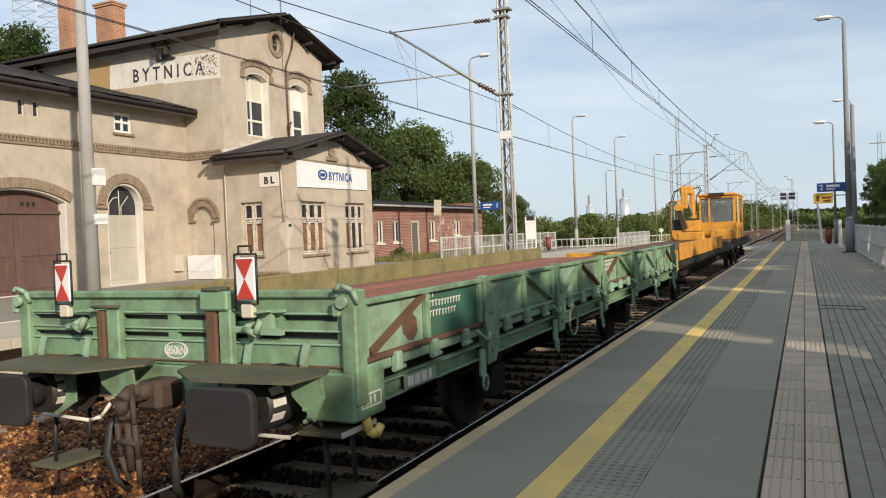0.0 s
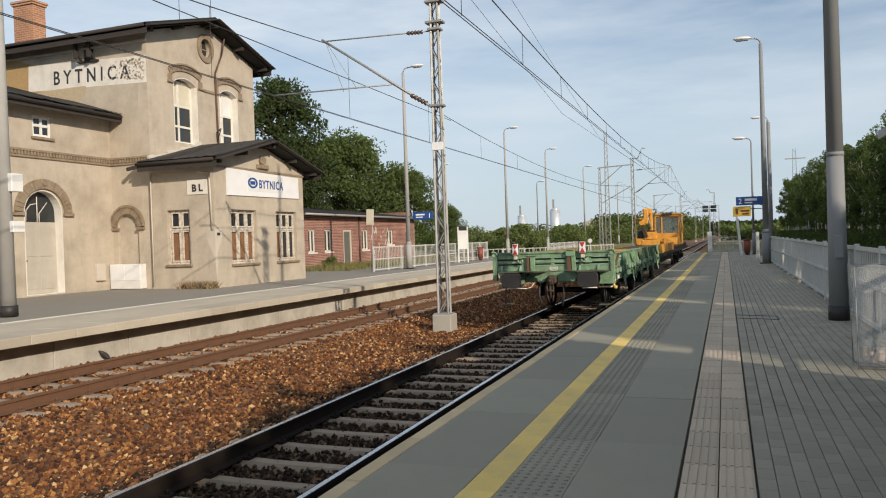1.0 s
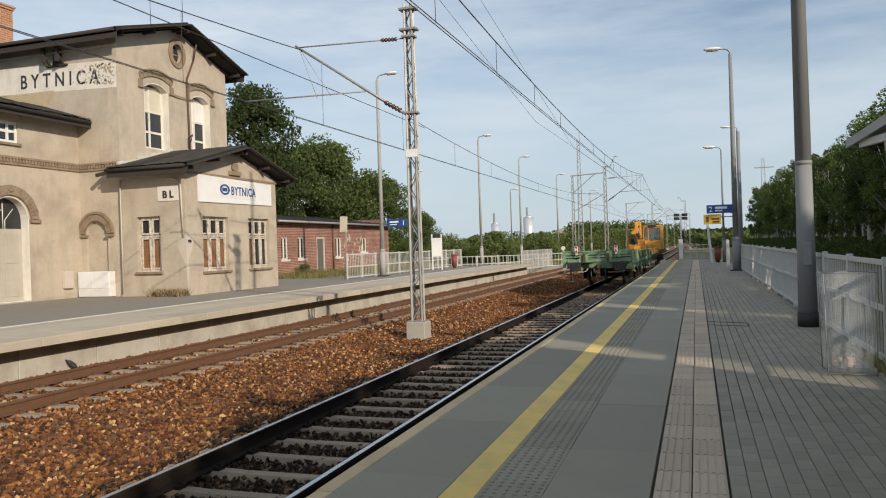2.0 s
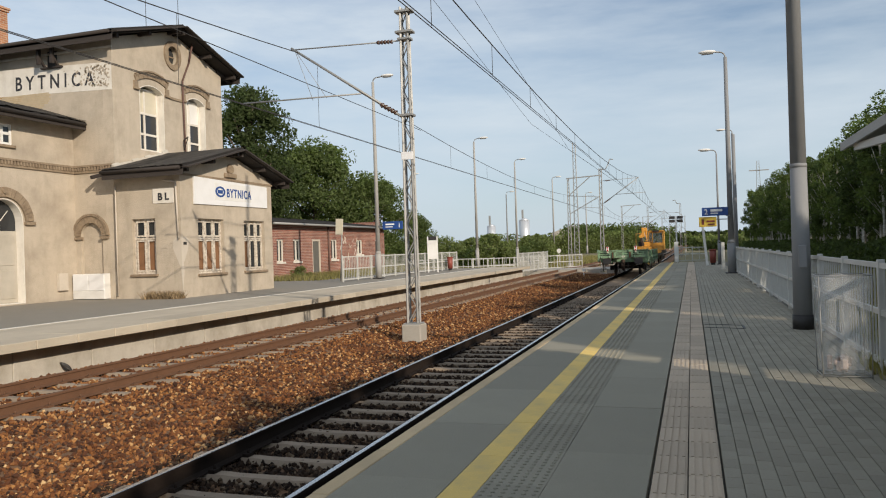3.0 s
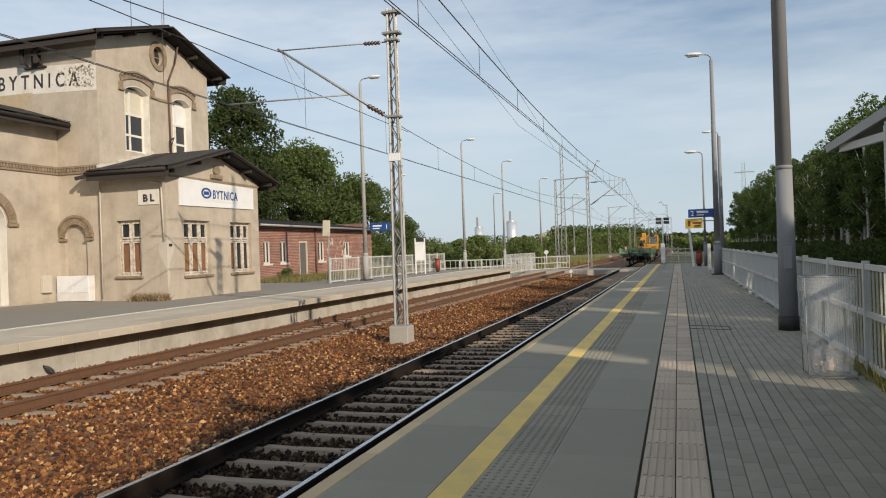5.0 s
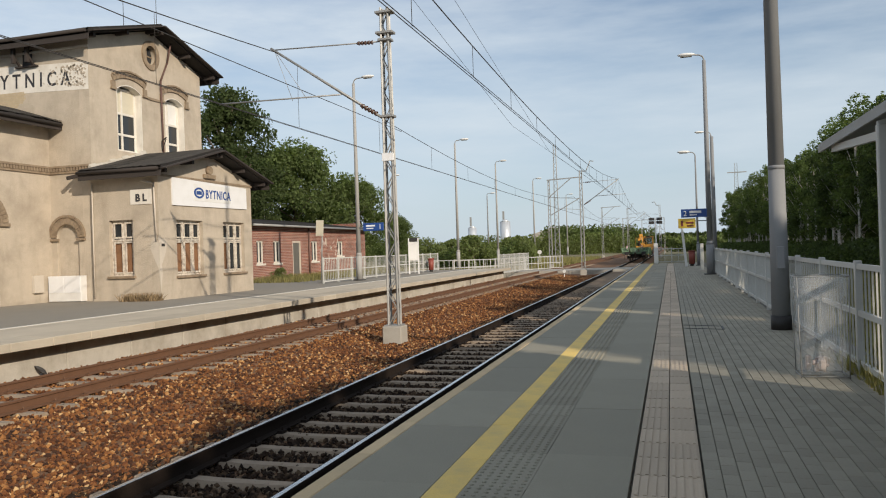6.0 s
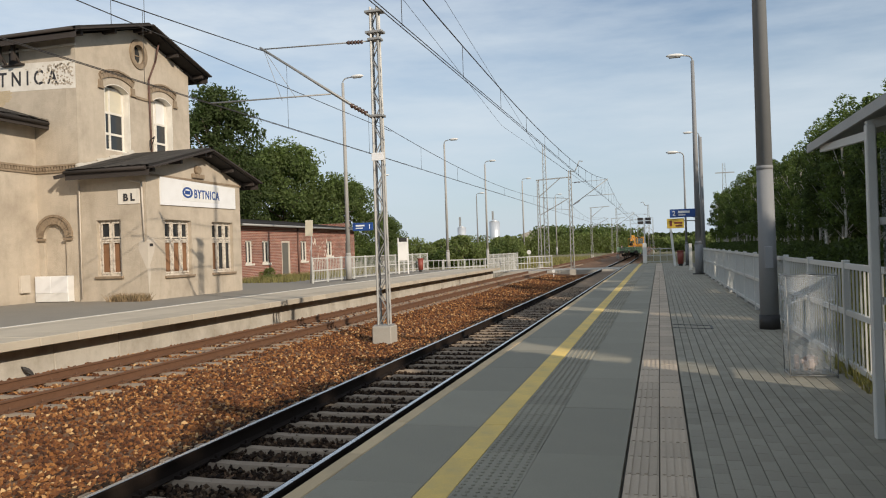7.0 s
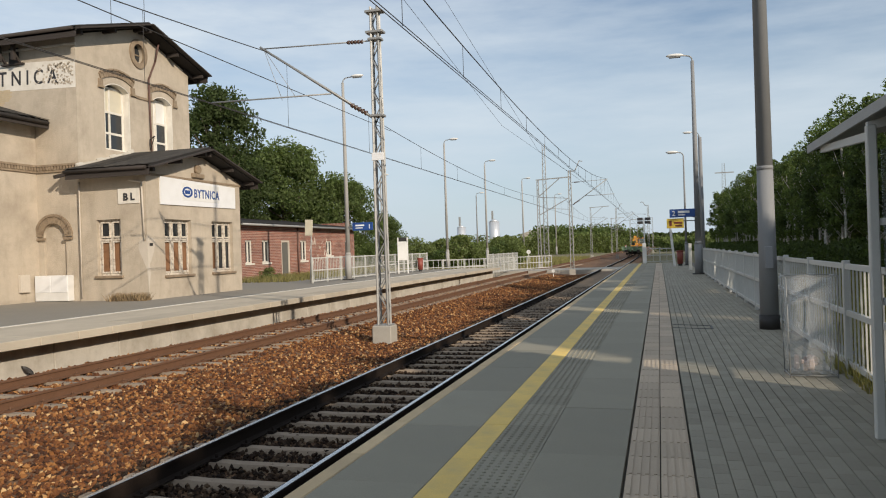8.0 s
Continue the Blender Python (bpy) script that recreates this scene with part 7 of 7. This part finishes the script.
path_rod(bm, [(1.43, 4.75 + 0.17 * math.cos(a), 0.85 + 0.17 * math.sin(a)) for a in [k * math.tau / 12 for k in range(13)]], 0.015, 6)
part("brake_wheel", bm, GREENPALE, wagon)
bm = bmesh.new()
box(bm, -0.9, 0.9, 5.9, 8.3, 0.55, 0.8)
part("brake_gear", bm, BLACK, wagon)


def tail_sign(m):
    t = new("tail_sign")
    t.parent, t.matrix_basis = wagon, m
    bm = bmesh.new()
    bevel_box(bm, -0.075, 0.075, 0, 0.02, 0, 0.27, 0.008)
    part("plate", bm, SIGNWHITE, t)
    for pts in ([(-0.068, 0.26), (0.068, 0.26), (0.0, 0.135)], [(-0.068, 0.01), (0.0, 0.135), (0.068, 0.01)]):
        bm = bmesh.new()
        prism(bm, pts, "y", -0.006, -0.001)
        part("red_triangle", bm, RED, t)
    bm = bmesh.new()
    path_rod(bm, [(-0.085, 0.01, -0.02), (-0.085, 0.01, 0.29), (0.085, 0.01, 0.29), (0.085, 0.01, -0.02), (-0.085, 0.01, -0.02)], 0.008, 6)
    path_rod(bm, [(-0.05, 0.01, 0.29), (-0.05, 0.01, 0.34), (0.05, 0.01, 0.34), (0.05, 0.01, 0.29)], 0.007, 6)
    part("frame", bm, BLACK, t)
    bm = bmesh.new()
    bevel_box(bm, -0.045, 0.045, 0.0, 0.05, -0.11, -0.02, 0.008)
    part("holder", bm, CREAM, t)


tail_sign(pose(-0.91, -0.16, 1.535))
tail_sign(pose(0.735, -0.16, 1.545))

# ---- crane trolley ----
trolley = thing("crane_trolley", "orange rail crane trolley with a cab and folded crane, rolling away", "rail vehicle")
bm = bmesh.new()
box(bm, -1.25, 1.25, 0.3, 25.0, 0.9, 1.22)
part("frame", bm, BLACK, trolley)
bm = bmesh.new()
box(bm, -1.28, 1.28, 0.35, 24.9, 1.22, 1.28)
part("deck", bm, RUST, trolley, "worn rusty deck")
for s in (-1, 1):
    for k in range(4 if s > 0 else 0):
        bm = bmesh.new()
        y0 = 0.4 + k * 2.4
        bevel_box(bm, s * 1.31 - 0.02, s * 1.31 + 0.02, y0, y0 + 2.34, 1.12, 1.5, 0.008)
        part("side_board", bm, ORANGE, trolley)
    bm = bmesh.new()
    box(bm, s * 1.33 - 0.03, s * 1.33 + 0.03, 0.3, 25.0, 0.98, 1.1)
    part("sole_bar", bm, BLACK, trolley)
bm = bmesh.new()
bevel_box(bm, -1.28, 1.28, 0.3, 0.38, 0.9, 1.35, 0.01)
part("end_board", bm, ORANGE, trolley)
for s in (-1, 1):
    bm = bmesh.new()
    rod(bm, (s * 0.875, -0.35, 0.97), (s * 0.875, 0.3, 0.97), 0.12, 0.12, 12)
    rod(bm, (s * 0.875, -0.38, 0.97), (s * 0.875, -0.34, 0.97), 0.22, 0.22, 14)
    part("buffer", bm, BLACK, trolley)
crane = new("crane")
crane.parent, crane.matrix_basis = trolley, pose(0, 14.9, 0)
for name, mt, args in (("pedestal", ORANGE, (-0.5, 0.1, -0.35, 0.35, 1.62, 2.08)), ("column", ORANGE, (-0.3, -0.12, -0.16, 0.16, 2.08, 3.3)), ("slew_ring", BLACK, (-0.42, 0.0, -0.26, 0.26, 2.06, 2.16)),
                       ("boom_inner", ORANGE, (-0.6, -0.34, -0.5, -0.2, 2.55, 3.42)), ("boom_head", ORANGE, (-0.64, -0.14, -0.42, 0.1, 3.12, 3.45)), ("valve_block", BLACK, (-0.95, -0.6, -0.3, 0.1, 1.7, 2.15))):
    bm = bmesh.new()
    bevel_box(bm, *args, 0.04)
    part(name, bm, mt, crane)
bm = bmesh.new()
bar(bm, (-0.5, -0.35, 2.75), (-0.78, -0.4, 2.5), 0.24, 0.3)
rod(bm, (-0.7, -0.6, 2.62), (-0.7, -0.2, 2.62), 0.14, 0.14, 12)
part("knuckle", bm, ORANGE, crane)
bm = bmesh.new()
rod(bm, (-0.72, -0.4, 2.55), (-0.62, -0.4, 1.85), 0.075, 0.06, 10)
part("ram", bm, BLACK, crane)
bm = bmesh.new()
rod(bm, (-0.2, -0.22, 2.3), (-0.42, -0.4, 3.15), 0.05, 0.05, 8)
part("lift_ram", bm, STEEL, crane)
bm = bmesh.new()
bar(bm, (-0.68, -0.45, 2.5), (-0.45, -0.5, 1.75), 0.16, 0.18)
part("grab", bm, DARKRUST, crane)
for dx in (0.0, 0.07):
    bm = bmesh.new()
    path_rod(bm, [(-0.6, -0.3, 3.35), (-0.82 - dx, -0.3, 3.25), (-0.9 - dx, -0.3, 2.95), (-0.8 - dx, -0.3, 2.7)], 0.018, 6)
    part("hose", bm, BLACK, crane)
    bm = bmesh.new()
    path_rod(bm, [(-0.15, 0, 3.35), (0.02 + dx, 0, 3.42), (0.08 + dx, 0, 3.25), (-0.05, 0, 3.05), (-0.1, 0.1, 2.3)], 0.018, 6)
    part("hose", bm, BLACK, crane)
for x, z in ((-1.22, 2.9), (-0.2, 2.9)):
    bm = bmesh.new()
    bar(bm, (x, 15.75, 1.25), (x, 15.75, z), 0.07)
    part("stake", bm, ORANGE, trolley)
bm = bmesh.new()
bar(bm, (-1.22, 15.75, 2.9), (-0.2, 15.75, 2.9), 0.07)
part("cross_bar", bm, ORANGE, trolley)
hood = new("engine_hood")
hood.parent = trolley
for x0, x1, y0, y1, z0, z1 in ((-0.7, 0.3, 13.9, 14.5, 1.28, 1.62), (-1.28, -0.12, 16.2, 24.8, 1.28, 1.7), (0.5, 1.28, 14.2, 15.6, 1.28, 1.7)):
    bm = bmesh.new()
    bevel_box(bm, x0, x1, y0, y1, z0, z1, 0.04)
    part("cover", bm, ORANGE, hood)
for k in range(6):
    bm = bmesh.new()
    box(bm, 1.282, 1.292, 16.2 + k * 0.28, 16.3 + k * 0.28, 1.4, 1.85)
    part("louvre", bm, RUST, hood)
cab = new("cab")
cab.parent = trolley
CX0, CX1, CY0, CY1, CZ0, CZ1 = -0.08, 1.32, 15.9, 20.2, 1.28, 3.05
bm = panel(rect(CX0, CX1, CZ0, CZ1), [rect(CX0 + 0.07, CX0 + 0.36, 1.98, 2.96), rect(CX0 + 0.43, CX1 - 0.09, 1.98, 2.96)], 0.08, CY0)
part("rear_wall", bm, ORANGE, cab)
bm = panel(rect(CX0, CX1, CZ0, CZ1), [rect(CX0 + 0.1, CX1 - 0.1, 1.95, 2.95)], 0.08, CY1 - 0.08)
part("front_wall", bm, ORANGE, cab)
for x in (CX0, CX1 - 0.06):
    bm = panel([(CY0 + 0.08, CZ0), (CY1 - 0.08, CZ0), (CY1 - 0.08, CZ1), (CY0 + 0.08, CZ1)], [rect(CY0 + 0.25, CY0 + 2.0, 1.95, 2.95), rect(CY0 + 2.2, CY1 - 0.25, 1.95, 2.95)], 0.06, 0)
    bmesh.ops.rotate(bm, matrix=Matrix.Rotation(radians(90), 3, "Z"), verts=bm.verts)
    bmesh.ops.translate(bm, vec=(x + 0.06, 0, 0), verts=bm.verts)
    part("side_wall", bm, ORANGE, cab)
    bm = bmesh.new()
    box(bm, x + 0.025, x + 0.035, CY0 + 0.3, CY1 - 0.2, 1.9, 2.97)
    part("side_glass", bm, CABGLASS, cab)
for y in (CY0 + 0.04, CY1 - 0.04):
    bm = bmesh.new()
    box(bm, CX0 + 0.1, CX1 - 0.1, y - 0.005, y + 0.005, 1.9, 2.97)
    part("window_glass", bm, CABGLASS, cab)
bm = bmesh.new()
bevel_box(bm, CX0 - 0.06, CX1 + 0.04, CY0 - 0.08, CY1 + 0.08, CZ1, CZ1 + 0.1, 0.03)
part("roof", bm, ORANGE, cab)
bm = bmesh.new()
bevel_box(bm, CX0 + 0.4, CX1 - 0.4, CY0 - 0.14, CY0 - 0.08, CZ1 - 0.02, CZ1 + 0.12, 0.02)
part("headlight_box", bm, BLACK, cab)
bm = bmesh.new()
path_rod(bm, [(CX1 + 0.07, CY0 + 0.3, 1.3), (CX1 + 0.07, CY0 + 0.3, 3.0)], 0.02, 6)
part("grab_rail", bm, YELLOW, cab)
for y in (17.6, 20.2, 22.8):
    wheelsets.append((wheelset(trolley, y), y, 0.46))
    for s in (-1, 1):
        axle_guard(trolley, y, s * 1.0)
wheelsets.append((wheelset(trolley, 3.2), 3.2, 0.46))
# one long black block fills the space under the deck
bm = bmesh.new()
box(bm, -0.8, 0.8, 4.5, 16.0, 0.5, 0.95)
part("tank", bm, BLACK, trolley)

# ---- ballast stones ----
def stones(n, area, seed, size, material, name, label, zf):
    r = np.random.RandomState(seed)
    x0, x1, y0, y1 = area
    u = r.uniform(0, 1, n)
    y = y0 + (y1 - y0) * u ** 1.9
    x = r.uniform(x0, x1, n)
    base = np.array([(0, 0, 1), (0.95, 0.1, 0.15), (0.2, 0.9, 0.1), (-0.85, 0.45, 0.05), (-0.6, -0.8, 0.1), (0.5, -0.85, 0.05), (0, 0, -0.8)], float)
    f = [(0, 1, 2), (0, 2, 3), (0, 3, 4), (0, 4, 5), (0, 5, 1), (6, 2, 1), (6, 3, 2), (6, 4, 3), (6, 5, 4), (6, 1, 5)]
    s = size * r.uniform(0.6, 1.35, (n, 1, 1)) * (1 + 0.35 * u[:, None, None])
    v = base[None] * s * r.uniform(0.65, 1.25, (n, 1, 3)) + r.normal(scale=size * 0.12, size=(n, 7, 3))
    a, b = r.uniform(0, 6.28, n), r.normal(scale=0.7, size=n)
    ca, sa, cb, sb = np.cos(a), np.sin(a), np.cos(b), np.sin(b)
    vx = v[:, :, 0] * ca[:, None] - v[:, :, 1] * sa[:, None]
    vy = v[:, :, 0] * sa[:, None] + v[:, :, 1] * ca[:, None]
    vz = v[:, :, 2]
    v = np.stack([vx, vy * cb[:, None] - vz * sb[:, None], vy * sb[:, None] + vz * cb[:, None]], 2)
    z = zf(x) + r.uniform(-0.012, 0.022, n)
    v += np.stack([x, y, z], 1)[:, None, :]
    faces = (np.array(f)[None] + (np.arange(n) * 7)[:, None, None]).reshape(-1, 3)
    return tagged(new(name, tri_soup(name, v.reshape(-1, 3), faces, material)), label, "ballast", kind="stuff")


bedz = lambda x: np.interp(x, xs, zs)
stones(62000, (-8.75, -4.95, 1.0, 60.0), 1, 0.029, STONE, "ballast_stones", "loose brown ballast stones between the tracks", bedz)
stones(32000, (-4.55, -2.35, 1.5, 40.0), 2, 0.025, STONEDARK, "ballast_stones", "oily ballast stones, darkened with shade, between the near rails", lambda x: bedz(x) + 0.016)
# added run of dark stones paints the shade band beside the near rail
stones(12000, (-5.55, -4.5, 1.5, 40.0), 3, 0.03, STONEDARK, "ballast_stones", "ballast stones darkened with shade beside the near rail", bedz)
stones(26000, (-11.9, -8.6, 1.0, 60.0), 4, 0.032, STONE, "ballast_stones", "brown ballast stones between the far rails", bedz)

# ---- paving of platform 2 ----
paving = thing("platform_paving", "grey concrete platform slabs with a yellow safety line and tactile tiles", "paving", kind="structure")


def slab_mesh(name, w, l, material, h=0.05, bev=0.006):
    bm = bmesh.new()
    bevel_box(bm, 0, w, 0, l, -h, 0, bev)
    return mesh_of(name, bm, material)


def run(name, me, x, l, y0, y1, gap=0.0):
    y = y0
    while y < y1:
        piece(name, me, paving, pose(x, y, random.uniform(-0.002, 0.002)))
        y += l


E0 = EDGE2
run("edge_slab", slab_mesh("edge_slab", 0.115, 0.994, EDGESLAB, 0.1), E0, 1.0, -6, 57)
run("slab", slab_mesh("slab", 0.625, 1.497, SLAB, bev=0.003), E0 + 0.12, 1.5, -6.1, 56.5)
run("yellow_slab", slab_mesh("yellow_slab", 0.196, 0.998, YELLOW, bev=0.002), E0 + 0.747, 1.0, -6, 57)
run("slab", slab_mesh("slab", 0.574, 1.497, SLAB, bev=0.003), -0.828, 1.5, -5.3, 56.5)


def stud_mesh():
    bm = bmesh.new()
    box(bm, 0, 0.362, 0, 0.399, -0.05, -0.001)
    for i in range(6):
        for j in range(6):
            x, y = 0.03 + i * 0.06, 0.035 + j * 0.066
            rod(bm, (x, y, -0.003), (x, y, 0.006), 0.017, 0.010, 6)
    return mesh_of("warning_tile", bm, SLAB)


def rib_mesh(w, n):
    bm = bmesh.new()
    box(bm, 0, w, 0, 0.396, -0.05, -0.003)
    for i in range(n):
        x = w * (i + 0.5) / n
        box(bm, x - 0.011, x + 0.011, 0.01, 0.386, -0.003, 0.004)
    return mesh_of("guide_tile", bm, TACTILE)


run("warning_tile", stud_mesh(), -1.193, 0.4, -6, 30)
run("plain_tile", slab_mesh("plain_tile", 0.36, 1.994, SLAB), -1.193, 2.0, 30, 56)
gt = rib_mesh(0.198, 4)
gt2 = rib_mesh(0.19, 4)
run("guide_tile", gt, -0.236, 0.4, -6, 40)
run("guide_tile", gt2, -0.03, 0.4, -6, 40)
run("guide_slab", slab_mesh("guide_slab", 0.39, 1.99, TACTILE), -0.236, 2.0, 40, 56)
bm = bmesh.new()
bevel_box(bm, 0, 0.0965, 0, 0.1992, -0.04, 0, 0.003)
pv = mesh_of("paving_block", bm, PAVER)
bm_v, bm_f, near_n = [], [], 0
for i in range(17):
    for j in range(-30, 122):
        x, y = 0.175 + i * 0.1, j * 0.2 + (0.1 if i % 2 else 0)
        z = random.uniform(-0.001, 0.001)
        if 2.6 < y < 6.2 and near_n < 300:
            piece("paving_block", pv, paving, pose(x, y, z))
            near_n += 1
        else:
            k = len(bm_v)
            e = 0.003
            bm_v += [(x, y, -0.02), (x + 0.097, y, -0.02), (x + 0.097, y + 0.199, -0.02), (x, y + 0.199, -0.02),
                     (x + e, y + 0.001, z), (x + 0.097 - e, y + 0.001, z), (x + 0.097 - e, y + 0.198, z), (x + e, y + 0.198, z)]
            bm_f += [(k + 4, k + 5, k + 6, k + 7), (k, k + 1, k + 5, k + 4), (k + 1, k + 2, k + 6, k + 5), (k + 2, k + 3, k + 7, k + 6), (k + 3, k, k + 4, k + 7)]
ob = new("paving_blocks", tri_soup("paving_blocks", bm_v, bm_f, PAVERS))
ob.parent = paving
tagged(ob, "grey concrete paving blocks", kind="stuff")
for i in range(17):
    me = slab_mesh("block_course", 0.097, 1.95, PAVER, 0.05, 0.004)
    for k in range(17):
        piece("block_course", me, paving, pose(0.175 + i * 0.1, 24.42 + k * 1.955, 0))
t = thing("inspection_cover", "rectangular steel inspection cover set in the paving", "cover", pose(0.19, 13.2, 0), kind="structure")
bm = bmesh.new()
for a, b in (((0, 0, 0.004), (0.6, -0.2, 0.004)), ((0, 0.5, 0.004), (0.6, 0.3, 0.004)), ((0.6, -0.2, 0.004), (0.6, 0.3, 0.004))):
    bar(bm, a, b, 0.03, 0.006)
part("cover_edge", bm, BLACK, t)


# small black lumpy clump of no known kind
t = thing("dark_rag", "small dark clump lying by the platform wall", "rag", pose(-11.82, 12.1, -0.66, 0, 35, 40))
bm = bmesh.new()
bmesh.ops.create_icosphere(bm, subdivisions=2, radius=0.12)
for v in bm.verts:
    v.co = Vector((v.co.x * 1.2, v.co.y * 0.45, v.co.z * 0.4)) * (1 + 0.5 * noise.noise(v.co * 9))
part("cloth", bm, BLACK, t)


# ---- movement ----
SPEED = 14.4


def motions():
    for ob, ahead, aside in ((wagon, 0.0, -0.045), (trolley, 13.4, 0.0)):
        walk(ob, [(t / 2, pose(NEAR_X + aside, 3.9 + SPEED * t / 2 + ahead, RAIL_Z)) for t in range(17)])
    for ws, y, r in wheelsets:
        walk(ws, [(f / 30, pose(0, y, r, -math.degrees(SPEED * f / 30 / r))) for f in range(241)])


motions()
